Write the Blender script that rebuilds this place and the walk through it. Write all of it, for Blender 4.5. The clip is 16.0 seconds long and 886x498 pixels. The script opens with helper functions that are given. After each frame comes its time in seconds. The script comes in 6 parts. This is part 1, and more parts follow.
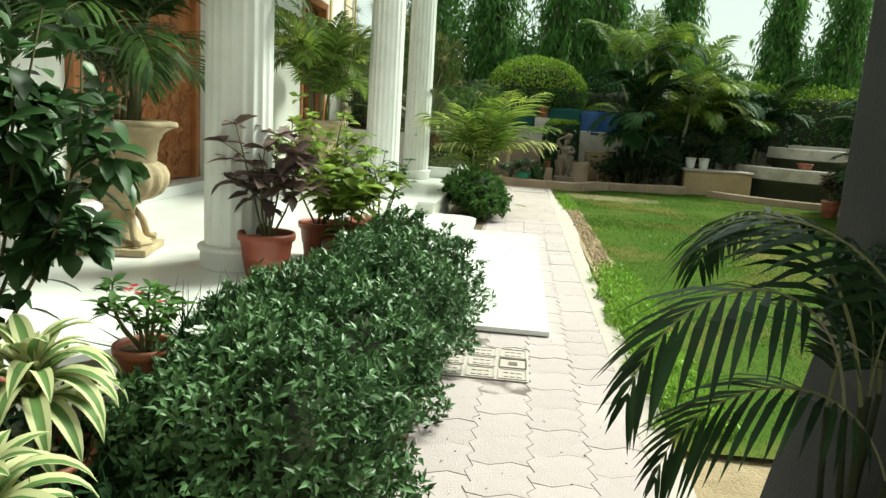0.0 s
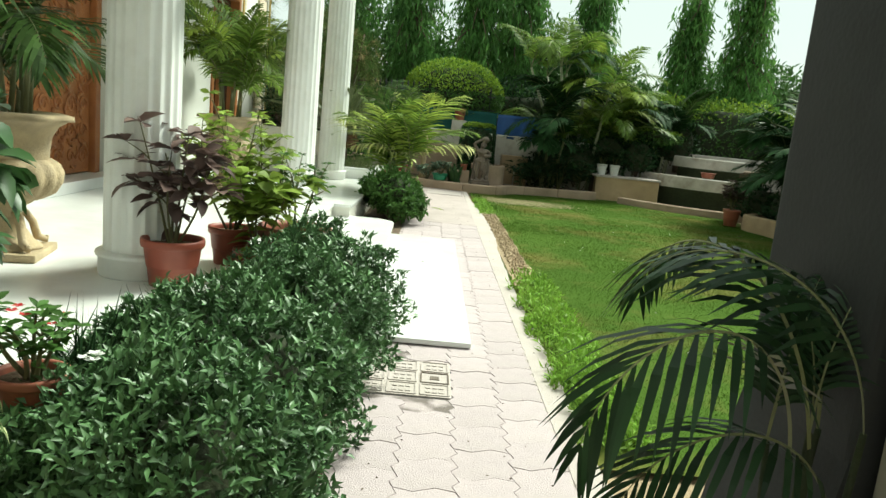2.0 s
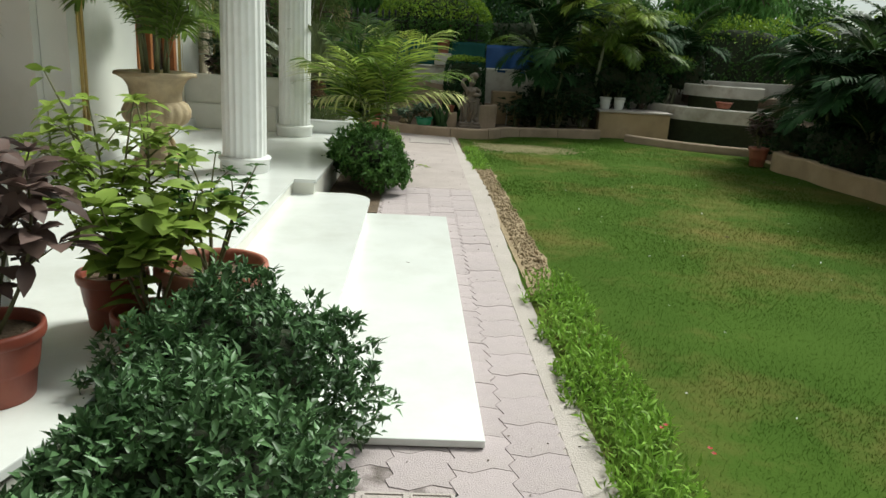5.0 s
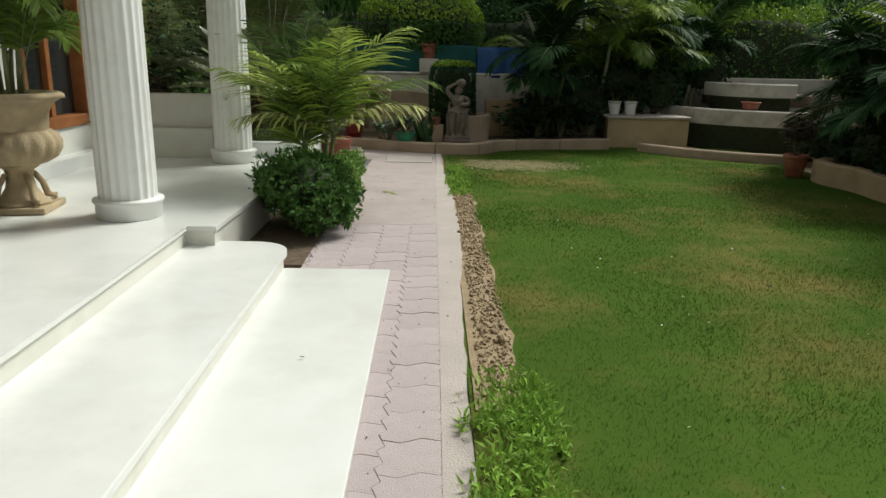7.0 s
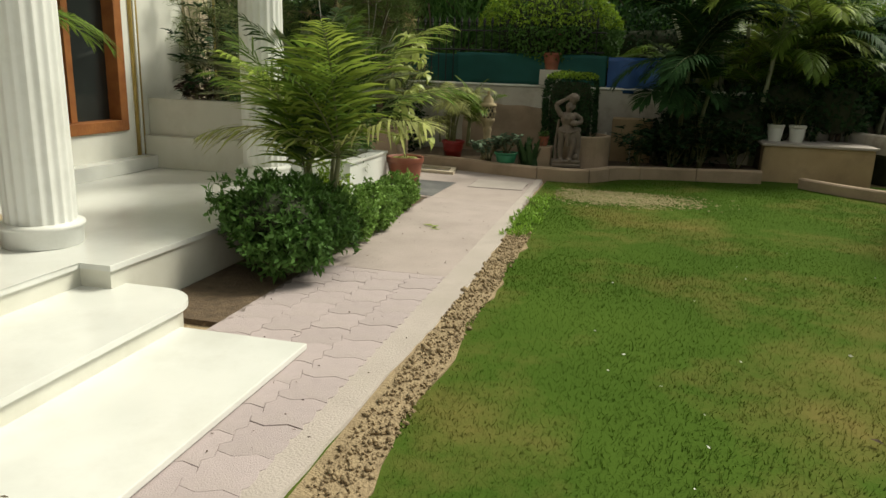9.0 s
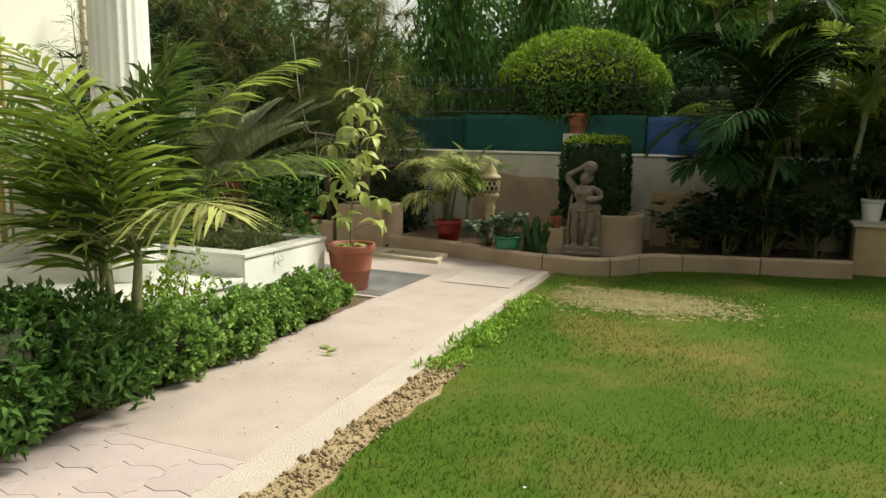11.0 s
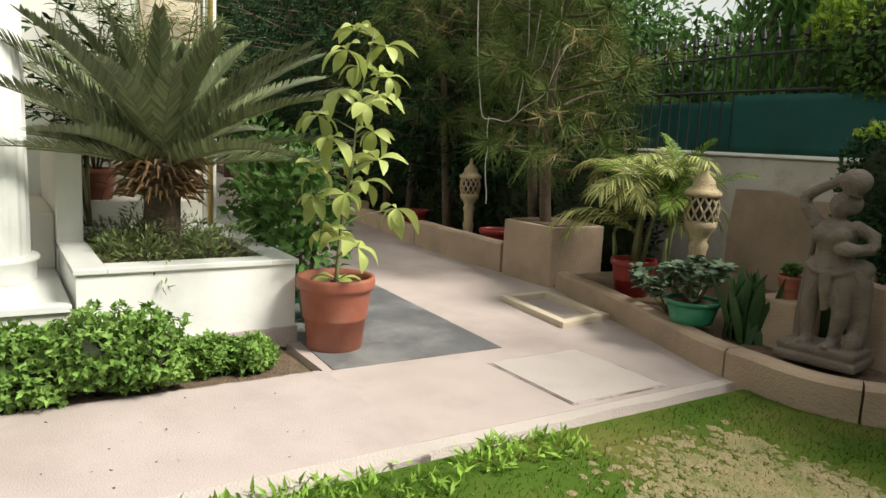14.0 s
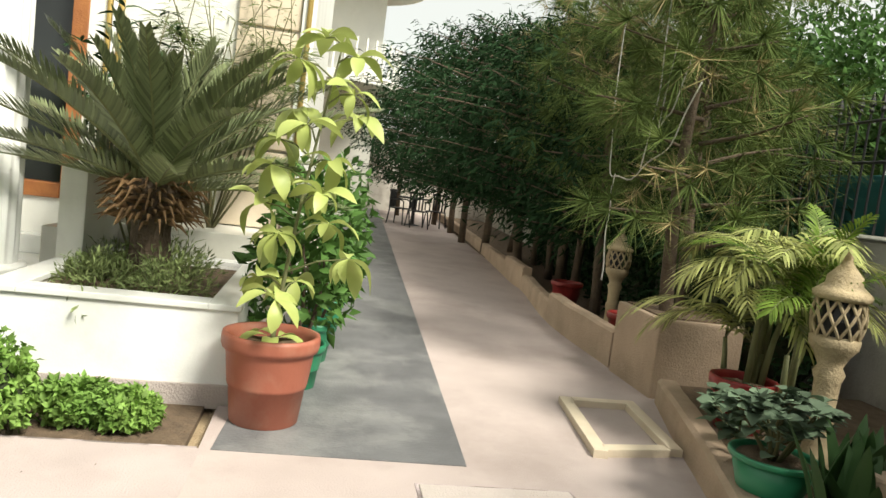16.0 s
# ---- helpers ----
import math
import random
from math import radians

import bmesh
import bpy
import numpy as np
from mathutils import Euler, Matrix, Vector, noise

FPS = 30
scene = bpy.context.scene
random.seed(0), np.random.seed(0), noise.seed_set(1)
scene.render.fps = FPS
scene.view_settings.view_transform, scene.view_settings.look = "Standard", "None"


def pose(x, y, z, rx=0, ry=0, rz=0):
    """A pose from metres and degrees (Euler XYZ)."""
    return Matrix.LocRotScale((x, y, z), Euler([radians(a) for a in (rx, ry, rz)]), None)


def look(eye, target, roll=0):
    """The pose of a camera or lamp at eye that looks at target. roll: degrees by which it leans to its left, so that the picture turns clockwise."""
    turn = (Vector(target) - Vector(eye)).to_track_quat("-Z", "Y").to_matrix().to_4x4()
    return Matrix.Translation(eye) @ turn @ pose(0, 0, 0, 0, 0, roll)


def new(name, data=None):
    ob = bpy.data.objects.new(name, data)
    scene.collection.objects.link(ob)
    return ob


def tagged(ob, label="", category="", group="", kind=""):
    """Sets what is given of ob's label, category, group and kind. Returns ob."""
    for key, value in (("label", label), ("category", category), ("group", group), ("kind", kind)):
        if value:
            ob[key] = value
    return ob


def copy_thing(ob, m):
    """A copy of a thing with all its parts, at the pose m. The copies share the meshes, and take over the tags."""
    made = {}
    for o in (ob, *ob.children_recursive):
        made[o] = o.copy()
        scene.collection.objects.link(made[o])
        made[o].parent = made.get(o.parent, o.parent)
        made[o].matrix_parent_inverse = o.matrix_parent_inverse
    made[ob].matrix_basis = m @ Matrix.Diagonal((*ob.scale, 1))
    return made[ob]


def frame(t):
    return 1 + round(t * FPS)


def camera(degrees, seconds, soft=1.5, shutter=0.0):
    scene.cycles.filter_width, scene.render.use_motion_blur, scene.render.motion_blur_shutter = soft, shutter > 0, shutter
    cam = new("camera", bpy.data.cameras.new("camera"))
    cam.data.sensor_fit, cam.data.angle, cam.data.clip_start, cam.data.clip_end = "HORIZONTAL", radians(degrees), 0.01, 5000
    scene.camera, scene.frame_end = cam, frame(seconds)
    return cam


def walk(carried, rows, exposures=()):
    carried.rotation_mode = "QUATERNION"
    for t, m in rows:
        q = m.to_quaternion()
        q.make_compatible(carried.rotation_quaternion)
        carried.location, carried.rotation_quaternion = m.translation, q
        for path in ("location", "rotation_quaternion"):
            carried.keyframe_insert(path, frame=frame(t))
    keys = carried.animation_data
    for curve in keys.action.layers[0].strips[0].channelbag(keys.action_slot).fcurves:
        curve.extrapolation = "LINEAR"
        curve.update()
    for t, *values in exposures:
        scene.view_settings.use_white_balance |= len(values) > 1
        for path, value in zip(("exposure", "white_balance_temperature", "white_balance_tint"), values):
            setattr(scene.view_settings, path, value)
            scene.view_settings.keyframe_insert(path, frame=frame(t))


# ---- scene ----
cam = camera(63.1, 16.0)

EXPOSURE = [(0.0, 0.82, 6550, -11), (1.0, 0.84, 6350, -9), (2.5, 0.80, 6450, -9), (4.0, 0.53, 6250, -6), (6.5, -0.06, 6350, 3), (8.5, -0.02, 6900, 2), (10.0, 0.26, 7600, -1), (12.5, 0.80, 6800, 5), (13.5, 0.62, 6750, 6), (14.2, 0.68, 6800, 6), (15.0, 0.84, 6850, 5), (16.0, 0.92, 6850, 5)]
PATH = [
    (0, (-0.693, -3.268, 1.349), (-0.878, -1.31, 0.985), 3.7),
    (0.5, (-0.722, -3.208, 1.349), (-0.777, -1.246, 0.968), 4.9),
    (1, (-0.709, -3.167, 1.363), (-0.653, -1.189, 1.068), 5.1),
    (1.5, (-0.677, -3.171, 1.37), (-0.567, -1.197, 1.067), 3.9),
    (2, (-0.755, -3.122, 1.385), (-0.7, -1.154, 1.037), 5.7),
    (2.5, (-0.86, -2.866, 1.487), (-0.771, -0.917, 1.048), 2.5),
    (3, (-0.822, -2.688, 1.554), (-0.723, -0.75, 1.071), 2.2),
    (3.5, (-0.809, -2.521, 1.668), (-0.743, -0.587, 1.16), 3.4),
    (4, (-0.879, -2.193, 1.641), (-0.747, -0.272, 1.099), 3.4),
    (6.5, (-0.297, -0.154, 1.546), (-0.271, 1.772, 1.006), 3.1),
    (7, (-0.112, 0.284, 1.526), (-0.078, 2.214, 1.004), 1.2),
    (7.5, (0.139, 0.653, 1.514), (0.007, 2.588, 1.025), 0.6),
    (8, (0.514, 1.009, 1.518), (0.212, 2.926, 1.034), 1.5),
    (8.5, (0.827, 1.501, 1.502), (0.521, 3.413, 1.001), 2.4),
    (9, (1.144, 1.957, 1.473), (0.665, 3.835, 0.977), 1.8),
    (9.5, (1.383, 2.471, 1.447), (0.919, 4.368, 1.014), 1.7),
    (10, (1.535, 3.054, 1.436), (1.086, 4.963, 1.048), 2.9),
    (12.5, (2.133, 6.483, 1.249), (0.761, 7.918, 1.012), 0.4),
    (13, (2.176, 7.135, 1.213), (0.712, 8.46, 0.895), 3.0),
    (13.5, (2.188, 7.808, 1.222), (0.636, 9.03, 0.911), 3.2),
    (14, (2.279, 8.406, 1.203), (0.608, 9.463, 0.9), 2.7),
    (14.5, (2.16, 8.916, 1.155), (0.378, 9.8, 0.947), 6.3),
    (15, (2.118, 9.41, 1.18), (0.243, 10.097, 1.06), 4.2),
    (15.5, (2.052, 9.859, 1.176), (0.129, 10.377, 0.989), 4.2),
    (16, (1.908, 10.194, 1.18), (-0.055, 10.536, 1.003), 7.2),
]
walk(cam, [(t, look(eye, target, roll)) for t, eye, target, roll in PATH], EXPOSURE)

# ---- light ----
world = bpy.data.worlds.new("world")
scene.world = world
world.use_nodes = True
wn = world.node_tree.nodes
sky = wn.new("ShaderNodeTexSky")
sky.sky_type, sky.sun_disc = "NISHITA", False
sky.sun_elevation, sky.sun_rotation = radians(49), radians(50)
sky.air_density, sky.dust_density, sky.ozone_density = 1.0, 1.0, 1.0
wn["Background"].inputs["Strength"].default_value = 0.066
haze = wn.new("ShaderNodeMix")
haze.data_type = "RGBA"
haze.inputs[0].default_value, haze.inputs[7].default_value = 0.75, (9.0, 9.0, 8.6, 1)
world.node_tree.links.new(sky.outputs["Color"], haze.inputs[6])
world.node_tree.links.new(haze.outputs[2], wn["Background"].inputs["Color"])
sun = new("sun", bpy.data.lights.new("sun", "SUN"))
sun.data.energy, sun.data.angle, sun.data.color = 4.1, radians(20), (1.0, 0.96, 0.89)
sun.matrix_world = look((6.0, 5.0, 9.0), (0, 0, 0))


# ---- materials ----
def mat(name, base, second=None, scale=6.0, rough=0.7, bump=0.2, bump_scale=60.0, metal=0.0, spread=0.5,
        per="", stain=None, stain_scale=1.2, stain_amount=0.4, translucent=0.0, spec=0.5):
    """A surface with two scales of colour variation, grain relief and, at will, stains or random tint per piece."""
    m = bpy.data.materials.new(name)
    m.use_nodes = True
    nt = m.node_tree
    n, l = nt.nodes, nt.links
    b = n["Principled BSDF"]
    co = n.new("ShaderNodeTexCoord").outputs["Object"]
    second = second or tuple(c * 0.8 for c in base)
    n1 = n.new("ShaderNodeTexNoise")
    n1.inputs["Scale"].default_value, n1.inputs["Detail"].default_value = scale, 6
    l.new(co, n1.inputs["Vector"])
    r1 = n.new("ShaderNodeValToRGB")
    r1.color_ramp.elements[0].position, r1.color_ramp.elements[1].position = 0.5 - spread / 2, 0.5 + spread / 2
    r1.color_ramp.elements[0].color, r1.color_ramp.elements[1].color = (*second, 1), (*base, 1)
    l.new(n1.outputs["Fac"], r1.inputs["Fac"])
    col = r1.outputs["Color"]
    if stain:
        n2 = n.new("ShaderNodeTexNoise")
        n2.inputs["Scale"].default_value, n2.inputs["Detail"].default_value, n2.inputs["Roughness"].default_value = stain_scale, 8, 0.65
        l.new(co, n2.inputs["Vector"])
        r2 = n.new("ShaderNodeValToRGB")
        r2.color_ramp.elements[0].position, r2.color_ramp.elements[1].position = 0.48, 0.68
        r2.color_ramp.elements[0].color, r2.color_ramp.elements[1].color = (0, 0, 0, 1), (stain_amount,) * 3 + (1,)
        l.new(n2.outputs["Fac"], r2.inputs["Fac"])
        mx = n.new("ShaderNodeMix")
        mx.data_type = "RGBA"
        l.new(r2.outputs["Color"], mx.inputs[0])
        l.new(col, mx.inputs[6])
        mx.inputs[7].default_value = (*stain, 1)
        col = mx.outputs[2]
    if per:
        src = n.new("ShaderNodeObjectInfo").outputs["Random"] if per == "object" else n.new("ShaderNodeNewGeometry").outputs["Random Per Island"]
        mr = n.new("ShaderNodeMapRange")
        mr.inputs["To Min"].default_value, mr.inputs["To Max"].default_value = {"object": (0.95, 1.04), "blade": (0.8, 1.2)}.get(per, (0.62, 1.4))
        l.new(src, mr.inputs["Value"])
        hs = n.new("ShaderNodeHueSaturation")
        l.new(mr.outputs["Result"], hs.inputs["Value"])
        l.new(col, hs.inputs["Color"])
        col = hs.outputs["Color"]
    l.new(col, b.inputs["Base Color"])
    b.inputs["Roughness"].default_value, b.inputs["Metallic"].default_value = rough, metal
    b.inputs["Specular IOR Level"].default_value = spec
    if bump:
        n3 = n.new("ShaderNodeTexNoise")
        n3.inputs["Scale"].default_value, n3.inputs["Detail"].default_value = bump_scale, 5
        l.new(co, n3.inputs["Vector"])
        bp = n.new("ShaderNodeBump")
        bp.inputs["Strength"].default_value, bp.inputs["Distance"].default_value = bump, 0.02
        l.new(n3.outputs["Fac"], bp.inputs["Height"])
        l.new(bp.outputs["Normal"], b.inputs["Normal"])
    if translucent:
        tr = n.new("ShaderNodeBsdfTranslucent")
        l.new(col, tr.inputs["Color"])
        ms = n.new("ShaderNodeMixShader")
        ms.inputs[0].default_value = translucent
        l.new(b.outputs[0], ms.inputs[1])
        l.new(tr.outputs[0], ms.inputs[2])
        l.new(ms.outputs[0], n["Material Output"].inputs["Surface"])
    return m


def leaf_mat(name, base, second, rough=0.42, translucent=0.28, per="island", spec=0.15):
    return mat(name, base, second, 3.0, rough + 0.1, 0.0, per=per, translucent=translucent, spec=spec)


M = {}
M["marble"] = mat("white marble", (0.80, 0.805, 0.79), (0.72, 0.73, 0.71), 2.5, 0.22, 0.02, 40, stain=(0.55, 0.54, 0.50), stain_scale=1.6, stain_amount=0.35)
M["marble_edge"] = mat("marble riser", (0.74, 0.73, 0.67), (0.66, 0.65, 0.58), 3.0, 0.35, 0.03, 40, stain=(0.5, 0.48, 0.4), stain_scale=2.5)
M["column"] = mat("white column paint", (0.84, 0.84, 0.82), (0.79, 0.80, 0.78), 4.0, 0.45, 0.05, 90, stain=(0.6, 0.6, 0.55), stain_scale=3)
M["wall"] = mat("white house plaster", (0.80, 0.79, 0.74), (0.72, 0.72, 0.68), 2.0, 0.6, 0.08, 80, stain=(0.6, 0.58, 0.52), stain_scale=1.3)
M["cream"] = mat("cream stone cladding", (0.70, 0.60, 0.47), (0.60, 0.50, 0.38), 5.0, 0.7, 0.15, 60, per="object")
M["gold"] = mat("gold trim paint", (0.55, 0.40, 0.14), (0.45, 0.32, 0.10), 9.0, 0.4, 0.05, 60, metal=0.35)
M["paver"] = mat("concrete paver", (0.49, 0.412, 0.425), (0.425, 0.358, 0.368), 9.0, 0.85, 0.35, 140, per="object", stain=(0.37, 0.32, 0.30), stain_scale=3.0)
M["skim"] = mat("pink cement skim", (0.47, 0.395, 0.382), (0.40, 0.335, 0.32), 3.0, 0.85, 0.3, 130, stain=(0.34, 0.285, 0.265), stain_scale=1.6, stain_amount=0.55)
M["joint"] = mat("paver joint sand", (0.46, 0.387, 0.39), (0.17, 0.14, 0.13), 7.0, 0.95, 0.4, 120, spread=0.16)
M["cement"] = mat("cement edging", (0.53, 0.465, 0.44), (0.43, 0.375, 0.35), 5.0, 0.9, 0.4, 90, stain=(0.33, 0.30, 0.25), stain_scale=2.5)
M["pink"] = mat("pink concrete paving", (0.455, 0.382, 0.362), (0.385, 0.32, 0.30), 2.5, 0.8, 0.2, 120, stain=(0.29, 0.235, 0.215), stain_scale=1.1, stain_amount=0.6)
M["slate"] = mat("grey slate paving", (0.165, 0.165, 0.17), (0.10, 0.10, 0.105), 4.0, 0.5, 0.25, 70, stain=(0.32, 0.32, 0.31), stain_scale=1.7, stain_amount=0.6)
M["soil"] = mat("garden soil", (0.16, 0.11, 0.07), (0.08, 0.055, 0.035), 14.0, 0.95, 0.8, 60)
M["dirt"] = mat("dry earth", (0.42, 0.32, 0.20), (0.27, 0.20, 0.12), 10.0, 0.95, 0.8, 70)
M["lawn"] = mat("lawn turf", (0.070, 0.120, 0.019), (0.046, 0.090, 0.013), 0.9, 0.95, 0.25, 90, stain=(0.18, 0.145, 0.05), stain_scale=0.6, stain_amount=0.85, spec=0.04)
M["grass"] = mat("grass blades", (0.080, 0.138, 0.021), (0.054, 0.104, 0.014), 0.9, 0.9, 0.0, per="blade", translucent=0.45, stain=(0.20, 0.165, 0.055), stain_scale=0.6, stain_amount=0.85, spec=0.04)
M["worn"] = mat("worn sandy turf", (0.29, 0.23, 0.13), (0.16, 0.165, 0.055), 7.0, 0.95, 0.7, 80, spread=0.35)
M["weed"] = leaf_mat("weed leaves", (0.30, 0.47, 0.08), (0.17, 0.31, 0.045))
M["straw_weed"] = leaf_mat("wispy weed leaf", (0.24, 0.29, 0.12), (0.10, 0.14, 0.05))
M["sandstone"] = mat("carved sandstone", (0.53, 0.42, 0.26), (0.36, 0.28, 0.17), 7.0, 0.85, 0.4, 70, stain=(0.25, 0.21, 0.15), stain_scale=4.0, stain_amount=0.6)
M["greystone"] = mat("weathered statue stone", (0.21, 0.168, 0.135), (0.115, 0.092, 0.076), 12.0, 0.9, 0.6, 60, stain=(0.08, 0.07, 0.06), stain_scale=6)
M["border"] = mat("tan border plaster", (0.44, 0.33, 0.24), (0.34, 0.25, 0.18), 3.0, 0.9, 0.4, 70, stain=(0.22, 0.17, 0.12), stain_scale=2.0, stain_amount=0.6)
M["ochre"] = mat("ochre garden wall", (0.50, 0.37, 0.23), (0.38, 0.27, 0.16), 2.5, 0.9, 0.3, 70, stain=(0.2, 0.15, 0.1), stain_scale=1.8)
M["boundary"] = mat("whitewashed boundary wall", (0.60, 0.57, 0.52), (0.44, 0.41, 0.36), 2.0, 0.85, 0.25, 60, stain=(0.30, 0.25, 0.20), stain_scale=2.2, stain_amount=0.85)
M["terracotta"] = mat("terracotta plastic", (0.38, 0.125, 0.08), (0.29, 0.09, 0.055), 6.0, 0.55, 0.05, 60, stain=(0.45, 0.28, 0.2), stain_scale=5, stain_amount=0.3)
M["redclay"] = mat("deep red clay plastic", (0.31, 0.075, 0.045), (0.22, 0.05, 0.03), 6.0, 0.5, 0.05, 60, stain=(0.36, 0.16, 0.10), stain_scale=5, stain_amount=0.25)
M["redpot"] = mat("red pot glaze", (0.27, 0.022, 0.02), (0.19, 0.015, 0.015), 6.0, 0.4, 0.04, 60)
M["greenpot"] = mat("green plastic", (0.03, 0.22, 0.11), (0.02, 0.16, 0.08), 6.0, 0.4, 0.03, 60)
M["whitepot"] = mat("white plastic", (0.70, 0.69, 0.64), (0.58, 0.57, 0.52), 6.0, 0.5, 0.03, 60)
M["wood"] = mat("varnished teak", (0.38, 0.15, 0.05), (0.24, 0.085, 0.03), 7.0, 0.4, 0.25, 50)
M["glass"] = mat("dark window glass", (0.025, 0.03, 0.03), (0.02, 0.022, 0.022), 2.0, 0.06, 0.0)
M["curtain"] = mat("olive curtain", (0.16, 0.15, 0.10), (0.10, 0.095, 0.06), 8.0, 0.9, 0.2, 60)
M["iron"] = mat("black painted iron", (0.02, 0.02, 0.022), (0.012, 0.012, 0.014), 9.0, 0.5, 0.05, 60)
M["mesh_green"] = mat("green shade net", (0.012, 0.11, 0.10), (0.008, 0.075, 0.07), 3.0, 0.8, 0.2, 150, translucent=0.15)
M["tarp"] = mat("blue tarpaulin", (0.02, 0.09, 0.30), (0.015, 0.06, 0.2), 3.0, 0.5, 0.3, 20)
# Gate wall grey taken far down, so its shade sits in the colour.
M["greywall"] = mat("grey plaster with shade in it", (0.036, 0.039, 0.042), (0.022, 0.024, 0.026), 3.0, 0.8, 0.15, 60)
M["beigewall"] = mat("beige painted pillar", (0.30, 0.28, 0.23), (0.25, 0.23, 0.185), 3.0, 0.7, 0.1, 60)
M["bark"] = mat("brown bark", (0.12, 0.085, 0.055), (0.07, 0.05, 0.035), 14.0, 0.95, 0.9, 40)
M["fringe"] = mat("dry brown leaf bases", (0.24, 0.14, 0.06), (0.10, 0.06, 0.03), 16.0, 0.9, 0.5, 40)
M["palmstem"] = mat("ringed palm stem", (0.20, 0.21, 0.10), (0.13, 0.14, 0.06), 9.0, 0.6, 0.3, 40)
M["twig"] = mat("green twig", (0.16, 0.15, 0.07), (0.10, 0.10, 0.045), 9.0, 0.8, 0.2, 40)
# Shade put into a colour: near black tone for fillers and recesses.
M["core"] = mat("near black shade tone", (0.035, 0.045, 0.018), (0.02, 0.028, 0.012), 14.0, 0.95, 0.6, 40)
M["hedge"] = leaf_mat("glossy hedge leaf", (0.13, 0.235, 0.095), (0.045, 0.10, 0.036), 0.3, 0.10, spec=0.34)
M["shrub"] = leaf_mat("bright shrub leaf", (0.10, 0.20, 0.05), (0.06, 0.13, 0.03), 0.45)
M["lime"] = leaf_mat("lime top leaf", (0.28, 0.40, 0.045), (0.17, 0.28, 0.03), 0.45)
M["darkleaf"] = leaf_mat("dark glossy leaf", (0.035, 0.075, 0.03), (0.016, 0.038, 0.016), 0.45, 0.06, spec=0.06)
M["ficus"] = leaf_mat("glossy ficus leaf", (0.065, 0.135, 0.045), (0.02, 0.05, 0.018), 0.3, 0.12, spec=0.3)
# Deeper green copy of the palm leaflet, with shade put into it.
M["palm_deep_shade"] = leaf_mat("deep green palm leaflet with painted shade", (0.06, 0.11, 0.025), (0.022, 0.05, 0.012), 0.4, 0.2, spec=0.15)
M["succulent"] = leaf_mat("blue green fleshy leaf", (0.17, 0.23, 0.155), (0.085, 0.13, 0.08), 0.5, 0.1, spec=0.15)
M["sword"] = leaf_mat("dark sword leaf", (0.05, 0.105, 0.035), (0.025, 0.06, 0.02), 0.35, 0.08, spec=0.3)
M["tree"] = leaf_mat("mast tree leaf", (0.15, 0.30, 0.075), (0.055, 0.14, 0.035), 0.45, 0.4)
# Leaf colour pulled near black to carry the unlit gloom under the trees.
M["shade_leaf"] = leaf_mat("drooping leaf darkened as shade", (0.030, 0.062, 0.027), (0.010, 0.024, 0.010), 0.6, 0.03, spec=0.02)
M["fartree"] = leaf_mat("far tree leaf", (0.085, 0.175, 0.045), (0.04, 0.09, 0.024), 0.5, 0.3)
M["edging"] = leaf_mat("edging shrub leaf", (0.25, 0.39, 0.10), (0.12, 0.23, 0.05), 0.45)
M["palm"] = leaf_mat("palm leaflet", (0.17, 0.25, 0.045), (0.075, 0.14, 0.022), 0.4, 0.38, spec=0.15)
M["palm_lime"] = leaf_mat("lime palm leaflet", (0.34, 0.42, 0.08), (0.19, 0.28, 0.05), 0.42, 0.3)
M["pale_stem"] = mat("pale ringed cane", (0.34, 0.35, 0.24), (0.22, 0.24, 0.14), 9.0, 0.6, 0.3, 40)
# Shaded copy of the palm leaflet: backlit darkness is put into the colour.
M["palm_shaded"] = leaf_mat("palm leaflet with painted shade", (0.034, 0.08, 0.026), (0.013, 0.036, 0.012), 0.5, 0.08, spec=0.05)
M["palm_black"] = leaf_mat("near black palm leaflet", (0.026, 0.06, 0.022), (0.012, 0.03, 0.012), 0.26, 0.12, spec=0.2)
M["palm_yellow"] = leaf_mat("yellowing palm leaflet", (0.46, 0.46, 0.18), (0.24, 0.29, 0.09), 0.42)
M["cycad"] = leaf_mat("stiff cycad leaflet", (0.22, 0.25, 0.13), (0.10, 0.125, 0.06), 0.28, 0.08, spec=0.3)
M["umbrella"] = leaf_mat("yellow green leaf", (0.32, 0.40, 0.08), (0.17, 0.26, 0.05), 0.42, 0.3)
M["copper"] = leaf_mat("copper red leaf", (0.18, 0.122, 0.105), (0.08, 0.053, 0.05), 0.4, 0.2)
M["stripe_in"] = leaf_mat("striped leaf centre", (0.16, 0.25, 0.09), (0.10, 0.18, 0.055), 0.4, 0.2)
M["stripe_out"] = leaf_mat("striped leaf margin", (0.60, 0.60, 0.36), (0.48, 0.50, 0.26), 0.4, 0.2)
M["pine"] = leaf_mat("pine needle", (0.17, 0.22, 0.07), (0.04, 0.068, 0.02), 0.6, 0.08, spec=0.03)
M["pine_dry"] = leaf_mat("dry pine needle", (0.36, 0.30, 0.15), (0.22, 0.18, 0.08), 0.6, 0.1)
M["petal"] = mat("white petal", (0.85, 0.85, 0.82), (0.75, 0.76, 0.72), 9, 0.6, 0.0, translucent=0.2)
M["petal_red"] = mat("red petal", (0.55, 0.02, 0.03), (0.4, 0.015, 0.02), 9, 0.6, 0.0, translucent=0.2)
M["petal_pink"] = mat("pink petal", (0.6, 0.13, 0.2), (0.45, 0.08, 0.14), 9, 0.6, 0.0, translucent=0.2)
M["cable"] = mat("white cable", (0.55, 0.53, 0.48), (0.45, 0.43, 0.4), 9, 0.6, 0.0)
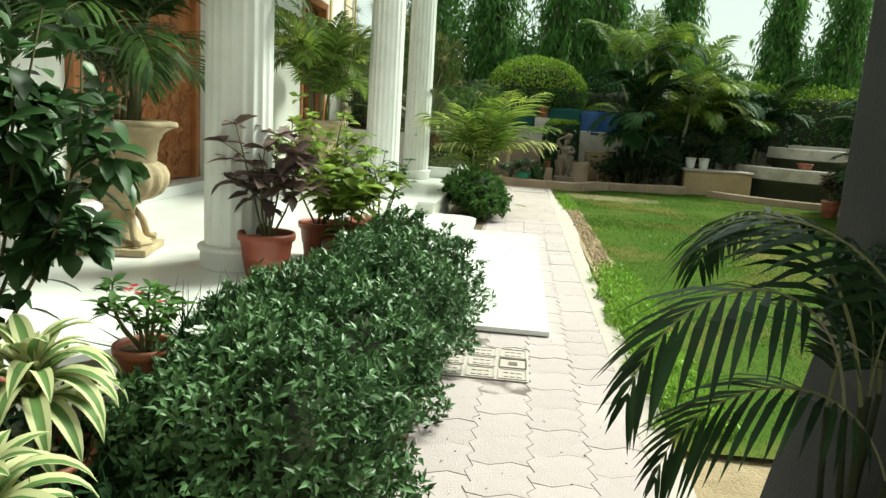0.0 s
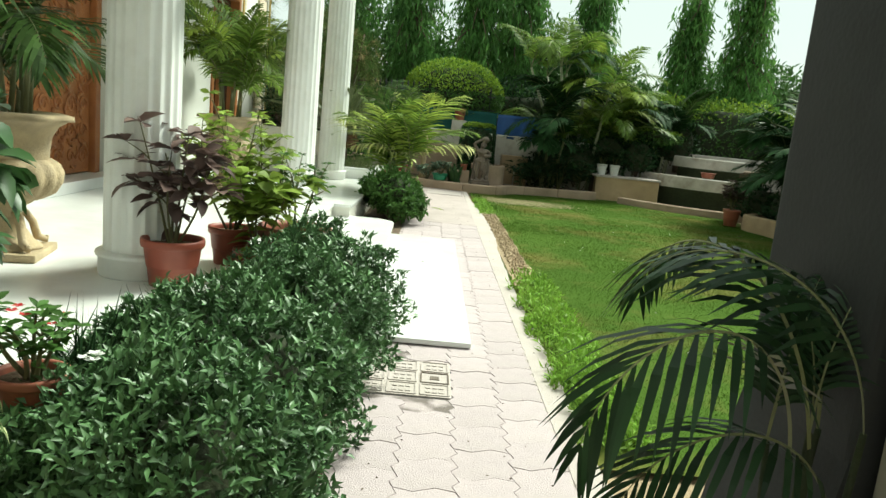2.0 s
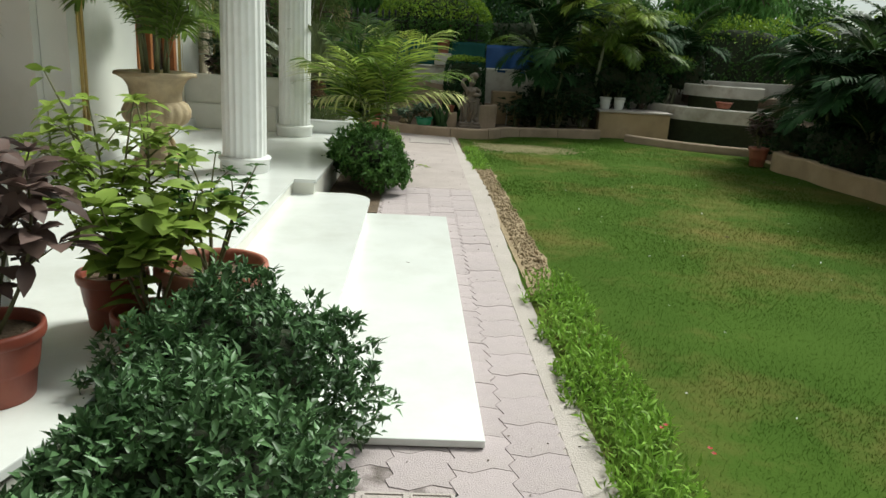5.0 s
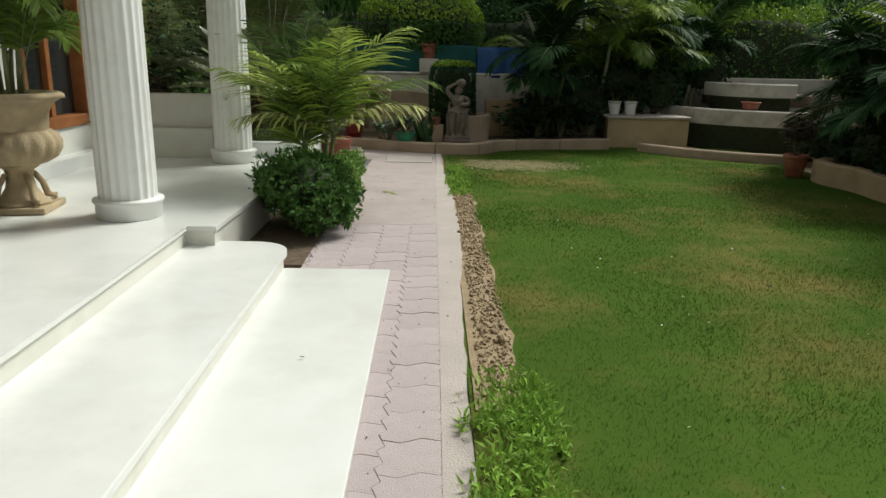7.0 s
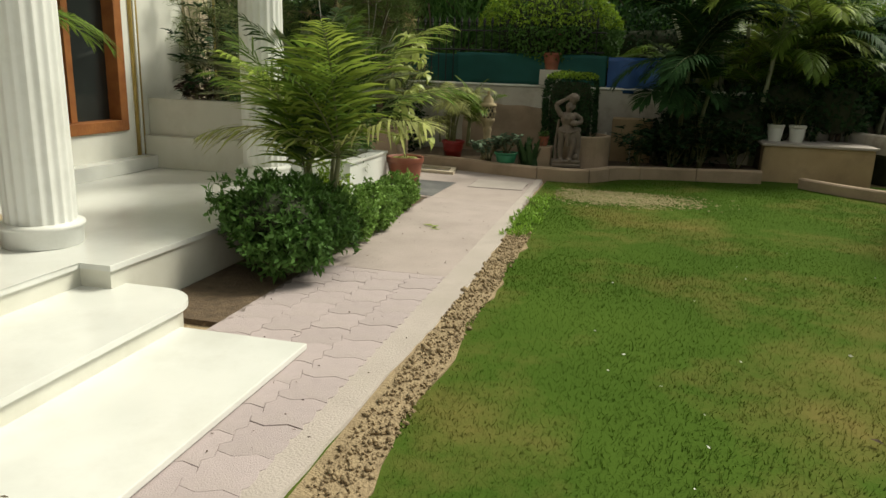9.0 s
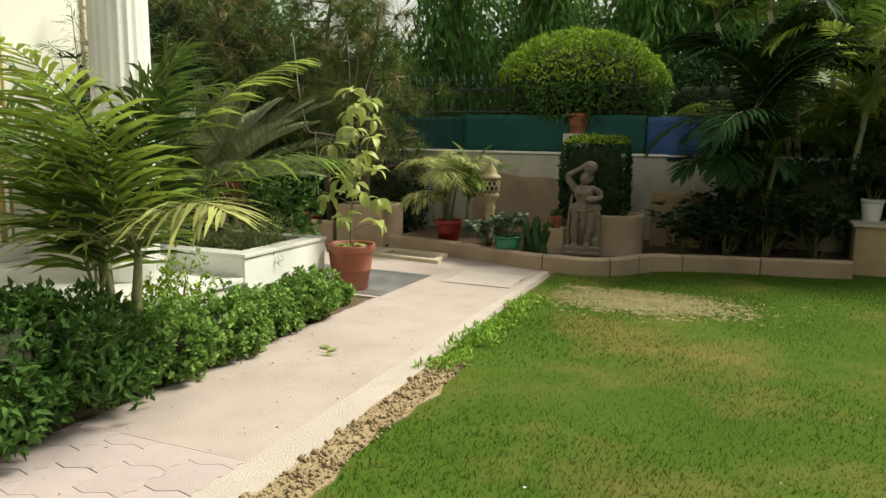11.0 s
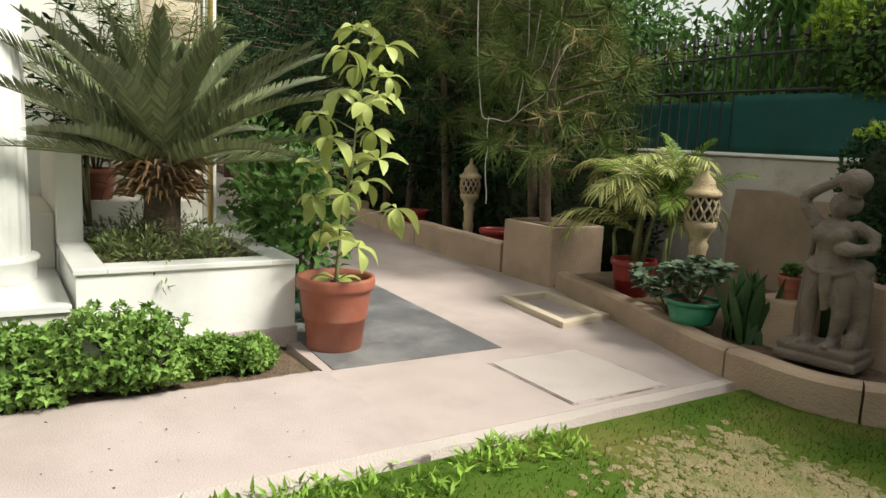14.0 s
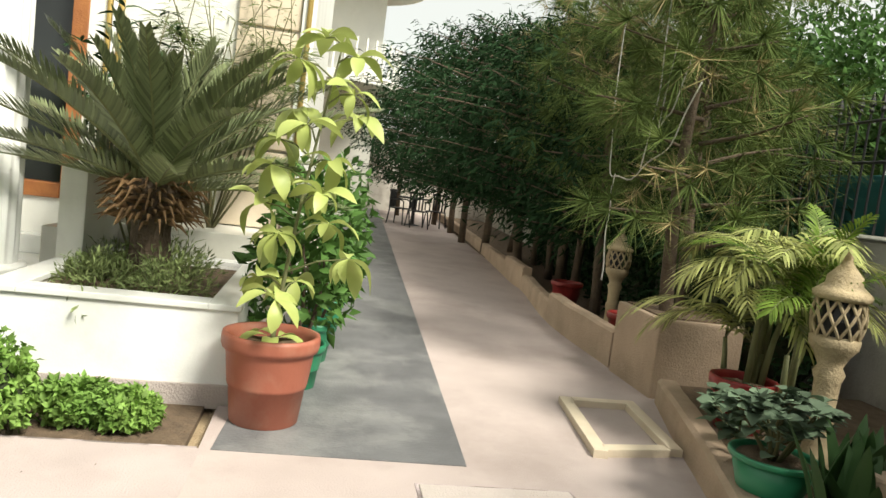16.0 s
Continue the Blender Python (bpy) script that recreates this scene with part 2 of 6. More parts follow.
M["tray"] = mat("cream stone kerb", (0.66, 0.57, 0.44), (0.55, 0.46, 0.35), 6, 0.8, 0.2, 60)


# ---- mesh helpers ----
def finish(name, me, material, parent=None, label=""):
    for m in (material if isinstance(material, (list, tuple)) else [material]):
        me.materials.append(m)
    ob = new(name, me)
    ob.parent = parent
    if label:
        tagged(ob, label)
    return ob


def part(name, bm, material, parent=None, label="", smooth=False):
    me = bpy.data.meshes.new(name)
    if smooth:
        for f in bm.faces:
            f.smooth = True
    bm.to_mesh(me)
    bm.free()
    return finish(name, me, material, parent, label)


def arrays(name, verts, faces, material, parent=None, label="", index=None, smooth=False):
    me = bpy.data.meshes.new(name)
    verts, faces = np.asarray(verts, dtype=np.float32), np.asarray(faces, dtype=np.int32)
    me.vertices.add(len(verts))
    me.vertices.foreach_set("co", verts.ravel())
    k = faces.shape[1]
    me.loops.add(faces.size)
    me.loops.foreach_set("vertex_index", faces.ravel())
    me.polygons.add(len(faces))
    me.polygons.foreach_set("loop_start", np.arange(0, faces.size, k, dtype=np.int32))
    if index is not None:
        me.polygons.foreach_set("material_index", np.asarray(index, dtype=np.int32))
    if smooth:
        me.polygons.foreach_set("use_smooth", np.ones(len(faces), dtype=bool))
    me.update(calc_edges=True)
    me.validate()
    return finish(name, me, material, parent, label)


def thing(name, x, y, z, label, category, group="", rz=0.0, kind=""):
    e = new(name)
    e.empty_display_size = 0.1
    e.matrix_basis = pose(x, y, z, 0, 0, rz)
    return tagged(e, label, category, group, kind)


def bm_box(x0, y0, z0, x1, y1, z1, bevel=0.0, bm=None, segments=2):
    bm = bm or bmesh.new()
    r = bmesh.ops.create_cube(bm, size=1.0, matrix=Matrix.Translation(((x0 + x1) / 2, (y0 + y1) / 2, (z0 + z1) / 2)) @ Matrix.Diagonal((x1 - x0, y1 - y0, z1 - z0, 1)))
    if bevel:
        vs = set(r["verts"])
        es = [e for e in bm.edges if e.verts[0] in vs]
        bmesh.ops.bevel(bm, geom=es, offset=bevel, segments=segments, profile=0.6, affect="EDGES")
    return bm


def bm_lathe(profile, seg=32, ripple=None, bm=None, center=(0, 0, 0), cap=True):
    """Turns a profile of (radius, height) about the z axis; ripple(angle, i) scales the radius."""
    bm = bm or bmesh.new()
    rings = []
    for i, (r, z) in enumerate(profile):
        ring = []
        for k in range(seg):
            a = 2 * math.pi * k / seg
            q = r * (ripple(a, i) if ripple else 1.0)
            ring.append(bm.verts.new((center[0] + q * math.cos(a), center[1] + q * math.sin(a), center[2] + z)))
        rings.append(ring)
    for a, b in zip(rings, rings[1:]):
        for k in range(seg):
            bm.faces.new((a[k], a[(k + 1) % seg], b[(k + 1) % seg], b[k]))
    if cap:
        bm.faces.new(list(reversed(rings[0])))
        bm.faces.new(rings[-1])
    return bm


def bm_tube(points, radii, seg=7, bm=None):
    bm = bm or bmesh.new()
    pts = [Vector(p) for p in points]
    if not isinstance(radii, (list, tuple)):
        radii = [radii] * len(pts)
    rings, side = [], None
    for i, p in enumerate(pts):
        d = (pts[min(i + 1, len(pts) - 1)] - pts[max(i - 1, 0)]).normalized()
        if side is None:
            side = d.orthogonal().normalized()
        side = (side - d * side.dot(d)).normalized()
        up = d.cross(side)
        rings.append([bm.verts.new(p + (side * math.cos(2 * math.pi * k / seg) + up * math.sin(2 * math.pi * k / seg)) * radii[i]) for k in range(seg)])
    for a, b in zip(rings, rings[1:]):
        for k in range(seg):
            bm.faces.new((a[k], a[(k + 1) % seg], b[(k + 1) % seg], b[k]))
    bm.faces.new(list(reversed(rings[0])))
    bm.faces.new(rings[-1])
    return bm


def bm_prism(outline, z0, z1, bevel=0.0, bm=None):
    """Extrudes an outline of (x, y), counter-clockwise, from z0 to z1."""
    bm = bm or bmesh.new()
    lo = [bm.verts.new((x, y, z0)) for x, y in outline]
    hi = [bm.verts.new((x, y, z1)) for x, y in outline]
    n = len(outline)
    top = bm.faces.new(hi)
    bm.faces.new(list(reversed(lo)))
    for k in range(n):
        bm.faces.new((lo[k], lo[(k + 1) % n], hi[(k + 1) % n], hi[k]))
    if bevel:
        bmesh.ops.bevel(bm, geom=list(top.edges), offset=bevel, segments=2, profile=0.6, affect="EDGES")
    return bm


def smooth_line(pts, n=40):
    """Catmull-Rom through pts."""
    p = [Vector(q) for q in pts]
    p = [p[0] * 2 - p[1]] + p + [p[-1] * 2 - p[-2]]
    out = []
    m = len(p) - 3
    for i in range(n + 1):
        u = i / n * m
        k = min(int(u), m - 1)
        f = u - k
        a, b, c, d = p[k:k + 4]
        out.append(0.5 * ((2 * b) + (c - a) * f + (2 * a - 5 * b + 4 * c - d) * f * f + (3 * b - a - 3 * c + d) * f ** 3))
    return out


def ribbon_wall(points, thick, z0, z1, bm=None, wob=0.0, closed_top=True):
    """A wall that follows a line of (x, y) at its front face, thick to its left."""
    bm = bm or bmesh.new()
    pts = [Vector((p[0], p[1], 0)) for p in points]
    rows = []
    for i, p in enumerate(pts):
        d = (pts[min(i + 1, len(pts) - 1)] - pts[max(i - 1, 0)]).normalized()
        nrm = Vector((-d.y, d.x, 0))
        w = wob * noise.noise(p * 1.7)
        q = p + nrm * thick
        c = min(0.02, thick / 4)
        rows.append([bm.verts.new(v) for v in ((p.x, p.y, z0), (p.x, p.y, z1 + w - c), (p.x + nrm.x * c, p.y + nrm.y * c, z1 + w),
                                               (q.x - nrm.x * c, q.y - nrm.y * c, z1 + w), (q.x, q.y, z1 + w - c), (q.x, q.y, z0))])
    for a, b in zip(rows, rows[1:]):
        for k in range(5):
            bm.faces.new((a[k], b[k], b[k + 1], a[k + 1]))
    bm.faces.new(list(reversed(rows[0])))
    bm.faces.new(rows[-1])
    bmesh.ops.recalc_face_normals(bm, faces=bm.faces)
    return bm


# ---- foliage helpers ----
rng = np.random.default_rng(7)


def unit(v):
    return v / np.maximum(np.linalg.norm(v, axis=1, keepdims=True), 1e-9)


def leaf_arrays(pos, way, length, width, fold=0.25, curl=0.15, face=None, broad=False):
    """Pointed leaves, from pos along way; face: the way that their upper side looks; broad: rounder leaves of eleven points."""
    n = len(pos)
    way = unit(way)
    face = rng.normal(size=(n, 3)) + np.array([0, 0, 1.2]) if face is None else face
    side = unit(np.cross(way, face))
    up = unit(np.cross(side, way))
    L = (np.asarray(length) * rng.uniform(0.7, 1.25, n))[:, None]
    W = (np.asarray(width) * rng.uniform(0.75, 1.2, n))[:, None]
    if broad:
        rows = [pos]
        for q, wd in ((0.22, 0.72), (0.48, 1.0), (0.76, 0.66)):
            c = pos + way * L * q - up * L * curl * q * q
            e, h = side * W * wd / 2, up * W * wd * fold
            rows += [c + e + h, c, c - e + h]
        rows.append(pos + way * L - up * L * curl)
        f = [[0, 2, 1], [0, 3, 2], [7, 8, 10], [8, 9, 10]]
        for a in (1, 4):
            f += [[a, a + 1, a + 4], [a, a + 4, a + 3], [a + 1, a + 2, a + 5], [a + 1, a + 5, a + 4]]
        return np.stack(rows, 1).reshape(-1, 3), (np.array(f)[None] + 11 * np.arange(n)[:, None, None]).reshape(-1, 3)
    mid = pos + way * L * 0.45
    tip = pos + way * L - up * L * curl
    v = np.stack([pos, mid + side * W / 2 + up * W * fold, mid, mid - side * W / 2 + up * W * fold, tip], 1).reshape(-1, 3)
    f = np.array([[0, 2, 1], [0, 3, 2], [2, 4, 1], [3, 4, 2]])
    return v, (f[None] + 5 * np.arange(n)[:, None, None]).reshape(-1, 3)


def lumps(p, scale, seed=0.0):
    return np.array([noise.noise(Vector((a * scale + seed, b * scale - seed, c * scale))) for a, b, c in p])


def shell(n, center, radii, power=2.0, depth=0.25, lump=0.15, lump_scale=2.0, low=-1.0):
    """Points in the outer layer of a lumpy superellipsoid, with the way outwards."""
    d = unit(rng.normal(size=(int(n * 1.6) + 10, 3)))
    d = d[d[:, 2] > low][:n]
    r = 1.0 / (np.abs(d) ** power).sum(1) ** (1.0 / power)
    k = r * (1 + lump * lumps(d * np.asarray(radii), lump_scale, center[0]) + 0.45 * lump * lumps(d * np.asarray(radii), lump_scale * 3.3, center[1])) * (1 - depth * rng.random(len(d)) ** 1.5)
    p = d * k[:, None] * np.asarray(radii)
    return p + np.asarray(center), unit(d / np.asarray(radii))


def lumpy_core(center, radii, power, shrink=0.78):
    bm = bmesh.new()
    bmesh.ops.create_icosphere(bm, subdivisions=3, radius=1.0)
    for v in bm.verts:
        d = v.co.normalized()
        r = 1.0 / (abs(d.x) ** power + abs(d.y) ** power + abs(d.z) ** power) ** (1.0 / power) * shrink * (1 + 0.1 * noise.noise(d * 3))
        v.co = Vector((d.x * r * radii[0] + center[0], d.y * r * radii[1] + center[1], d.z * r * radii[2] + center[2]))
    tri = np.array([[v.index for v in f.verts] for f in bm.faces])
    co = np.array([v.co[:] for v in bm.verts])
    bm.free()
    return co, tri


def bush(name, blobs, leaf, material, label, category, count, power=2.6, depth=0.22, out=0.9, droop=0.0, core=True, group="", parent=None, low=-0.75, lump=0.16, extra=None, whorl=1, shrink=0.78):
    """A shrub of small leaves: blobs are (center, radii); leaf is (length, width)."""
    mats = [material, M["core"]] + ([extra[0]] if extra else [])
    blocks = []
    area = [r[0] * r[1] + r[1] * r[2] + r[0] * r[2] for _, r in blobs]
    for (c, r), a in zip(blobs, area):
        n = int(count * a / sum(area) / whorl)
        p, o = shell(n, c, r, power, depth, lump, 2.2 / max(0.35, min(r)) * 0.5, low)
        if whorl > 1:
            axis = unit(o + rng.normal(size=p.shape) * 0.45 + np.array([0, 0, 0.35]))
            p, o = np.repeat(p, whorl, 0), np.repeat(axis, whorl, 0)
            p = p + rng.normal(size=p.shape) * leaf[0] * 0.22
        way = o * out + rng.normal(size=p.shape) * 0.6 + np.array([0, 0, 0.25 - droop])
        v, f = leaf_arrays(p, way, leaf[0], leaf[1], face=o + rng.normal(size=p.shape) * 0.35 + np.array([0, 0, 0.5]))
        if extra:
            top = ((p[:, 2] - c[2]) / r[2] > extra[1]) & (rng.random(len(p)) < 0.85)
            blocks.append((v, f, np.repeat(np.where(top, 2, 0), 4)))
        else:
            blocks.append((v, f, 0))
        # Dark solid filler behind the leaves, in place of the shade inside.
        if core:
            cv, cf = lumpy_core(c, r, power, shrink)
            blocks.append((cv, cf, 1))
    v, f, ix = [], [], []
    o = 0
    for bv, bf, k in blocks:
        v.append(bv), f.append(bf + o), ix.append(k if isinstance(k, np.ndarray) else np.full(len(bf), k))
        o += len(bv)
    if parent:
        return arrays(name, np.concatenate(v), np.concatenate(f), mats, parent, index=np.concatenate(ix))
    base = Vector((blobs[0][0][0], blobs[0][0][1], max(0.0, min(c[2] - r[2] for c, r in blobs))))
    t = thing(name, base.x, base.y, base.z, label, category, group)
    ob = arrays("foliage", np.concatenate(v) - np.array(base), np.concatenate(f), mats, t, index=np.concatenate(ix))
    for n_, (c, r) in enumerate(blobs):
        for q in range(3):
            a = 2.1 * q + n_
            bm = bmesh.new()
            top = Vector(c) - base + Vector((0.5 * r[0] * math.cos(a), 0.5 * r[1] * math.sin(a), 0.3 * r[2]))
            limb(bm, (c[0] - base.x + 0.04 * math.cos(a), c[1] - base.y + 0.04 * math.sin(a), 0.0), top, 0.014, 0.005, 0.1, 5, 4, q + 7 * n_)
            part("stem", bm, M["bark"], t, smooth=True)
    return t


def frond_mesh(name, L, elev, droop, n, leaflet, width, material, rise=0.35, sweep=0.55, sag=0.35, seed=1, stalk=0.18, bare=0.12, end=0.25, stem_r=0.008, ragged=0.12, stray=1.0):
    """A feather frond along +x: a bending rachis and two rows of bent leaflets."""
    g = np.random.default_rng(seed)
    m = 24
    pts, a, p = [], elev, np.zeros(3)
    for i in range(m + 1):
        pts.append(p.copy())
        s = i / m
        ang = math.radians(elev - droop * s ** 1.4)
        p = p + np.array([math.cos(ang), 0, math.sin(ang)]) * L / m
    pts = np.array(pts)
    verts, faces, ix = [], [], []
    # rachis: a tapered three-sided rod
    for i in range(m + 1):
        r = stem_r * (1 - 0.85 * i / m)
        for k in range(3):
            b = 2 * math.pi * k / 3
            verts.append(pts[i] + np.array([0, math.cos(b) * r, math.sin(b) * r]))
    for i in range(m):
        for k in range(3):
            q = [i * 3 + k, i * 3 + (k + 1) % 3, (i + 1) * 3 + (k + 1) % 3, (i + 1) * 3 + k]
            faces += [[q[0], q[1], q[2]], [q[0], q[2], q[3]]]
            ix += [1, 1]
    for j in range(n):
        s = bare + (1 - bare) * (j + 0.5) / n
        i = min(int(s * m), m - 1)
        base = pts[i] + (pts[i + 1] - pts[i]) * (s * m - i)
        t = (pts[i + 1] - pts[i]) / np.linalg.norm(pts[i + 1] - pts[i])
        nrm = np.array([-t[2], 0, t[0]])
        size = leaflet * (math.sin(math.pi * min(1, 0.18 + 0.82 * (s - bare) / (1 - bare)) ** 0.8) * 0.75 + end) * g.uniform(1 - ragged, 1 + ragged)
        for sd in (-1, 1):
            sw = sweep + 0.5 * s * sweep + g.normal() * 0.07 * stray
            w = t * sw + np.array([0, sd, 0]) * (1 - 0.35 * s) + nrm * (rise + g.normal() * 0.08 * stray)
            w /= np.linalg.norm(w)
            e = np.cross(w, nrm) * 0.5
            e /= np.linalg.norm(e)
            o = len(verts)
            for q, wd in ((0.0, 0.35), (0.35, 1.0), (0.7, 0.75)):
                c = base + w * size * q + np.array([0, 0, -1]) * sag * size * q * q
                verts += [c - e * width * wd / 2, c + e * width * wd / 2]
            verts.append(base + w * size + np.array([0, 0, -1]) * sag * size)
            for a_, b_, c_ in ((0, 1, 3), (0, 3, 2), (2, 3, 5), (2, 5, 4), (4, 5, 6)):
                faces.append([o + a_, o + b_, o + c_])
                ix.append(0)
    me = bpy.data.meshes.new(name)
    me.from_pydata([tuple(v) for v in verts], [], faces)
    me.polygons.foreach_set("material_index", ix)
    me.materials.append(material)
    me.materials.append(M["palmstem"])
    return me


def put_mesh(name, me, parent, m, label=""):
    ob = new(name, me)
    ob.parent = parent
    ob.matrix_basis = m
    return tagged(ob, label)


def palm_plant(name, x, y, z, label, meshes, count, seed, category="palm", stems=5, stem_h=(0.1, 0.4), stem_r=0.015, spread=0.08, tilt=8.0, scale=(0.8, 1.1), group="", azimuth=(0, 360), lean=None, cane=None):
    """Fronds round a clump of stems; each frond and stem is a part."""
    g = random.Random(seed)
    t = thing(name, x, y, z, label, category, group)
    tops = []
    for k in range(stems):
        a = g.uniform(0, 2 * math.pi)
        r = spread * math.sqrt(g.random())
        h = g.uniform(*stem_h)
        b = Vector((r * math.cos(a), r * math.sin(a), 0))
        d = Vector((math.cos(a), math.sin(a), 0)) * h * math.tan(math.radians(tilt)) * g.uniform(0.3, 1.2)
        if lean:
            d = d + Vector((lean[0], lean[1], 0)) * h
        top = b + d + Vector((0, 0, h))
        part("stem", bm_tube([b, b + d * 0.4 + Vector((0, 0, h * 0.55)), top], [stem_r * 1.2, stem_r, stem_r * 0.8], 8), cane or M["palmstem"], t, smooth=True)
        tops.append(top)
    for k in range(count):
        top = tops[k % stems]
        me = meshes[k % len(meshes)]
        a = azimuth[0] + (azimuth[1] - azimuth[0]) * ((k * 0.618034) % 1.0) + g.uniform(-12, 12)
        put_mesh("frond", me, t, Matrix.Translation(top) @ pose(0, 0, 0, g.uniform(-12, 12), g.uniform(-8, 8), a) @ Matrix.Scale(g.uniform(*scale), 4))
    return t


def limb(bm, a, b, r0, r1, bend=0.1, seg=7, n=6, seed=0):
    g = random.Random(seed)
    a, b = Vector(a), Vector(b)
    off = Vector((g.uniform(-1, 1), g.uniform(-1, 1), g.uniform(-0.3, 0.3))) * (b - a).length * bend
    pts = [a.lerp(b, i / n) + off * math.sin(math.pi * i / n) for i in range(n + 1)]
    bm_tube(pts, [r0 + (r1 - r0) * i / n for i in range(n + 1)], seg, bm)
    return pts


# ---- large structure ----
def structure(ob, label, category):
    return tagged(ob, label, category, kind="structure")


def grid_sheet(name, x0, y0, x1, y1, z, step, wob, material):
    nx, ny = int((x1 - x0) / step) + 1, int((y1 - y0) / step) + 1
    xs, ys = np.linspace(x0, x1, nx), np.linspace(y0, y1, ny)
    v = np.array([(x, y, z + wob * noise.noise(Vector((x * 0.9, y * 0.9, 0)))) for y in ys for x in xs])
    f = np.array([(j * nx + i, j * nx + i + 1, (j + 1) * nx + i + 1, (j + 1) * nx + i) for j in range(ny - 1) for i in range(nx - 1)])
    return arrays(name, v, f, material, smooth=True)


structure(part("ground", bm_box(-300, -300, -0.4, 300, 300, -0.04), M["dirt"]), "dry earth ground reaching to the horizon", "ground")
structure(grid_sheet("lawn", 0.08, -0.25, 5.3, 13.2, -0.012, 0.12, 0.01, M["lawn"]), "mown green lawn with yellowish worn patches", "lawn")
path = structure(part("path", bm_box(-1.06, -6.0, -0.05, 0.06, 9.80, -0.0045), M["joint"]), "garden path of interlocking pinkish concrete pavers", "path")
edge_pts = smooth_line([(0.07, -6, 0), (0.09, -1, 0), (0.10, 1, 0), (0.08, 3, 0), (0.11, 5, 0), (0.16, 6.2, 0), (0.13, 8.2, 0), (0.05, 10, 0), (0.03, 11.7, 0)], 90)
bm = bmesh.new()
rows_ = []
for p in edge_pts:
    w = 0.02 * noise.noise(Vector((p.y * 3.1, 0, 0))) + 0.012 * noise.noise(Vector((p.y * 9.3, 4, 0)))
    rows_.append([bm.verts.new(c) for c in ((-0.055, p.y, -0.04), (-0.055, p.y, 0.001), (p.x + w - 0.012, p.y, 0.003), (p.x + w, p.y, -0.04))])
for a, b in zip(rows_, rows_[1:]):
    for k in range(3):
        bm.faces.new((a[k], a[k + 1], b[k + 1], b[k]))
structure(part("path_edging", bm, M["cement"]), "crumbling flush cement edging along the paver path", "edging")
structure(part("paving", bm_prism([(-24, 9.81), (-0.06, 9.81), (-0.06, 11.95), (-2.0, 12.6), (-24, 15.0)], -0.05, 0.0), M["pink"]), "worn pinkish concrete paving of the side passage", "paving")
structure(part("slate_strip", bm_prism([(-1.02, 9.86), (-1.0, 10.92), (-24, 12.2), (-24, 11.1)], -0.02, 0.005), M["slate"]), "dark grey slate strip set into the passage", "paving")
structure(part("hatch_frame", bm_box(-0.80, 10.67, -0.03, -0.10, 11.32, 0.003), M["joint"]), "dark gap round the concrete cover", "frame")
hatch = tagged(part("inspection_hatch", bm_box(-0.785, 10.685, -0.03, -0.115, 11.305, 0.008, 0.004), M["cement"]), "square concrete inspection cover flush in the paving", "hatch")

structure(part("marble_slab", bm_box(-1.15, 1.2, 0.006, -0.4, 5.2, 0.04, 0.006), M["marble"]), "low white marble slab at the foot of the steps", "slab")


def rounded_step(x0, x1, y0, y1, r, n=10):
    o = [(x0, y0), (x1, y0)]
    for k in range(n + 1):
        a = math.pi / 2 * k / n
        o.append((x1 - r + r * math.cos(a), y1 - r + r * math.sin(a)))
    return o + [(x0, y1)]


step = structure(part("porch_step", bm_prism(rounded_step(-1.9, -1.145, 1.3, 5.40, 0.26), -0.02, 0.135), M["marble_edge"]), "white marble step with a rounded end", "step")
part("tread", bm_prism(rounded_step(-1.9, -1.12, 1.28, 5.425, 0.27), 0.135, 0.17, 0.008), M["marble"], step)
outline = [(-5.0, -1.7), (-3.6, -1.65), (-2.75, -1.2), (-2.3, -0.55), (-2.02, 0.1), (-1.86, 0.7), (-1.84, 1.2), (-1.84, 5.275), (-1.635, 5.275), (-1.6, 6.7), (-1.58, 8.72), (-5.0, 8.72)]
inner = [(x - 0.02 if x > -4 else x, y + (0.02 if y == 5.275 else 0)) for x, y in outline]
porch = structure(part("porch", bm_prism(inner, -0.02, 0.28), M["marble_edge"]), "raised porch with marble risers", "porch")
part("porch_floor", bm_prism(outline, 0.28, 0.315, 0.006), M["marble"], porch, "polished white marble floor")


def wall_boxes(name, boxes, material, label, category="wall", bevel=0.0):
    bm = bmesh.new()
    for b in boxes:
        bm_box(*b, bevel=bevel, bm=bm)
    return structure(part(name, bm, material), label, category)


WIN = (7.05, 8.38, 0.72, 2.95)
wall_boxes("wall_east", [(-4.12, 5.42, -0.02, -3.87, WIN[0], 6.0), (-4.12, WIN[0], -0.02, -3.87, WIN[1], WIN[2]), (-4.12, WIN[0], WIN[3], -3.87, WIN[1], 6.0),
                         (-4.12, WIN[1], -0.02, -3.87, 10.0, 6.0), (-4.75, 5.3, -0.02, -4.125, 5.42, 6.0)], M["wall"], "white plastered house wall with gold trims")
wall_boxes("wall_entrance", [(-4.9, -6.0, -0.02, -4.6, 2.7, 6.0), (-4.9, 2.7, 3.1, -4.6, 5.2, 6.0), (-4.9, 5.2, -0.02, -4.6, 5.297, 6.0)], M["wall"], "white wall round the carved entrance door")
wall_boxes("wall_north", [(-13.0, 9.75, -0.02, -4.125, 10.0, 6.0)], M["wall"], "white side wall of the house along the passage")
wall_boxes("wall_back", [(-13.0, -6.25, -0.02, -4.6, -6.0, 6.0), (-13.2, -6.25, -0.02, -13.0, 10.0, 6.0)], M["wall"], "plain back wall of the house")
wall_boxes("roof", [(-13.2, -6.3, 6.0, -3.6, 10.2, 6.2)], M["wall"], "flat white house roof", "roof")
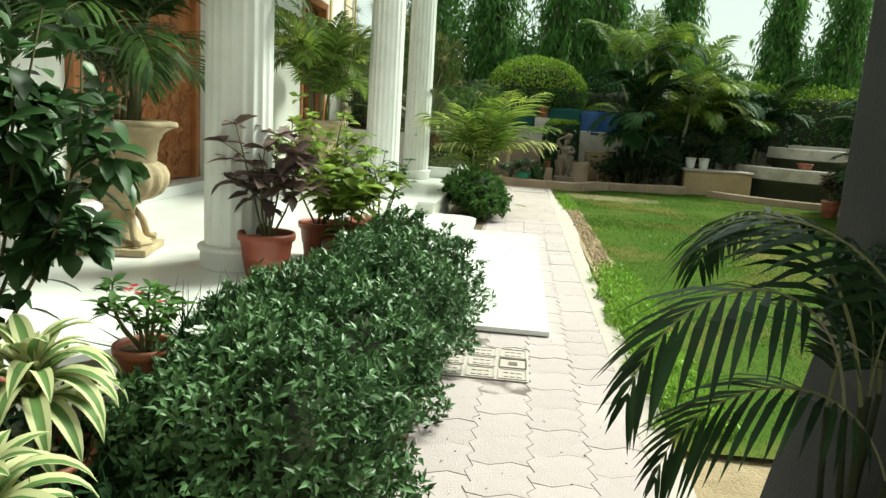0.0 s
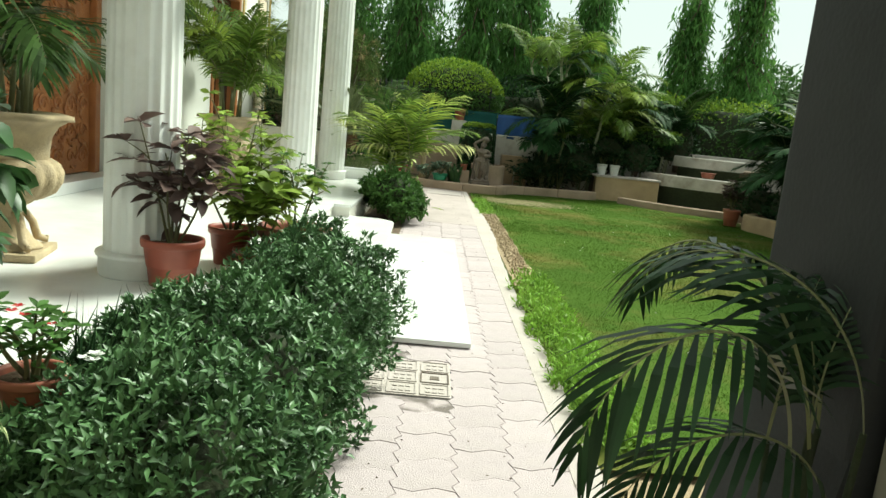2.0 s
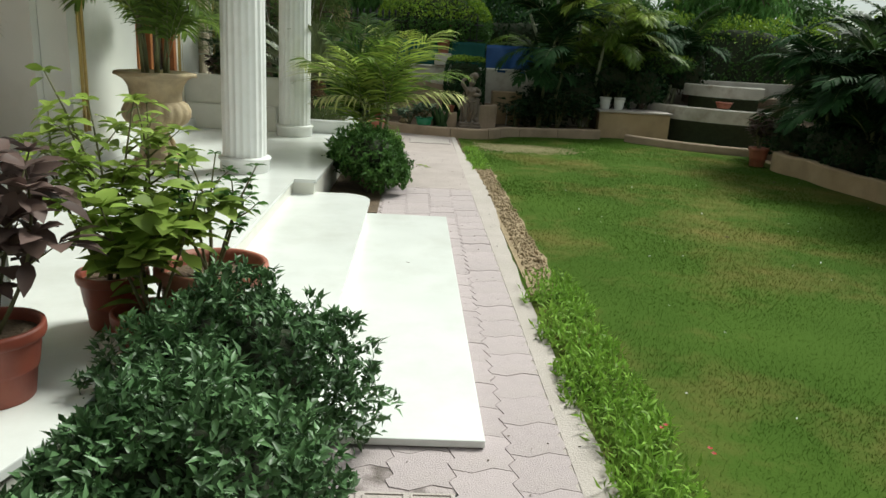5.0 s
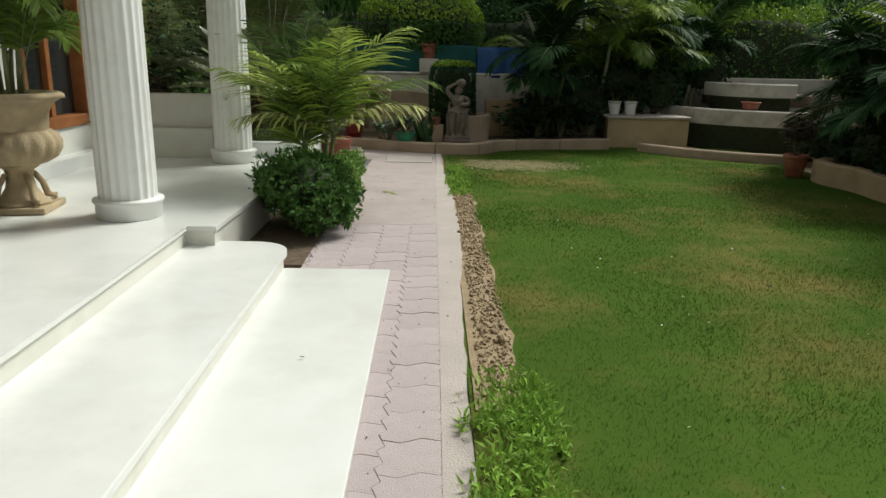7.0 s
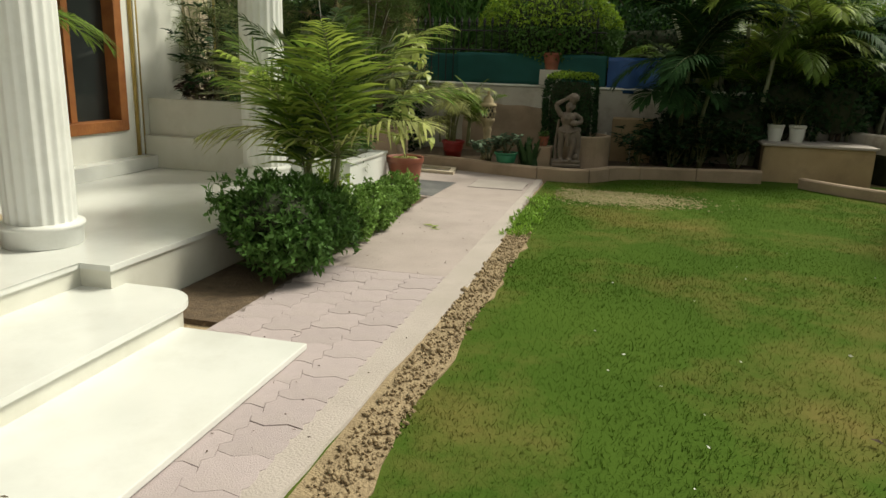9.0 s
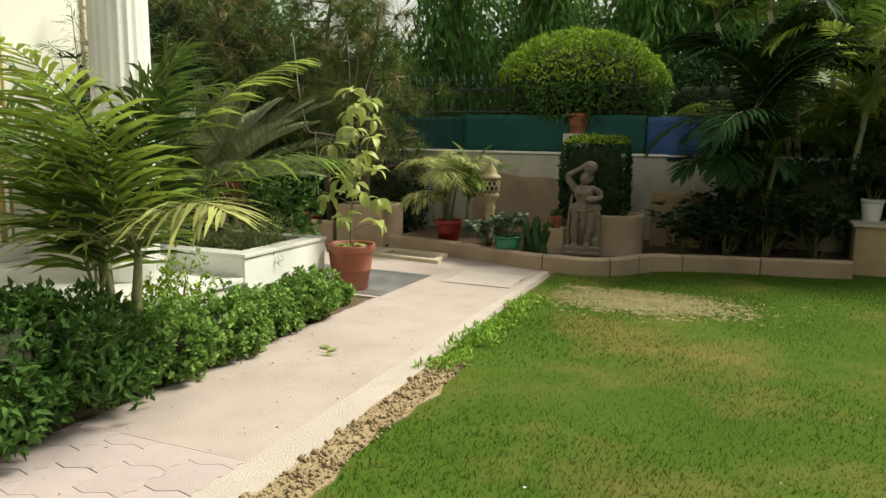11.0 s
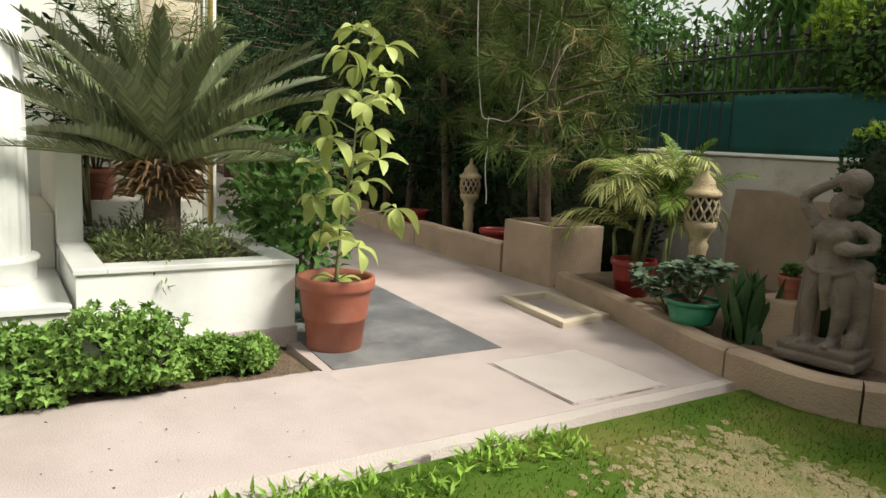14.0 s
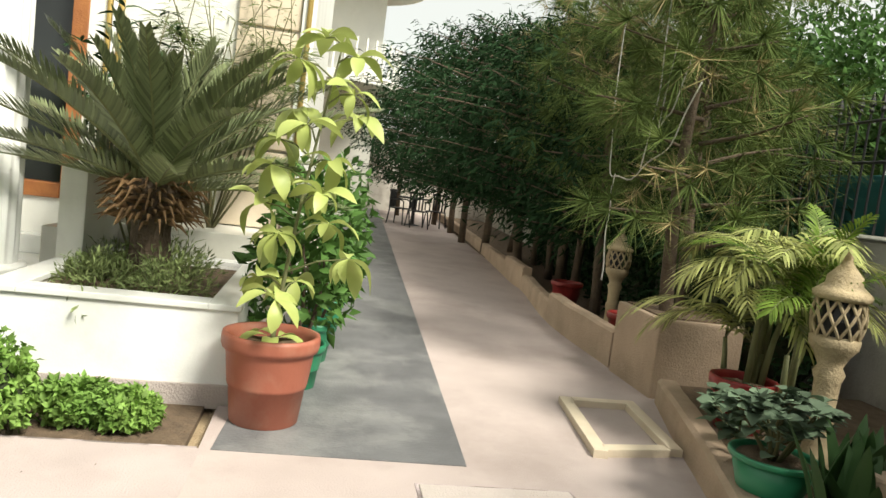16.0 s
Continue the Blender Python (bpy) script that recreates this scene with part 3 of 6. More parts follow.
wall_boxes("porch_beam", [(-2.65, -2.2, 4.35, -2.0, 8.9, 4.65), (-3.865, 8.4, 4.35, -2.65, 8.9, 4.65)], M["wall"], "white beam carried by the porch columns", "beam")
wall_boxes("porch_ceiling", [(-4.6, -2.2, 4.65, -1.75, 9.1, 4.85)], M["wall"], "white porch ceiling slab", "ceiling")
plinth = wall_boxes("baseboard", [(-3.868, 5.45, 0.3155, -3.70, 8.60, 0.45), (-4.598, 0.0, 0.3155, -4.28, 5.29, 0.43)], M["marble"], "white marble plinth along the house wall", "plinth", bevel=0.006)

win = structure(thing("window_1", -3.99, 0, 0, "large sliding window in a varnished teak frame", "window"), "large sliding window in a varnished teak frame", "window")
fr = 0.11
part("window_frame", bm_box(-0.07, WIN[0], WIN[2], 0.14, WIN[0] + fr, WIN[3], 0.008), M["wood"], win)
part("window_frame", bm_box(-0.07, WIN[1] - fr, WIN[2], 0.14, WIN[1], WIN[3], 0.008), M["wood"], win)
part("window_sill", bm_box(-0.07, WIN[0] + fr + 0.001, WIN[2], 0.145, WIN[1] - fr - 0.001, WIN[2] + fr, 0.008), M["wood"], win)
part("window_frame", bm_box(-0.07, WIN[0] + fr + 0.001, WIN[3] - fr, 0.14, WIN[1] - fr - 0.001, WIN[3], 0.008), M["wood"], win)
part("window_frame", bm_box(-0.06, (WIN[0] + WIN[1]) / 2 - 0.04, WIN[2] + fr + 0.001, 0.06, (WIN[0] + WIN[1]) / 2 + 0.04, WIN[3] - fr - 0.001, 0.006), M["wood"], win)
for a, b in ((WIN[0] + fr, (WIN[0] + WIN[1]) / 2 - 0.041), ((WIN[0] + WIN[1]) / 2 + 0.041, WIN[1] - fr)):
    part("pane", bm_box(-0.01, a + 0.001, WIN[2] + fr + 0.002, 0.0, b - 0.001, WIN[3] - fr - 0.002), M["glass"], win, "dark reflecting glass pane")
bm = bmesh.new()
ys = np.linspace(WIN[0] - 0.1, WIN[1] + 0.1, 90)
lo = [bm.verts.new((-4.22 + 0.03 * math.sin(y * 34) + 0.012 * math.sin(y * 71), y, 0.4)) for y in ys]
hi = [bm.verts.new((-4.22 + 0.03 * math.sin(y * 34) + 0.012 * math.sin(y * 71), y, 3.1)) for y in ys]
for k in range(len(ys) - 1):
    bm.faces.new((lo[k], lo[k + 1], hi[k + 1], hi[k]))
tagged(part("curtain", bm, M["curtain"], smooth=True), "olive curtain drawn behind the window", "curtain")

trim = structure(thing("trim", 0, 0, 0, "vertical gold painted mouldings on the white wall", "trim"), "vertical gold painted mouldings on the white wall", "trim")
for y in (8.52, 8.60):
    part("moulding", bm_tube([(-3.862, y, 0.452), (-3.862, y, 2.0), (-3.862, y, 4.34)], 0.022, 10), M["gold"], trim, smooth=True)
part("moulding", bm_box(-3.868, 8.545, 0.452, -3.835, 8.575, 4.34, 0.006), M["column"], trim)
for y in (5.62, 5.70):
    part("moulding", bm_tube([(-3.862, y, 0.6), (-3.862, y, 2.0), (-3.862, y, 4.34)], 0.018, 10), M["gold"], trim, smooth=True)

# carved entrance door
door = structure(thing("door_1", -4.62, 3.95, 0.43, "carved varnished teak double door", "door"), "carved varnished teak double door", "door")
part("door_frame", bm_box(-0.05, -1.25, 0.0, 0.10, -1.13, 2.67, 0.01), M["wood"], door)
part("door_frame", bm_box(-0.05, 1.13, 0.0, 0.10, 1.25, 2.67, 0.01), M["wood"], door)
part("door_frame", bm_box(-0.05, -1.129, 2.55, 0.10, 1.129, 2.67, 0.01), M["wood"], door)
for s in (-1, 1):
    leafd = part("door_leaf", bm_box(-0.03, min(0.004 * s, 1.125 * s), 0.01, 0.03, max(0.004 * s, 1.125 * s), 2.54, 0.006), M["wood"], door)
    bm = bmesh.new()
    g = random.Random(4 + s)
    for r in range(9):
        for c in range(4):
            y, z = s * (0.16 + c * 0.27), 0.2 + r * 0.275
            rr = g.uniform(0.07, 0.11)
            turn = [(0.036, y + rr * (1 - k / 22) * math.cos(k * 0.55 + g.random() * 0.1), z + rr * (1 - k / 22) * math.sin(k * 0.55)) for k in range(20)]
            bm_tube(turn, [0.018 * (1 - k / 26) for k in range(20)], 5, bm)
            for q in range(3):
                a = g.uniform(0, 6.3)
                bm_tube([(0.034, y + 0.11 * math.cos(a), z + 0.11 * math.sin(a)), (0.045, y + 0.15 * math.cos(a + 0.4), z + 0.15 * math.sin(a + 0.4)), (0.034, y + 0.17 * math.cos(a + 0.9), z + 0.17 * math.sin(a + 0.9))], [0.016, 0.014, 0.004], 5, bm)
    part("carving", bm, M["wood"], leafd, "scrolling carved relief", smooth=True)

# low white wall and ledge at the end of the porch
wall_boxes("low_wall", [(-3.868, 8.725, -0.02, -2.5, 8.87, 1.03), (-3.868, 8.60, 0.3155, -2.62, 8.722, 0.65)], M["marble_edge"], "low white marble wall with a ledge at the porch end", bevel=0.006)


def planter_box(x0, y0, x1, y1, z1, t=0.13):
    p = structure(thing("planter_bed", 0, 0, 0, "white plastered planter with a marble coping, filled with soil", "planter"), "white plastered planter with a marble coping, filled with soil", "planter")
    for b in ((x0, y0, -0.02, x1, y0 + t, z1 - 0.03), (x0, y1 - t, -0.02, x1, y1, z1 - 0.03), (x1 - t, y0 + t, -0.02, x1, y1 - t, z1 - 0.03), (x0, y0 + t, -0.02, x0 + t, y1 - t, z1 - 0.03)):
        part("side", bm_box(*b), M["column"], p)
    part("footing", bm_box(x0 - 0.0, y0 - 0.012, -0.02, x1 + 0.015, y1 + 0.012, 0.10, 0.006), M["cement"], p)
    for b in ((x0 - 0.015, y0 - 0.015, z1 - 0.03, x1 + 0.015, y0 + t + 0.01, z1), (x0 - 0.015, y1 - t - 0.01, z1 - 0.03, x1 + 0.015, y1 + 0.015, z1),
              (x1 - t - 0.01, y0 + t + 0.0101, z1 - 0.03, x1 + 0.015, y1 - t - 0.0101, z1), (x0 - 0.015, y0 + t + 0.0101, z1 - 0.03, x0 + t, y1 - t - 0.0101, z1)):
        part("coping", bm_box(*b, bevel=0.005), M["marble"], p)
    part("soil", bm_box(x0 + t - 0.02, y0 + t - 0.02, 0.1, x1 - t + 0.02, y1 - t + 0.02, z1 - 0.05), M["soil"], p)
    return p


planter_box(-3.15, 8.74, -1.58, 9.86, 0.49)
structure(part("back_ledge", bm_box(-3.868, 8.88, -0.02, -3.2, 9.74, 0.66, 0.008), M["marble_edge"]), "white marble ledge behind the planter", "ledge")

# stone quoins and corner pilaster of the house
quoin = structure(thing("quoin_pilaster", 0, 0, 0, "cream stone quoins at the house corner", "quoins"), "cream stone quoins at the house corner", "quoins")
qm = bm_box(-0.02, -0.23, -0.14, 0.02, 0.23, 0.14, 0.008)
qme = bpy.data.meshes.new("quoin")
qm.to_mesh(qme)
qm.free()
qme.materials.append(M["cream"])
for k in range(17):
    put_mesh("stone_block", qme, quoin, pose(-3.85, 9.66, 0.2 + 0.305 * k))
part("corner_strip", bm_box(-3.868, 9.895, 0.0, -3.80, 10.0, 5.9, 0.01), M["column"], quoin)
part("corner_moulding", bm_tube([(-3.79, 9.95, 0.02), (-3.79, 9.95, 3.0), (-3.79, 9.95, 5.9)], 0.02, 8), M["gold"], quoin, smooth=True)

# garden border along the lawn's far end
BORDER = [(-2.2, 12.36, 0), (-1.45, 12.12, 0), (-0.8, 11.93, 0), (-0.3, 11.76, 0), (0.05, 11.69, 0), (0.4, 11.68, 0), (0.75, 11.85, 0), (1.05, 12.25, 0), (1.6, 12.5, 0), (2.3, 12.62, 0), (2.95, 12.75, 0)]
bl = smooth_line(BORDER, 60)
bed = smooth_line(BORDER, 40)
structure(part("garden_bed", bm_prism([(p.x, p.y + 0.08) for p in bed] + [(2.95, 13.8), (-2.2, 13.8)], -0.04, 0.12), M["soil"]), "dark soil bed behind the low border wall", "bed")
border = structure(thing("border_wall", 0, 0, 0, "low tan plastered border wall in curved lengths", "border wall"), "low tan plastered border wall in curved lengths", "border wall")
cuts = [0, 22, 34, 39, 45, 52, 60]
for a, b in zip(cuts, cuts[1:]):
    seg_pts = [p.copy() for p in bl[a:b + 1]]
    d = (seg_pts[-1] - seg_pts[-2]).normalized()
    seg_pts[-1] = seg_pts[-1] - d * 0.012
    part("border_block", ribbon_wall(seg_pts, 0.13, -0.04, 0.165, wob=0.02), M["border"], border)
structure(part("paving_flat", bm_prism([(-0.05, 9.815), (0.0, 9.815), (0.0, 11.74), (-0.05, 11.76)], -0.05, -0.001), M["cement"]), "thin cement seam at the paving's edge", "paving")
structure(part("ochre_wall", bm_box(2.96, 13.05, -0.04, 4.4, 13.3, 0.50, 0.02), M["ochre"]), "ochre plastered retaining wall with a concrete top", "wall")
structure(part("ochre_wall_top", bm_box(2.93, 13.02, 0.5, 4.43, 13.9, 0.535, 0.008), M["cement"]), "concrete shelf on the ochre wall", "wall")
structure(part("ochre_fill", bm_box(2.96, 13.3, -0.04, 4.4, 13.86, 0.499), M["soil"]), "soil behind the ochre wall", "bed")

# tiered curved walls in the corner
TC = (6.2, 14.6)


def arc(r, a0, a1, n=28):
    return [(TC[0] + r * math.cos(math.radians(a0 + (a1 - a0) * k / n)), TC[1] + r * math.sin(math.radians(a0 + (a1 - a0) * k / n)), 0) for k in range(n + 1)]


structure(part("kerb_arc", ribbon_wall(arc(3.5, 216, 262), 0.12, -0.04, 0.13), M["border"]), "low curved kerb of the corner bed", "kerb")
tiers = structure(thing("corner_tiers", 0, 0, 0, "curved white tiers of the corner cascade, shade painted below", "tiered wall"), "curved white tiers of the corner cascade, shade painted below", "tiered wall")
part("tier", ribbon_wall(arc(2.05, 200, 275), 0.10, 0.42, 0.69), M["boundary"], tiers)
# Shade under each tier is painted: the strip takes the near black tone.
part("tier_base_shade", ribbon_wall(arc(1.85, 200, 275), 0.2, -0.04, 0.42), M["core"], tiers, "near black strip painted as shade below the tier")
part("tier", ribbon_wall(arc(1.2, 195, 280), 0.10, 0.88, 1.12), M["boundary"], tiers)
# Same painted shade under the upper tier.
part("tier_base_shade", ribbon_wall(arc(1.05, 195, 280), 0.2, 0.2, 0.88), M["core"], tiers)
part("tier_soil", bm_lathe([(1.8, 0.3), (1.8, 0.42)], 40, center=(TC[0], TC[1], 0)), M["soil"], tiers)
part("tier_soil", bm_lathe([(1.0, 0.7), (1.0, 0.9)], 40, center=(TC[0], TC[1], 0)), M["soil"], tiers)

# right-hand border of the lawn
RB = smooth_line([(5.6, 10.3, 0), (5.05, 9.95, 0), (4.92, 9.5, 0), (5.03, 8.9, 0), (5.02, 8.26, 0), (5.18, 7.2, 0), (5.16, 6.3, 0), (5.08, 5.0, 0), (5.0, 3.0, 0), (5.05, 0, 0), (5.0, -4, 0)], 90)
structure(part("side_border", ribbon_wall(RB, 0.16, -0.04, 0.27, wob=0.03), M["ochre"]), "wavy ochre plastered side border of the lawn", "border wall")
structure(part("side_bed", bm_prism([(5.12, -4), (9, -4), (9, 10.5), (5.65, 10.4), (5.15, 9.9), (5.08, 9.5), (5.15, 8.4), (5.3, 7.2), (5.26, 6.2), (5.14, 3.0)], -0.04, 0.2), M["soil"]), "soil bed under the side palms", "bed")

# boundary wall, shade net, railing
structure(part("boundary_wall", ribbon_wall([(-24, 16.1), (-10, 14.7), (-1.6, 13.8), (2.9, 13.78), (4.4, 15.3), (9.2, 15.6), (9.4, 10), (9.4, -7)], 0.2, -0.04, 1.17), M["boundary"]), "stained whitewashed boundary wall", "wall")
structure(part("boundary_coping", ribbon_wall([(-24, 16.08), (-10, 14.68), (-1.6, 13.78), (2.9, 13.76)], 0.25, 1.171, 1.20), M["marble_edge"]), "thin stone coping on the boundary wall", "coping")
# Unseen wall behind the camera; its height cuts low sky to deepen shade.
wall_boxes("wall_behind", [(-4.6, -5.0, -0.02, 9.4, -4.8, 4.6)], M["beigewall"], "unseen plain wall closing the garden, raised to block low sky light")

# soil strips beside the porch
structure(part("shrub_bed", bm_box(-1.62, 5.43, -0.04, -1.0, 9.75, -0.006), M["soil"]), "dark soil bed between porch and path", "bed")
structure(part("hedge_bed", bm_box(-3.2, -3.5, -0.04, -1.0, 1.29, -0.008), M["soil"]), "dark soil bed under the front hedge", "bed")
structure(part("passage_bed", bm_prism([(-2.25, 12.42), (-2.25, 13.9), (-24, 16.0), (-24, 14.2)], -0.04, 0.02), M["soil"]), "shaded soil bed under the passage pines", "bed")


# ---- porch things ----
def fluted_column(x, y, label):
    c = thing("column", x, y, 0.315, label, "column", "fluted porch columns")
    part("base", bm_lathe([(0.225, 0.0), (0.232, 0.01), (0.232, 0.105), (0.245, 0.115), (0.25, 0.128), (0.245, 0.14), (0.215, 0.148)], 48), M["column"], c, smooth=True)
    flutes = 20
    rip = lambda a, i: 1.0 - 0.042 * (0.5 + 0.5 * math.cos(flutes * a)) ** 0.7
    prof = [(0.205, 0.148), (0.207, 0.3), (0.205, 1.0), (0.199, 2.2), (0.190, 3.70)]
    part("shaft", bm_lathe(prof, flutes * 8, rip), M["column"], c, "fluted white shaft")
    part("capital", bm_lathe([(0.19, 3.70), (0.205, 3.71), (0.215, 3.73), (0.205, 3.75), (0.2, 3.85), (0.23, 3.92), (0.27, 3.96), (0.28, 3.98), (0.28, 4.033)], 48), M["column"], c, smooth=True)
    return c


col_a = fluted_column(-2.43, 1.13, "white fluted round column on a ringed marble base")
copy_thing(col_a, pose(-2.355, 5.57, 0.315))
copy_thing(col_a, pose(-2.33, 8.38, 0.315))


def urn(x, y, rz):
    u = thing("stone_urn", x, y, 0.315, "large carved sandstone urn with a lobed belly on a square foot", "urn", "urns on the porch", rz)
    part("foot", bm_box(-0.23, -0.23, 0.0, 0.23, 0.23, 0.05, 0.012), M["sandstone"], u)
    ust = part("stem", bm_lathe([(0.2, 0.051), (0.19, 0.07), (0.15, 0.1), (0.105, 0.17), (0.09, 0.25), (0.1, 0.31), (0.14, 0.335), (0.15, 0.35)], 24, lambda a, i: 1 + 0.05 * math.cos(4 * a)), M["sandstone"], u, smooth=True)
    lob = lambda a, i: 1 + 0.06 * abs(math.cos(9 * a)) - 0.03
    part("belly", bm_lathe([(0.12, 0.345), (0.2, 0.36), (0.27, 0.4), (0.305, 0.46), (0.31, 0.52), (0.285, 0.575), (0.24, 0.605)], 108, lob), M["sandstone"], u, "lobed belly", smooth=True)
    rim = lambda a, i: 1 + (0.045 * math.cos(8 * a) if i > 4 else 0)
    part("rim", bm_lathe([(0.235, 0.6), (0.238, 0.66), (0.25, 0.74), (0.285, 0.80), (0.34, 0.835), (0.365, 0.84), (0.36, 0.87), (0.32, 0.88), (0.27, 0.84), (0.255, 0.8)], 64, rim, cap=False), M["sandstone"], u, "scalloped rim", smooth=True)
    part("soil", bm_lathe([(0.01, 0.79), (0.265, 0.79), (0.265, 0.815), (0.01, 0.82)], 24), M["soil"], u)
    for k in range(4):
        a = math.pi / 4 + k * math.pi / 2
        c, s = math.cos(a), math.sin(a)
        part("bracket", bm_tube([(0.1 * c, 0.1 * s, 0.28), (0.16 * c, 0.16 * s, 0.2), (0.19 * c, 0.19 * s, 0.1), (0.25 * c, 0.25 * s, 0.075), (0.255 * c, 0.255 * s, 0.1)], [0.02, 0.025, 0.028, 0.022, 0.012], 7), M["sandstone"], ust, smooth=True)
    return u


urn_1 = urn(-3.31, 1.28, 12)
copy_thing(urn_1, pose(-3.22, 5.72, 0.315, 0, 0, 8))


def pot(name, x, y, z, r, h, material, label, group="", soil=True, rings=True):
    p = thing(name, x, y, z, label, "flowerpot", group)
    prof = [(r * 0.68, 0.0), (r * 0.70, 0.004), (r * 0.78, h * 0.4), (r * 0.80, h * 0.405), (r * 0.82, h * 0.45), (r * 0.9, h * 0.82), (r * 0.92, h * 0.84)] if rings else [(r * 0.72, 0), (r * 0.92, h * 0.84)]
    body = part("body", bm_lathe(prof + [(r * 0.84, h * 0.85), (r * 0.8, h * 0.8)], 40, cap=False), material, p, smooth=True)
    part("base", bm_lathe([(r * 0.6, 0.002), (r * 0.69, 0.002), (r * 0.69, 0.02), (r * 0.6, 0.02)], 32), material, p)
    part("rim", bm_lathe([(r * 0.905, h * 0.82), (r * 0.97, h * 0.83), (r, h * 0.88), (r, h * 0.96), (r * 0.985, h), (r * 0.9, h), (r * 0.86, h * 0.93), (r * 0.85, h * 0.82)], 40, cap=False), material, body, smooth=True)
    if soil:
        bm = bm_lathe([(r * 0.3, h * 0.86), (r * 0.6, h * 0.87), (r * 0.875, h * 0.85)], 24)
        for v in bm.verts:
            v.co.z += 0.012 * noise.noise(v.co * 25)
        part("soil", bm, M["soil"], p)
    return p


# feather-leaf variants
areca = [frond_mesh("areca_frond", L, e, d, 32, 0.34, 0.020, M["palm"], 0.45, 0.7, 0.45, s) for L, e, d, s in ((1.0, 82, 50, 1), (1.05, 72, 75, 2), (0.95, 60, 85, 3), (0.85, 48, 95, 4))]
# Same species twice: one urn palm coloured as shaded, one as lit.
areca_shaded = [frond_mesh("areca_frond", L, e, d, 32, 0.36, 0.022, M["palm_deep_shade"], 0.4, 0.7, 0.5, s) for L, e, d, s in ((1.0, 80, 60, 1), (1.05, 70, 85, 2), (0.95, 58, 95, 3), (0.85, 44, 100, 4))]
areca_lit = [frond_mesh("areca_frond", L, e, d, 32, 0.34, 0.021, m, 0.4, 0.7, 0.5, s) for L, e, d, m, s in ((1.0, 82, 55, M["palm"], 1), (1.05, 72, 80, M["palm_lime"], 2), (0.95, 60, 90, M["palm_lime"], 3), (0.85, 48, 95, M["palm"], 4))]
areca_yellow = [frond_mesh("yellow_frond", L, e, d, 19, 0.27, 0.016, M["palm_yellow"], 0.2, 0.75, 0.5, s) for L, e, d, s in ((0.7, 74, 100, 5), (0.8, 60, 115, 6), (0.78, 46, 110, 7), (0.62, 26, 80, 8))]
areca_dark = [frond_mesh("dark_frond", L, e, d, 19, 0.36, 0.026, M["palm_black"], 0.0, 0.75, 0.5, s, stem_r=0.009, bare=0.2) for L, e, d, s in ((1.15, 78, 165, 9), (1.2, 66, 160, 10), (1.05, 72, 150, 11), (0.9, 84, 60, 12))]
coconut = [frond_mesh("broad_frond", L, e, d, 30, 0.55, 0.025, m, 0.05, 0.6, 0.34, s, stem_r=0.011, ragged=0.2, stray=1.5) for L, e, d, m, s in ((1.3, 84, 42, M["palm"], 13), (1.35, 68, 62, M["palm_lime"], 14), (1.3, 58, 66, M["palm"], 15), (1.15, 36, 52, M["palm_yellow"], 16), (1.2, 78, 40, M["palm_deep_shade"], 17), (1.35, 72, 70, M["palm"], 33))]
# Low clump fronds take the shaded leaflet copy, side palms mostly so.
clump = [frond_mesh("clump_frond", L, e, d, 42, 0.50, 0.032, m, 0.35, 0.7, 0.5, s, stem_r=0.014) for L, e, d, s, m in ((1.7, 76, 85, 18, M["palm"]), (1.8, 64, 110, 19, M["palm"]), (1.7, 54, 115, 20, M["palm"]), (1.6, 40, 105, 21, M["palm_shaded"]), (1.6, 68, 120, 31, M["palm_lime"]))]
clump_shaded = [frond_mesh("shade_frond", L, e, d, 38, 0.52, 0.042, m, 0.35, 0.65, 0.45, s, stem_r=0.014) for L, e, d, m, s in ((1.5, 78, 65, M["palm_deep_shade"], 22), (1.6, 64, 95, M["palm_shaded"], 23), (1.5, 50, 105, M["palm_shaded"], 24), (1.3, 36, 100, M["palm_shaded"], 25))]
cycad = [frond_mesh("cycad_frond", L, e, d, 74, 0.15, 0.0155, M["cycad"], 0.55, 0.95, 0.02, s, bare=0.05, end=0.35, stem_r=0.011, ragged=0.05) for L, e, d, s in ((0.72, 70, 16, 26), (0.92, 56, 20, 27), (1.15, 43, 22, 28), (1.25, 31, 24, 29), (1.15, 17, 24, 30))]

palm_plant("areca_palm", -3.31, 1.28, 1.10, "tall green areca palm growing in the sandstone urn", areca_shaded, 36, 1, stems=8, stem_h=(0.2, 0.7), spread=0.14, scale=(1.15, 1.45), group="urn palms")
palm_plant("areca_palm", -3.22, 5.72, 1.10, "leafy areca palm growing in the sandstone urn", areca_lit, 32, 2, stems=8, stem_h=(0.2, 0.7), spread=0.14, scale=(1.1, 1.4), group="urn palms")

# potted plants beside the first column
pot("flowerpot", -2.17, 0.93, 0.315, 0.175, 0.27, M["redclay"], "deep red plastic flowerpot on the porch beside the column", "porch pots")
pot("flowerpot", -2.03, 1.62, 0.315, 0.15, 0.25, M["redclay"], "terracotta flowerpot of a lime coloured shrub", "porch pots")
pot("flowerpot", -1.80, 1.42, 0.17, 0.16, 0.30, M["redclay"], "terracotta flowerpot of a bright green shrub", "porch pots")
pot("flowerpot", -1.63, 1.72, 0.17, 0.25, 0.42, M["terracotta"], "wide terracotta flowerpot on the marble step", "porch pots")


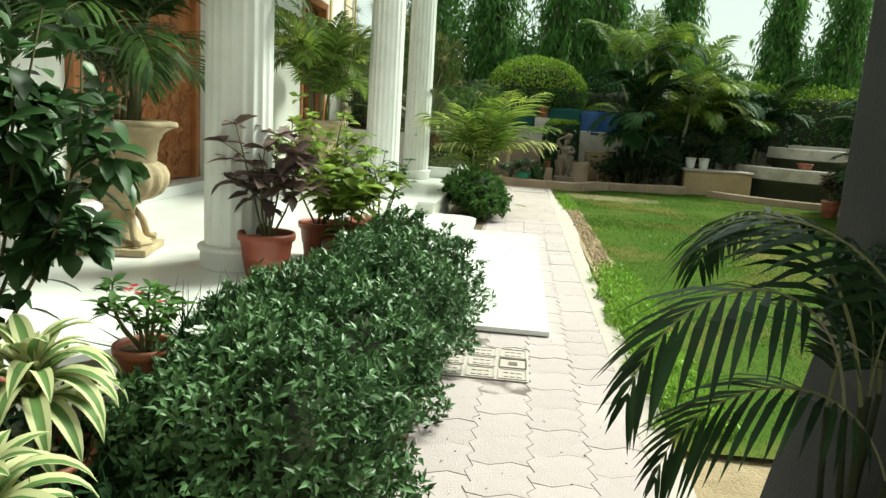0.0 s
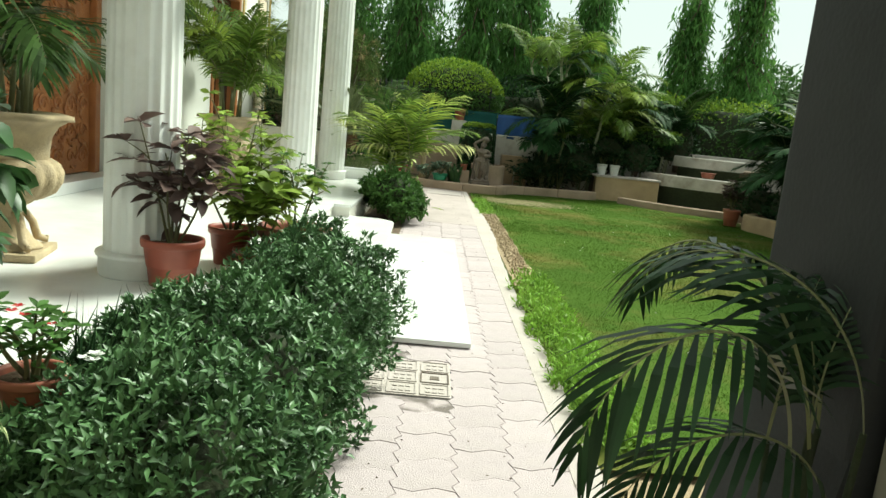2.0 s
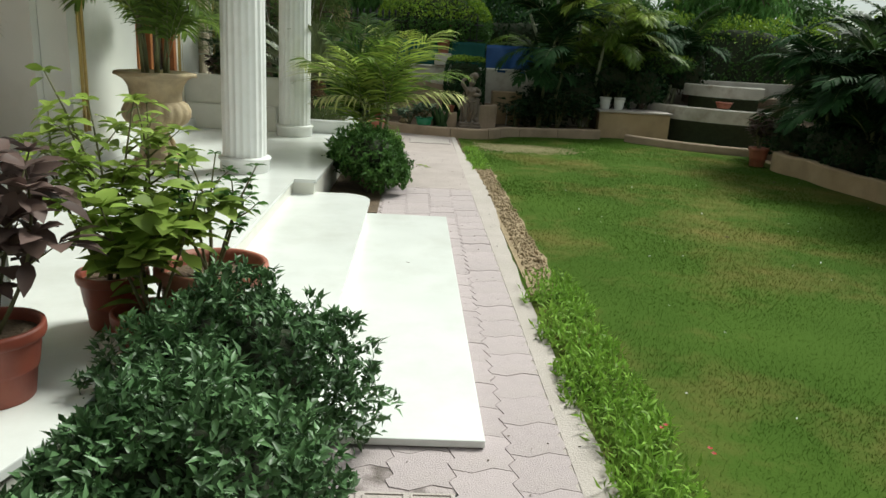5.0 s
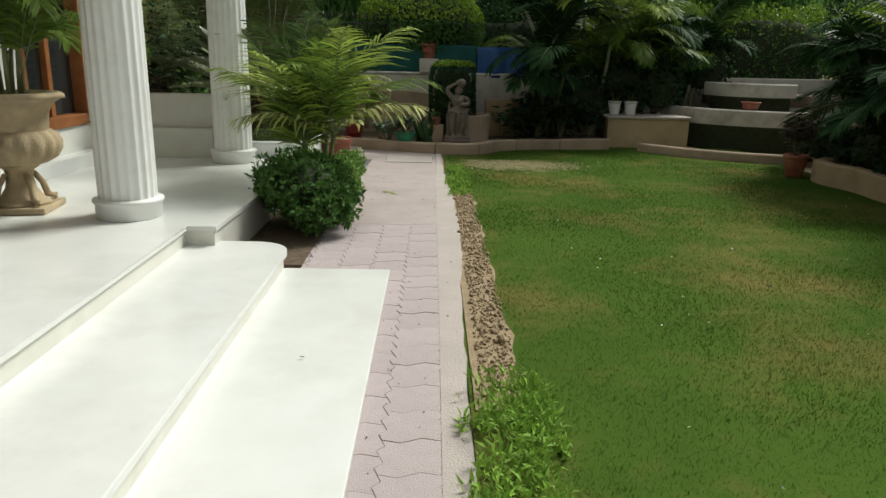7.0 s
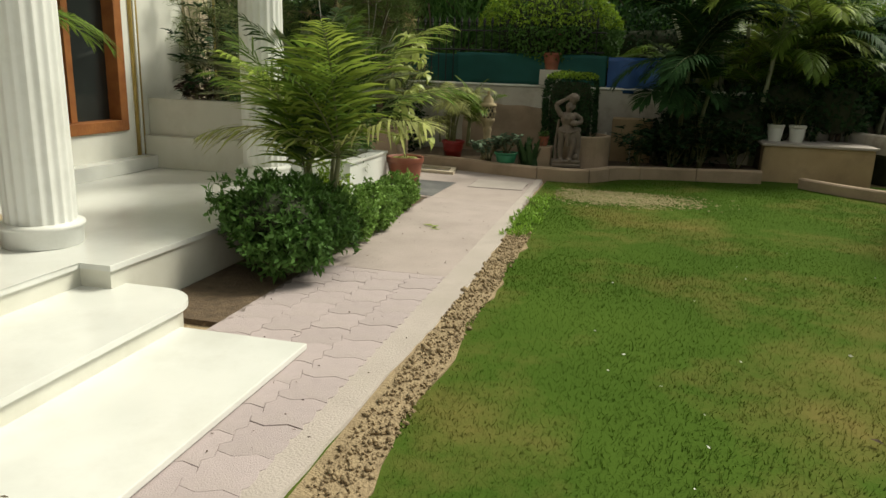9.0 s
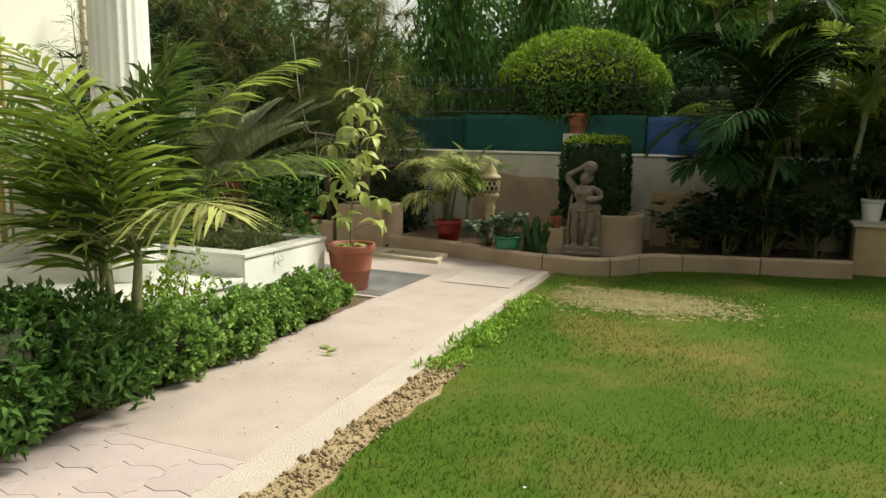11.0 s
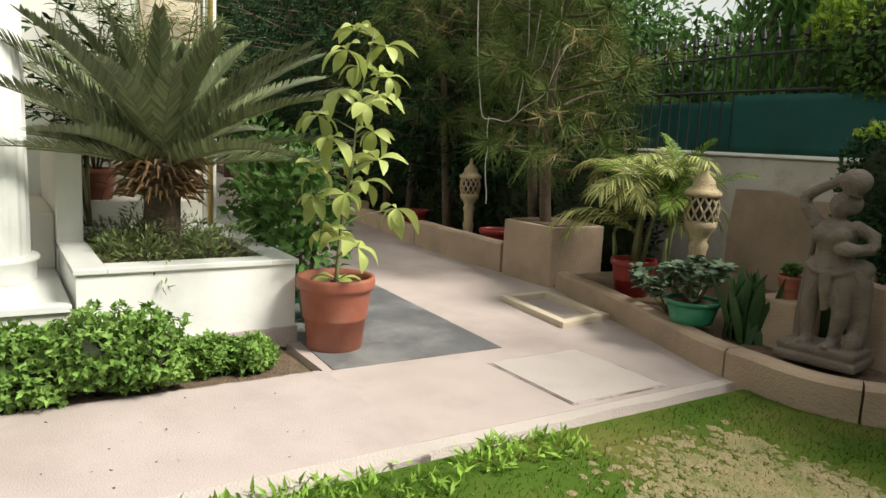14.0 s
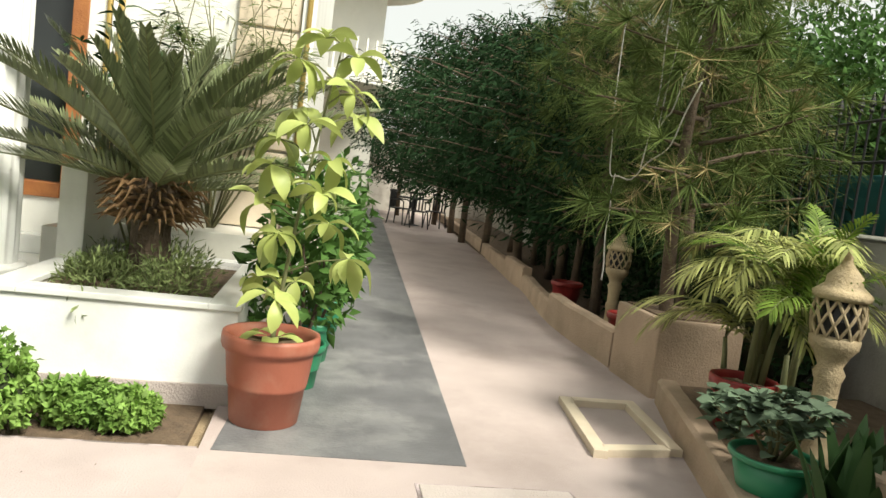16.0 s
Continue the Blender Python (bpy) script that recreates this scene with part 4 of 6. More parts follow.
def leafy_plant(name, x, y, z, label, category, material, count, leaf, height, spread, stems=4, seed=1, droop=0.35, bare=0.3, group="", twig=None, whorl=1, start=0.02):
    """A potted shrub: forked stems, and leaves on short twigs all along them."""
    g = random.Random(seed)
    gen = np.random.default_rng(seed)
    t = thing(name, x, y, z, label, category, group)
    lines = []
    for k in range(stems):
        bm = bmesh.new()
        a = 2 * math.pi * (k + g.random() * 0.7) / stems
        r = spread * g.uniform(0.35, 1.0)
        h = height * g.uniform(0.75, 1.0)
        pts = limb(bm, (start * math.cos(a), start * math.sin(a), 0), (r * math.cos(a), r * math.sin(a), h), 0.009, 0.003, 0.12, 6, 7, seed * 31 + k)
        lines.append(pts)
        for q in range(3):
            i = 3 + q
            b = a + g.uniform(-1.2, 1.2)
            e = pts[i] + Vector((math.cos(b), math.sin(b), 0.7)) * spread * g.uniform(0.25, 0.55)
            lines.append(limb(bm, pts[i], e, 0.005, 0.002, 0.1, 5, 4, seed * 57 + k * 5 + q))
        part("stem", bm, twig or M["twig"], t, smooth=True)
    pos, way = [], []
    for k in range(count // whorl):
        pts = lines[g.randrange(len(lines))]
        u = bare + (1 - bare) * g.random() ** 0.8 if len(pts) > 6 else g.uniform(0.3, 1)
        f = u * (len(pts) - 1)
        i = min(int(f), len(pts) - 2)
        c = pts[i].lerp(pts[i + 1], f - i)
        a0 = g.uniform(0, 6.3)
        for w in range(whorl):
            a = a0 + 6.283 * w / whorl + g.uniform(-0.3, 0.3)
            d = Vector((math.cos(a), math.sin(a), g.uniform(0.0, 0.7) - droop * g.random()))
            pos.append((c + d * leaf[0] * 0.25)[:])
            way.append(d[:])
    for pts in lines:
        for w in range(5):
            a = w * 1.35 + g.uniform(-0.4, 0.4)
            d = Vector((math.cos(a), math.sin(a), g.uniform(0.1, 0.9)))
            pos.append(pts[-1][:])
            way.append(d[:])
    pos, way = np.array(pos), np.array(way)
    v, f = leaf_arrays(pos, way, leaf[0], leaf[1], 0.15, 0.3, face=gen.normal(size=pos.shape) * 0.3 + np.array([0, 0, 1.0]), broad=True)
    arrays("foliage", v, f, material, t)
    return t


leafy_plant("copperleaf_shrub", -2.17, 0.93, 0.54, "copper red leaved shrub growing in a terracotta pot", "shrub", M["copper"], 70, (0.125, 0.078), 0.70, 0.23, 6, 3, 1.0, 0.12)
leafy_plant("lime_shrub", -2.03, 1.62, 0.52, "yellow green croton shrub in a porch pot", "shrub", M["umbrella"], 420, (0.075, 0.04), 0.92, 0.32, 7, 4, 0.5, 0.2)
leafy_plant("green_shrub", -1.80, 1.42, 0.43, "bright green broad leaved shrub in a pot", "shrub", M["umbrella"], 190, (0.12, 0.08), 0.56, 0.24, 6, 5, 0.5, 0.1)
leafy_plant("sapling", -1.63, 1.72, 0.53, "sparse sapling with small leaves in a wide pot", "sapling", M["shrub"], 230, (0.042, 0.026), 0.56, 0.24, 6, 6, 0.3, 0.3)

# front hedge
HEDGE = [((-1.40, 1.12, 0.29), (0.44, 0.34, 0.37)), ((-1.38, 0.36, 0.27), (0.40, 0.35, 0.38)), ((-1.50, -0.44, 0.27), (0.46, 0.38, 0.39)), ((-1.82, -0.32, 0.22), (0.26, 0.30, 0.34)),
         ((-1.45, -1.18, 0.26), (0.41, 0.34, 0.37)), ((-1.76, -1.04, 0.22), (0.27, 0.34, 0.30)), ((-1.42, -0.05, 0.12), (0.28, 1.2, 0.14))]
bush("hedge", HEDGE, (0.046, 0.0185), M["hedge"], "clipped glossy green jasmine hedge along the path", "hedge", 84000, 2.3, 0.30, 0.55, lump=0.5, whorl=7, shrink=0.7)


def flower_sprig(x, y, z, n, material, label, size=0.028):
    t = thing("flower_cluster", x, y, z, label, "flowers", "hedge flowers")
    g = random.Random(int(x * 1000 + y * 77))
    for k in range(n):
        bm = bmesh.new()
        o = Vector((g.uniform(-1, 1), g.uniform(-1, 1), g.uniform(-0.3, 0.6))) * size * 1.3
        for q in range(5):
            a = 6.283 * q / 5 + g.random() * 0.4
            d = Vector((math.cos(a), math.sin(a), 0.35)) * size * 0.7
            s = Vector((-math.sin(a), math.cos(a), 0)) * size * 0.26
            vs = [bm.verts.new(o), bm.verts.new(o + d * 0.6 + s), bm.verts.new(o + d), bm.verts.new(o + d * 0.6 - s)]
            bm.faces.new(vs)
        part("blossom", bm, material, t)
    return t


flower_sprig(-1.72, -1.02, 0.57, 6, M["petal"], "small white jasmine blossoms on the hedge")
flower_sprig(-1.57, -1.22, 0.50, 7, M["petal"], "small white jasmine blossoms low on the hedge")
flower_sprig(-1.36, 1.25, 0.62, 4, M["petal"], "a few white blossoms at the hedge end")

# near plants beside the hedge
leafy_plant("ficus_shrub", -2.5, -1.2, 0.30, "dark glossy leaved ficus shrub beside the hedge", "shrub", M["ficus"], 1700, (0.105, 0.06), 1.5, 0.5, 14, 8, 1.3, 0.06)
pot("flowerpot", -2.5, -1.2, 0.0, 0.2, 0.34, M["terracotta"], "terracotta pot of the dark ficus")


def strap_mesh(name, L, w, elev, droop, mats):
    n = 10
    p, vs, fs, ix = np.zeros(3), [], [], []
    for i in range(n + 1):
        s = i / n
        hw = w / 2 * (0.55 + 1.5 * s) * (1 - s ** 2.2) if s < 1 else 0.0
        hw = min(hw, w / 2)
        for k, q in enumerate((-1, -0.42, 0, 0.42, 1)):
            vs.append(p + np.array([0, q * hw, abs(q) * hw * 0.35]))
        ang = math.radians(elev - droop * s ** 1.1)
        p = p + np.array([math.cos(ang), 0, math.sin(ang)]) * L / n
    for i in range(n):
        for k in range(4):
            fs.append((i * 5 + k, i * 5 + k + 1, (i + 1) * 5 + k + 1, (i + 1) * 5 + k))
            ix.append(1 if k in (0, 3) else 0)
    me = bpy.data.meshes.new(name)
    me.from_pydata([tuple(v) for v in vs], [], fs)
    me.polygons.foreach_set("material_index", ix)
    me.polygons.foreach_set("use_smooth", [True] * len(fs))
    for m in mats:
        me.materials.append(m)
    return me


straps = [strap_mesh("striped_leaf", L, 0.075, e, d, (M["stripe_in"], M["stripe_out"])) for L, e, d in ((0.32, 82, 95), (0.40, 70, 140), (0.44, 58, 150), (0.42, 45, 140))]


def dracaena(x, y, z, n, h, seed, label):
    t = thing("dracaena", x, y, z, label, "dracaena", "striped dracaenas")
    g = random.Random(seed)
    part("stem", bm_tube([(0, 0, -0.35), (0.01, 0, 0), (0, 0.01, h)], [0.016, 0.014, 0.012], 8), M["twig"], t, smooth=True)
    for k in range(n):
        me = straps[min(3, int(k / n * 4))]
        put_mesh("leaf", me, t, Matrix.Translation((0, 0, h - 0.12 * k / n)) @ pose(0, 0, 0, g.uniform(-10, 10), 0, k * 137.5 + g.uniform(-10, 10)) @ Matrix.Scale(g.uniform(0.68, 0.88), 4))
    return t


dracaena(-2.03, -1.42, 0.40, 40, 0.14, 1, "dracaena with cream striped arching leaves beside the hedge")
dracaena(-1.82, -1.9, 0.30, 26, 0.14, 2, "small dracaena with upright cream striped leaves")
pot("flowerpot", -2.03, -1.42, 0.0, 0.17, 0.3, M["terracotta"], "terracotta pot of a striped dracaena", "hedge pots")
pot("flowerpot", -1.78, -1.88, 0.0, 0.14, 0.24, M["terracotta"], "small terracotta pot of a striped dracaena", "hedge pots")
pot("flowerpot", -1.90, -1.02, 0.33, 0.11, 0.19, M["terracotta"], "terracotta pot of red crown of thorns", "hedge pots")
structure(part("pot_ledge", bm_box(-2.1, -1.14, -0.03, -1.68, -0.88, 0.33, 0.01), M["cement"]), "cement block under a flowerpot", "block")
leafy_plant("crown_of_thorns", -1.90, -1.02, 0.50, "small green crown of thorns with red flowers", "flower plant", M["shrub"], 90, (0.05, 0.024), 0.24, 0.14, 5, 9, 0.2, 0.2)
flower_sprig(-1.94, -1.0, 0.70, 3, M["petal_red"], "red blossoms of the crown of thorns", 0.03)
flower_sprig(-1.87, -0.96, 0.66, 2, M["petal_red"], "small red blossoms above the pot", 0.025)


def grass_tuft(name, x, y, z, n, h, material, label, category="grass", spread=0.1, width=0.012):
    gen = np.random.default_rng(int(abs(x) * 100 + abs(y) * 10))
    a = gen.uniform(0, 6.283, n)
    b = np.stack([np.cos(a), np.sin(a), np.zeros(n)], 1) * spread * np.sqrt(gen.random(n))[:, None]
    way = np.stack([np.cos(a) * 0.5, np.sin(a) * 0.5, np.full(n, 1.0)], 1) + gen.normal(size=(n, 3)) * 0.2
    v, f = leaf_arrays(b, way, h, width, 0.2, 0.35)
    ob = arrays(name, v, f, material)
    ob.matrix_basis = pose(x, y, z)
    return tagged(ob, label, category)


for q in range(4):
    grass_tuft("grass_tuft", -1.98 + 0.13 * q, -0.72 + 0.16 * q, 0.3, 60, 0.30, M["darkleaf"], "dark strappy grass tuft behind the hedge", spread=0.09)
bush("leafy_groundcover", [((-2.25, -1.45, 0.17), (0.36, 0.5, 0.22)), ((-1.82, -1.72, 0.14), (0.34, 0.34, 0.19)), ((-2.3, -2.1, 0.15), (0.5, 0.4, 0.2))], (0.09, 0.03), M["darkleaf"], "dark leafy undergrowth round the striped dracaenas", "shrub", 2600, 2.0, 0.5, lump=0.4)
grass_tuft("grass_tuft", -1.75, -1.5, 0.0, 120, 0.45, M["darkleaf"], "dark strappy grass tuft under the dracaena", spread=0.16)

# gate pillars and the potted palm beside the path
grey = structure(thing("grey_pillar", 0.23, -1.64, -0.02, "grey plastered gate wall with a battered foot, darkened for shade", "wall"), "grey plastered gate wall with a battered foot, darkened for shade", "wall")
part("shaft", bm_box(0.0, 0.0, 0.5, 0.60, 0.54, 4.2, 0.02), M["greywall"], grey)
bm = bmesh.new()
lo = [bm.verts.new(c) for c in ((-0.13, -0.0, 0), (0.6, -0.0, 0), (0.6, 0.56, 0), (-0.13, 0.56, 0))]
hi = [bm.verts.new(c) for c in ((0.002, 0.002, 0.75), (0.598, 0.002, 0.75), (0.598, 0.538, 0.75), (0.002, 0.538, 0.75))]
for k in range(4):
    bm.faces.new((lo[k], lo[(k + 1) % 4], hi[(k + 1) % 4], hi[k]))
bm.faces.new(hi)
part("foot", bm, M["greywall"], grey)
beige = structure(thing("beige_pillar", 0.265, -2.3, -0.02, "beige painted gate pillar with a rounded string moulding", "pillar"), "beige painted gate pillar with a rounded string moulding", "pillar")
part("shaft", bm_box(0.0, 0.0, 0.0, 0.7, 0.62, 4.2, 0.015), M["beigewall"], beige)
part("moulding", bm_tube([(-0.02, -0.05, 1.58), (-0.02, 0.3, 1.58), (-0.02, 0.64, 1.58)], 0.028, 12), M["beigewall"], beige, smooth=True)
pot("flowerpot", 0.10, -1.74, 0.0, 0.12, 0.24, M["iron"], "dark pot of the arching palm by the grey wall")
palm_plant("parlour_palm", 0.12, -1.72, 0.18, "dark green arching palm in a pot by the grey wall", areca_dark[:3], 4, 5, stems=4, stem_h=(0.48, 0.68), spread=0.05, scale=(0.58, 0.74), azimuth=(125, 225), stem_r=0.009, tilt=5, cane=M["core"])
palm_plant("parlour_palm", 0.14, -1.56, 0.18, "upright dark palm fronds against the grey wall", areca_dark[3:], 6, 6, stems=3, stem_h=(0.45, 0.75), spread=0.03, scale=(0.4, 0.55), azimuth=(30, 130), stem_r=0.009, tilt=3, cane=M["core"])

# ---- shrub row along the path ----
rs = thing("round_shrub", -1.19, 6.45, -0.01, "rounded bright green shrub beside the marble step", "shrub")
bush("foliage", [((0.0, -0.05, 0.42), (0.38, 0.36, 0.28)), ((0.06, 0.36, 0.37), (0.34, 0.34, 0.25)), ((-0.24, 0.2, 0.34), (0.24, 0.4, 0.22)), ((0.1, -0.12, 0.28), (0.26, 0.26, 0.18))], (0.058, 0.026), M["shrub"], "", "", 12000, 2.0, 0.42, 0.6, low=-0.9, lump=0.75, parent=rs, whorl=6, shrink=0.66)
for k in range(6):
    a = k * 1.05
    bm = bmesh.new()
    limb(bm, (0.05 * math.cos(a), 0.05 * math.sin(a), 0), (0.2 * math.cos(a), 0.2 * math.sin(a), 0.42), 0.016, 0.007, 0.1, 6, 5, k)
    part("stem", bm, M["bark"], rs, smooth=True)
LOW = [((-1.17, 7.3), 0.27, 0.43), ((-1.14, 7.82), 0.24, 0.38), ((-1.2, 8.3), 0.23, 0.33), ((-1.17, 8.78), 0.22, 0.36), ((-1.26, 9.3), 0.14, 0.17)]
for (c, r, h) in LOW:
    bush("low_shrub", [((c[0], c[1], h * 0.45), (r, r * 1.25, h * 0.55)), ((c[0] + 0.05, c[1] + 0.2, h * 0.4), (r * 0.8, r * 0.9, h * 0.5))], (0.038, 0.025), M["edging"], "low leafy green shrub edging the path", "shrub", 5600, 2.0, 0.5, 0.6, core=True, group="low shrubs", lump=0.7, whorl=6, shrink=0.66)
bush("lime_bush", [((-1.45, 7.9, 0.36), (0.20, 0.3, 0.27)), ((-1.40, 7.6, 0.30), (0.16, 0.2, 0.22))], (0.034, 0.016), M["lime"], "pale lime bush in front of the column", "shrub", 1900, 2.0, 0.7, core=False, lump=0.8, whorl=4)

palm_plant("young_palm", -1.22, 7.22, 0.0, "young coconut palm with broad yellowing fronds", coconut, 20, 11, "palm", stems=5, stem_h=(0.45, 0.9), stem_r=0.025, spread=0.08, scale=(0.85, 1.15), azimuth=(30, 390))

# ---- cycad planter ----
cyc = thing("cycad", -2.3, 9.28, 0.45, "sago cycad with a crown of stiff fronds in the planter", "cycad")
bm = bm_lathe([(0.10, -0.05), (0.11, 0.1), (0.10, 0.3), (0.13, 0.42), (0.17, 0.5), (0.14, 0.56), (0.05, 0.6)], 30, lambda a, i: 1 + 0.08 * math.sin(7 * a + i * 2))
part("trunk", bm, M["bark"], cyc)
bm = bmesh.new()
g = random.Random(3)
for k in range(150):
    a, z = k * 2.39996, 0.33 + 0.24 * (k / 150)
    c = Vector((math.cos(a), math.sin(a), 0))
    r = 0.13 + 0.03 * math.sin(k)
    bm_tube([c * r + Vector((0, 0, z)), c * (r + 0.09) + Vector((0, 0, z - 0.01 + 0.04 * g.random())), c * (r + 0.15) + Vector((0, 0, z - 0.06 * g.random()))], [0.014, 0.01, 0.002], 4, bm)
part("leaf_base_fringe", bm, M["fringe"], cyc, "brown ragged old leaf bases")
for k in range(46):
    me = cycad[min(4, int((k / 46) ** 0.8 * 5))]
    put_mesh("frond", me, cyc, Matrix.Translation((0, 0, 0.56 - 0.08 * k / 46)) @ pose(0, 0, 0, g.uniform(-8, 8), g.uniform(-6, 6), k * 137.5) @ Matrix.Scale(g.uniform(0.98, 1.16), 4))
bush("planter_weeds", [((-2.1, 9.12, 0.46), (0.42, 0.2, 0.17)), ((-2.55, 9.3, 0.46), (0.4, 0.3, 0.22)), ((-1.95, 9.45, 0.46), (0.25, 0.25, 0.24)), ((-2.3, 9.0, 0.46), (0.5, 0.12, 0.12))], (0.05, 0.011), M["straw_weed"], "wispy grey green weeds covering the planter soil", "weeds", 5200, 2.0, 0.7, core=False, lump=0.8)
pot("flowerpot", -3.42, 9.05, 0.66, 0.15, 0.22, M["terracotta"], "red terracotta flowerpot on the marble ledge")
leafy_plant("red_shrub", -3.42, 9.05, 0.84, "dark reddish leaved plant on the ledge", "shrub", M["copper"], 140, (0.09, 0.05), 0.4, 0.28, 6, 21, 0.4, 0.1)
leafy_plant("oleander", -3.5, 9.42, 0.66, "tall feathery green plant against the house wall", "shrub", M["straw_weed"], 2600, (0.12, 0.011), 1.9, 0.5, 14, 22, 0.3, 0.2)
leafy_plant("oleander", -3.2, 8.98, 0.45, "slender dark plant behind the low white wall", "shrub", M["darkleaf"], 500, (0.12, 0.03), 1.6, 0.4, 9, 23, 0.3, 0.2)

# ---- big potted plant at the corner ----
pot("flowerpot", -1.41, 10.035, 0.005, 0.222, 0.41, M["terracotta"], "large terracotta plastic flowerpot on the slate strip")
leaf_me = []
for s in range(3):
    bm = bmesh.new()
    n = 6
    rows_ = []
    L, w = 0.145, 0.068
    for i in range(n + 1):
        u = i / n
        hw = w / 2 * math.sin(math.pi * u ** 1.25) ** 0.7 if 0 < i < n else 0.002
        z = 0.02 * math.sin(u * 3) - (0.025 + 0.02 * s) * u * u
        rows_.append([bm.verts.new((L * u, -hw, z + hw * 0.3)), bm.verts.new((L * u, 0, z)), bm.verts.new((L * u, hw, z + hw * 0.3))])
    for a, b in zip(rows_, rows_[1:]):
        for k in range(2):
            bm.faces.new((a[k], a[k + 1], b[k + 1], b[k]))
    me = bpy.data.meshes.new("leaf")
    for f in bm.faces:
        f.smooth = True
    bm.to_mesh(me)
    bm.free()
    me.materials.append(leaf_mat("waxy lime leaf", (0.52, 0.56, 0.20), (0.34, 0.42, 0.12), 0.34, 0.3, "object", 0.4) if s == 0 else leaf_me[0].materials[0])
    leaf_me.append(me)
umb = thing("umbrella_plant", -1.41, 10.035, 0.345, "tall umbrella plant with yellow green drooping leaves", "potted plant")
main = [(0, 0, 0), (-0.01, 0.03, 0.35), (0.02, 0.07, 0.7), (0.0, 0.12, 1.05), (0.03, 0.18, 1.42)]
part("stem", bm_tube(smooth_line(main, 14), [0.012 - 0.0006 * k for k in range(15)], 7), M["palmstem"], umb, smooth=True)
sl = smooth_line(main, 40)
g = random.Random(12)
for k in range(21):
    u = (k + 0.5) / 21
    p = sl[int((0.12 + 0.88 * u) * 40)]
    a = k * 137.5 + g.uniform(-20, 20)
    out = Vector((math.cos(math.radians(a)), math.sin(math.radians(a)), 0.35)) * g.uniform(0.1, 0.30) * (1.15 - 0.45 * u)
    tip = p + out
    part("leaf_stalk", bm_tube([p, p + out * 0.5 + Vector((0, 0, 0.02)), tip], [0.005, 0.004, 0.003], 5), M["palmstem"], umb)
    for q in range(6):
        b = 60 * q + g.uniform(-20, 20)
        put_mesh("leaf", leaf_me[g.randrange(3)], umb, Matrix.Translation(tip) @ pose(0, 0, 0, g.uniform(-35, 35), g.uniform(-25, 62), b) @ Matrix.Scale(g.uniform(0.7, 1.25), 4))
for k in range(5):
    put_mesh("leaf", leaf_me[k % 3], umb, Matrix.Translation((0.03 * math.cos(k), 0.03 * math.sin(k), 0.05)) @ pose(0, 0, 0, 0, 5, k * 75) @ Matrix.Scale(1.1, 4))
for c, r in (((-2.15, 10.12, 0.62), (0.30, 0.26, 0.5)), ((-2.7, 10.2, 0.6), (0.36, 0.28, 0.5)), ((-3.5, 10.3, 0.7), (0.4, 0.25, 0.55))):
    bush("passage_shrub", [(c, r)], (0.10, 0.05), M["shrub"], "leafy green shrub along the house side", "shrub", 520, 2.2, 0.6, core=False, lump=0.3, group="passage shrubs")
for x, y in ((-1.98, 10.16), (-2.55, 10.22), (-3.4, 10.3)):
    pot("flowerpot", x, y, 0.005, 0.14, 0.24, M["greenpot"], "small green plastic pot beside the slate strip", "green pots")

# ---- garden bed things ----
def stone_lantern(x, y, z, label, s=1.0):
    t = thing("stone_lantern", x, y, z, label, "lantern", "stone lanterns")
    part("pedestal", bm_lathe([(0.10, 0.0), (0.105, 0.05), (0.07, 0.08), (0.062, 0.2), (0.075, 0.26), (0.06, 0.29), (0.065, 0.4), (0.08, 0.44), (0.06, 0.47), (0.085, 0.52), (0.12, 0.56), (0.125, 0.6), (0.105, 0.61)], 28), M["sandstone"], t, smooth=True)
    # Solid black body in place of the hollow's shade behind the lattice.
    part("core", bm_lathe([(0.085, 0.61), (0.105, 0.68), (0.085, 0.77)], 20), M["iron"], t, "black filler standing for the shaded hollow")
    bm = bmesh.new()
    n = 12
    for k in range(n):
        for sg in (-1, 1):
            pts = []
            for i in range(7):
                u = i / 6
                a = 2 * math.pi * (k + sg * u * 1.5) / n
                r = 0.112 + 0.018 * math.sin(math.pi * u)
                pts.append((r * math.cos(a), r * math.sin(a), 0.605 + 0.17 * u))
            bm_tube(pts, 0.0085, 5, bm)
    part("lattice", bm, M["sandstone"], t, "carved diamond lattice")
    part("cap", bm_lathe([(0.115, 0.768), (0.14, 0.775), (0.145, 0.80), (0.125, 0.815), (0.09, 0.84), (0.085, 0.875), (0.06, 0.90), (0.03, 0.93), (0.022, 0.95), (0.028, 0.965), (0.008, 1.0)], 28), M["sandstone"], t, smooth=True)
    t.scale = (s * 0.92, s * 0.92, s * 1.08)
    return t


lan = stone_lantern(-0.93, 12.5, 0.12, "carved sandstone garden lantern with a lattice globe", 0.93)
copy_thing(lan, pose(-4.4, 12.95, 0.0))


def ellipsoid(bm, c, r, rot=None, n=12):
    m = Matrix.Translation(c) @ (rot or Matrix()) @ Matrix.Diagonal((*r, 1))
    bmesh.ops.create_uvsphere(bm, u_segments=n, v_segments=n // 2 + 2, radius=1.0, matrix=m)


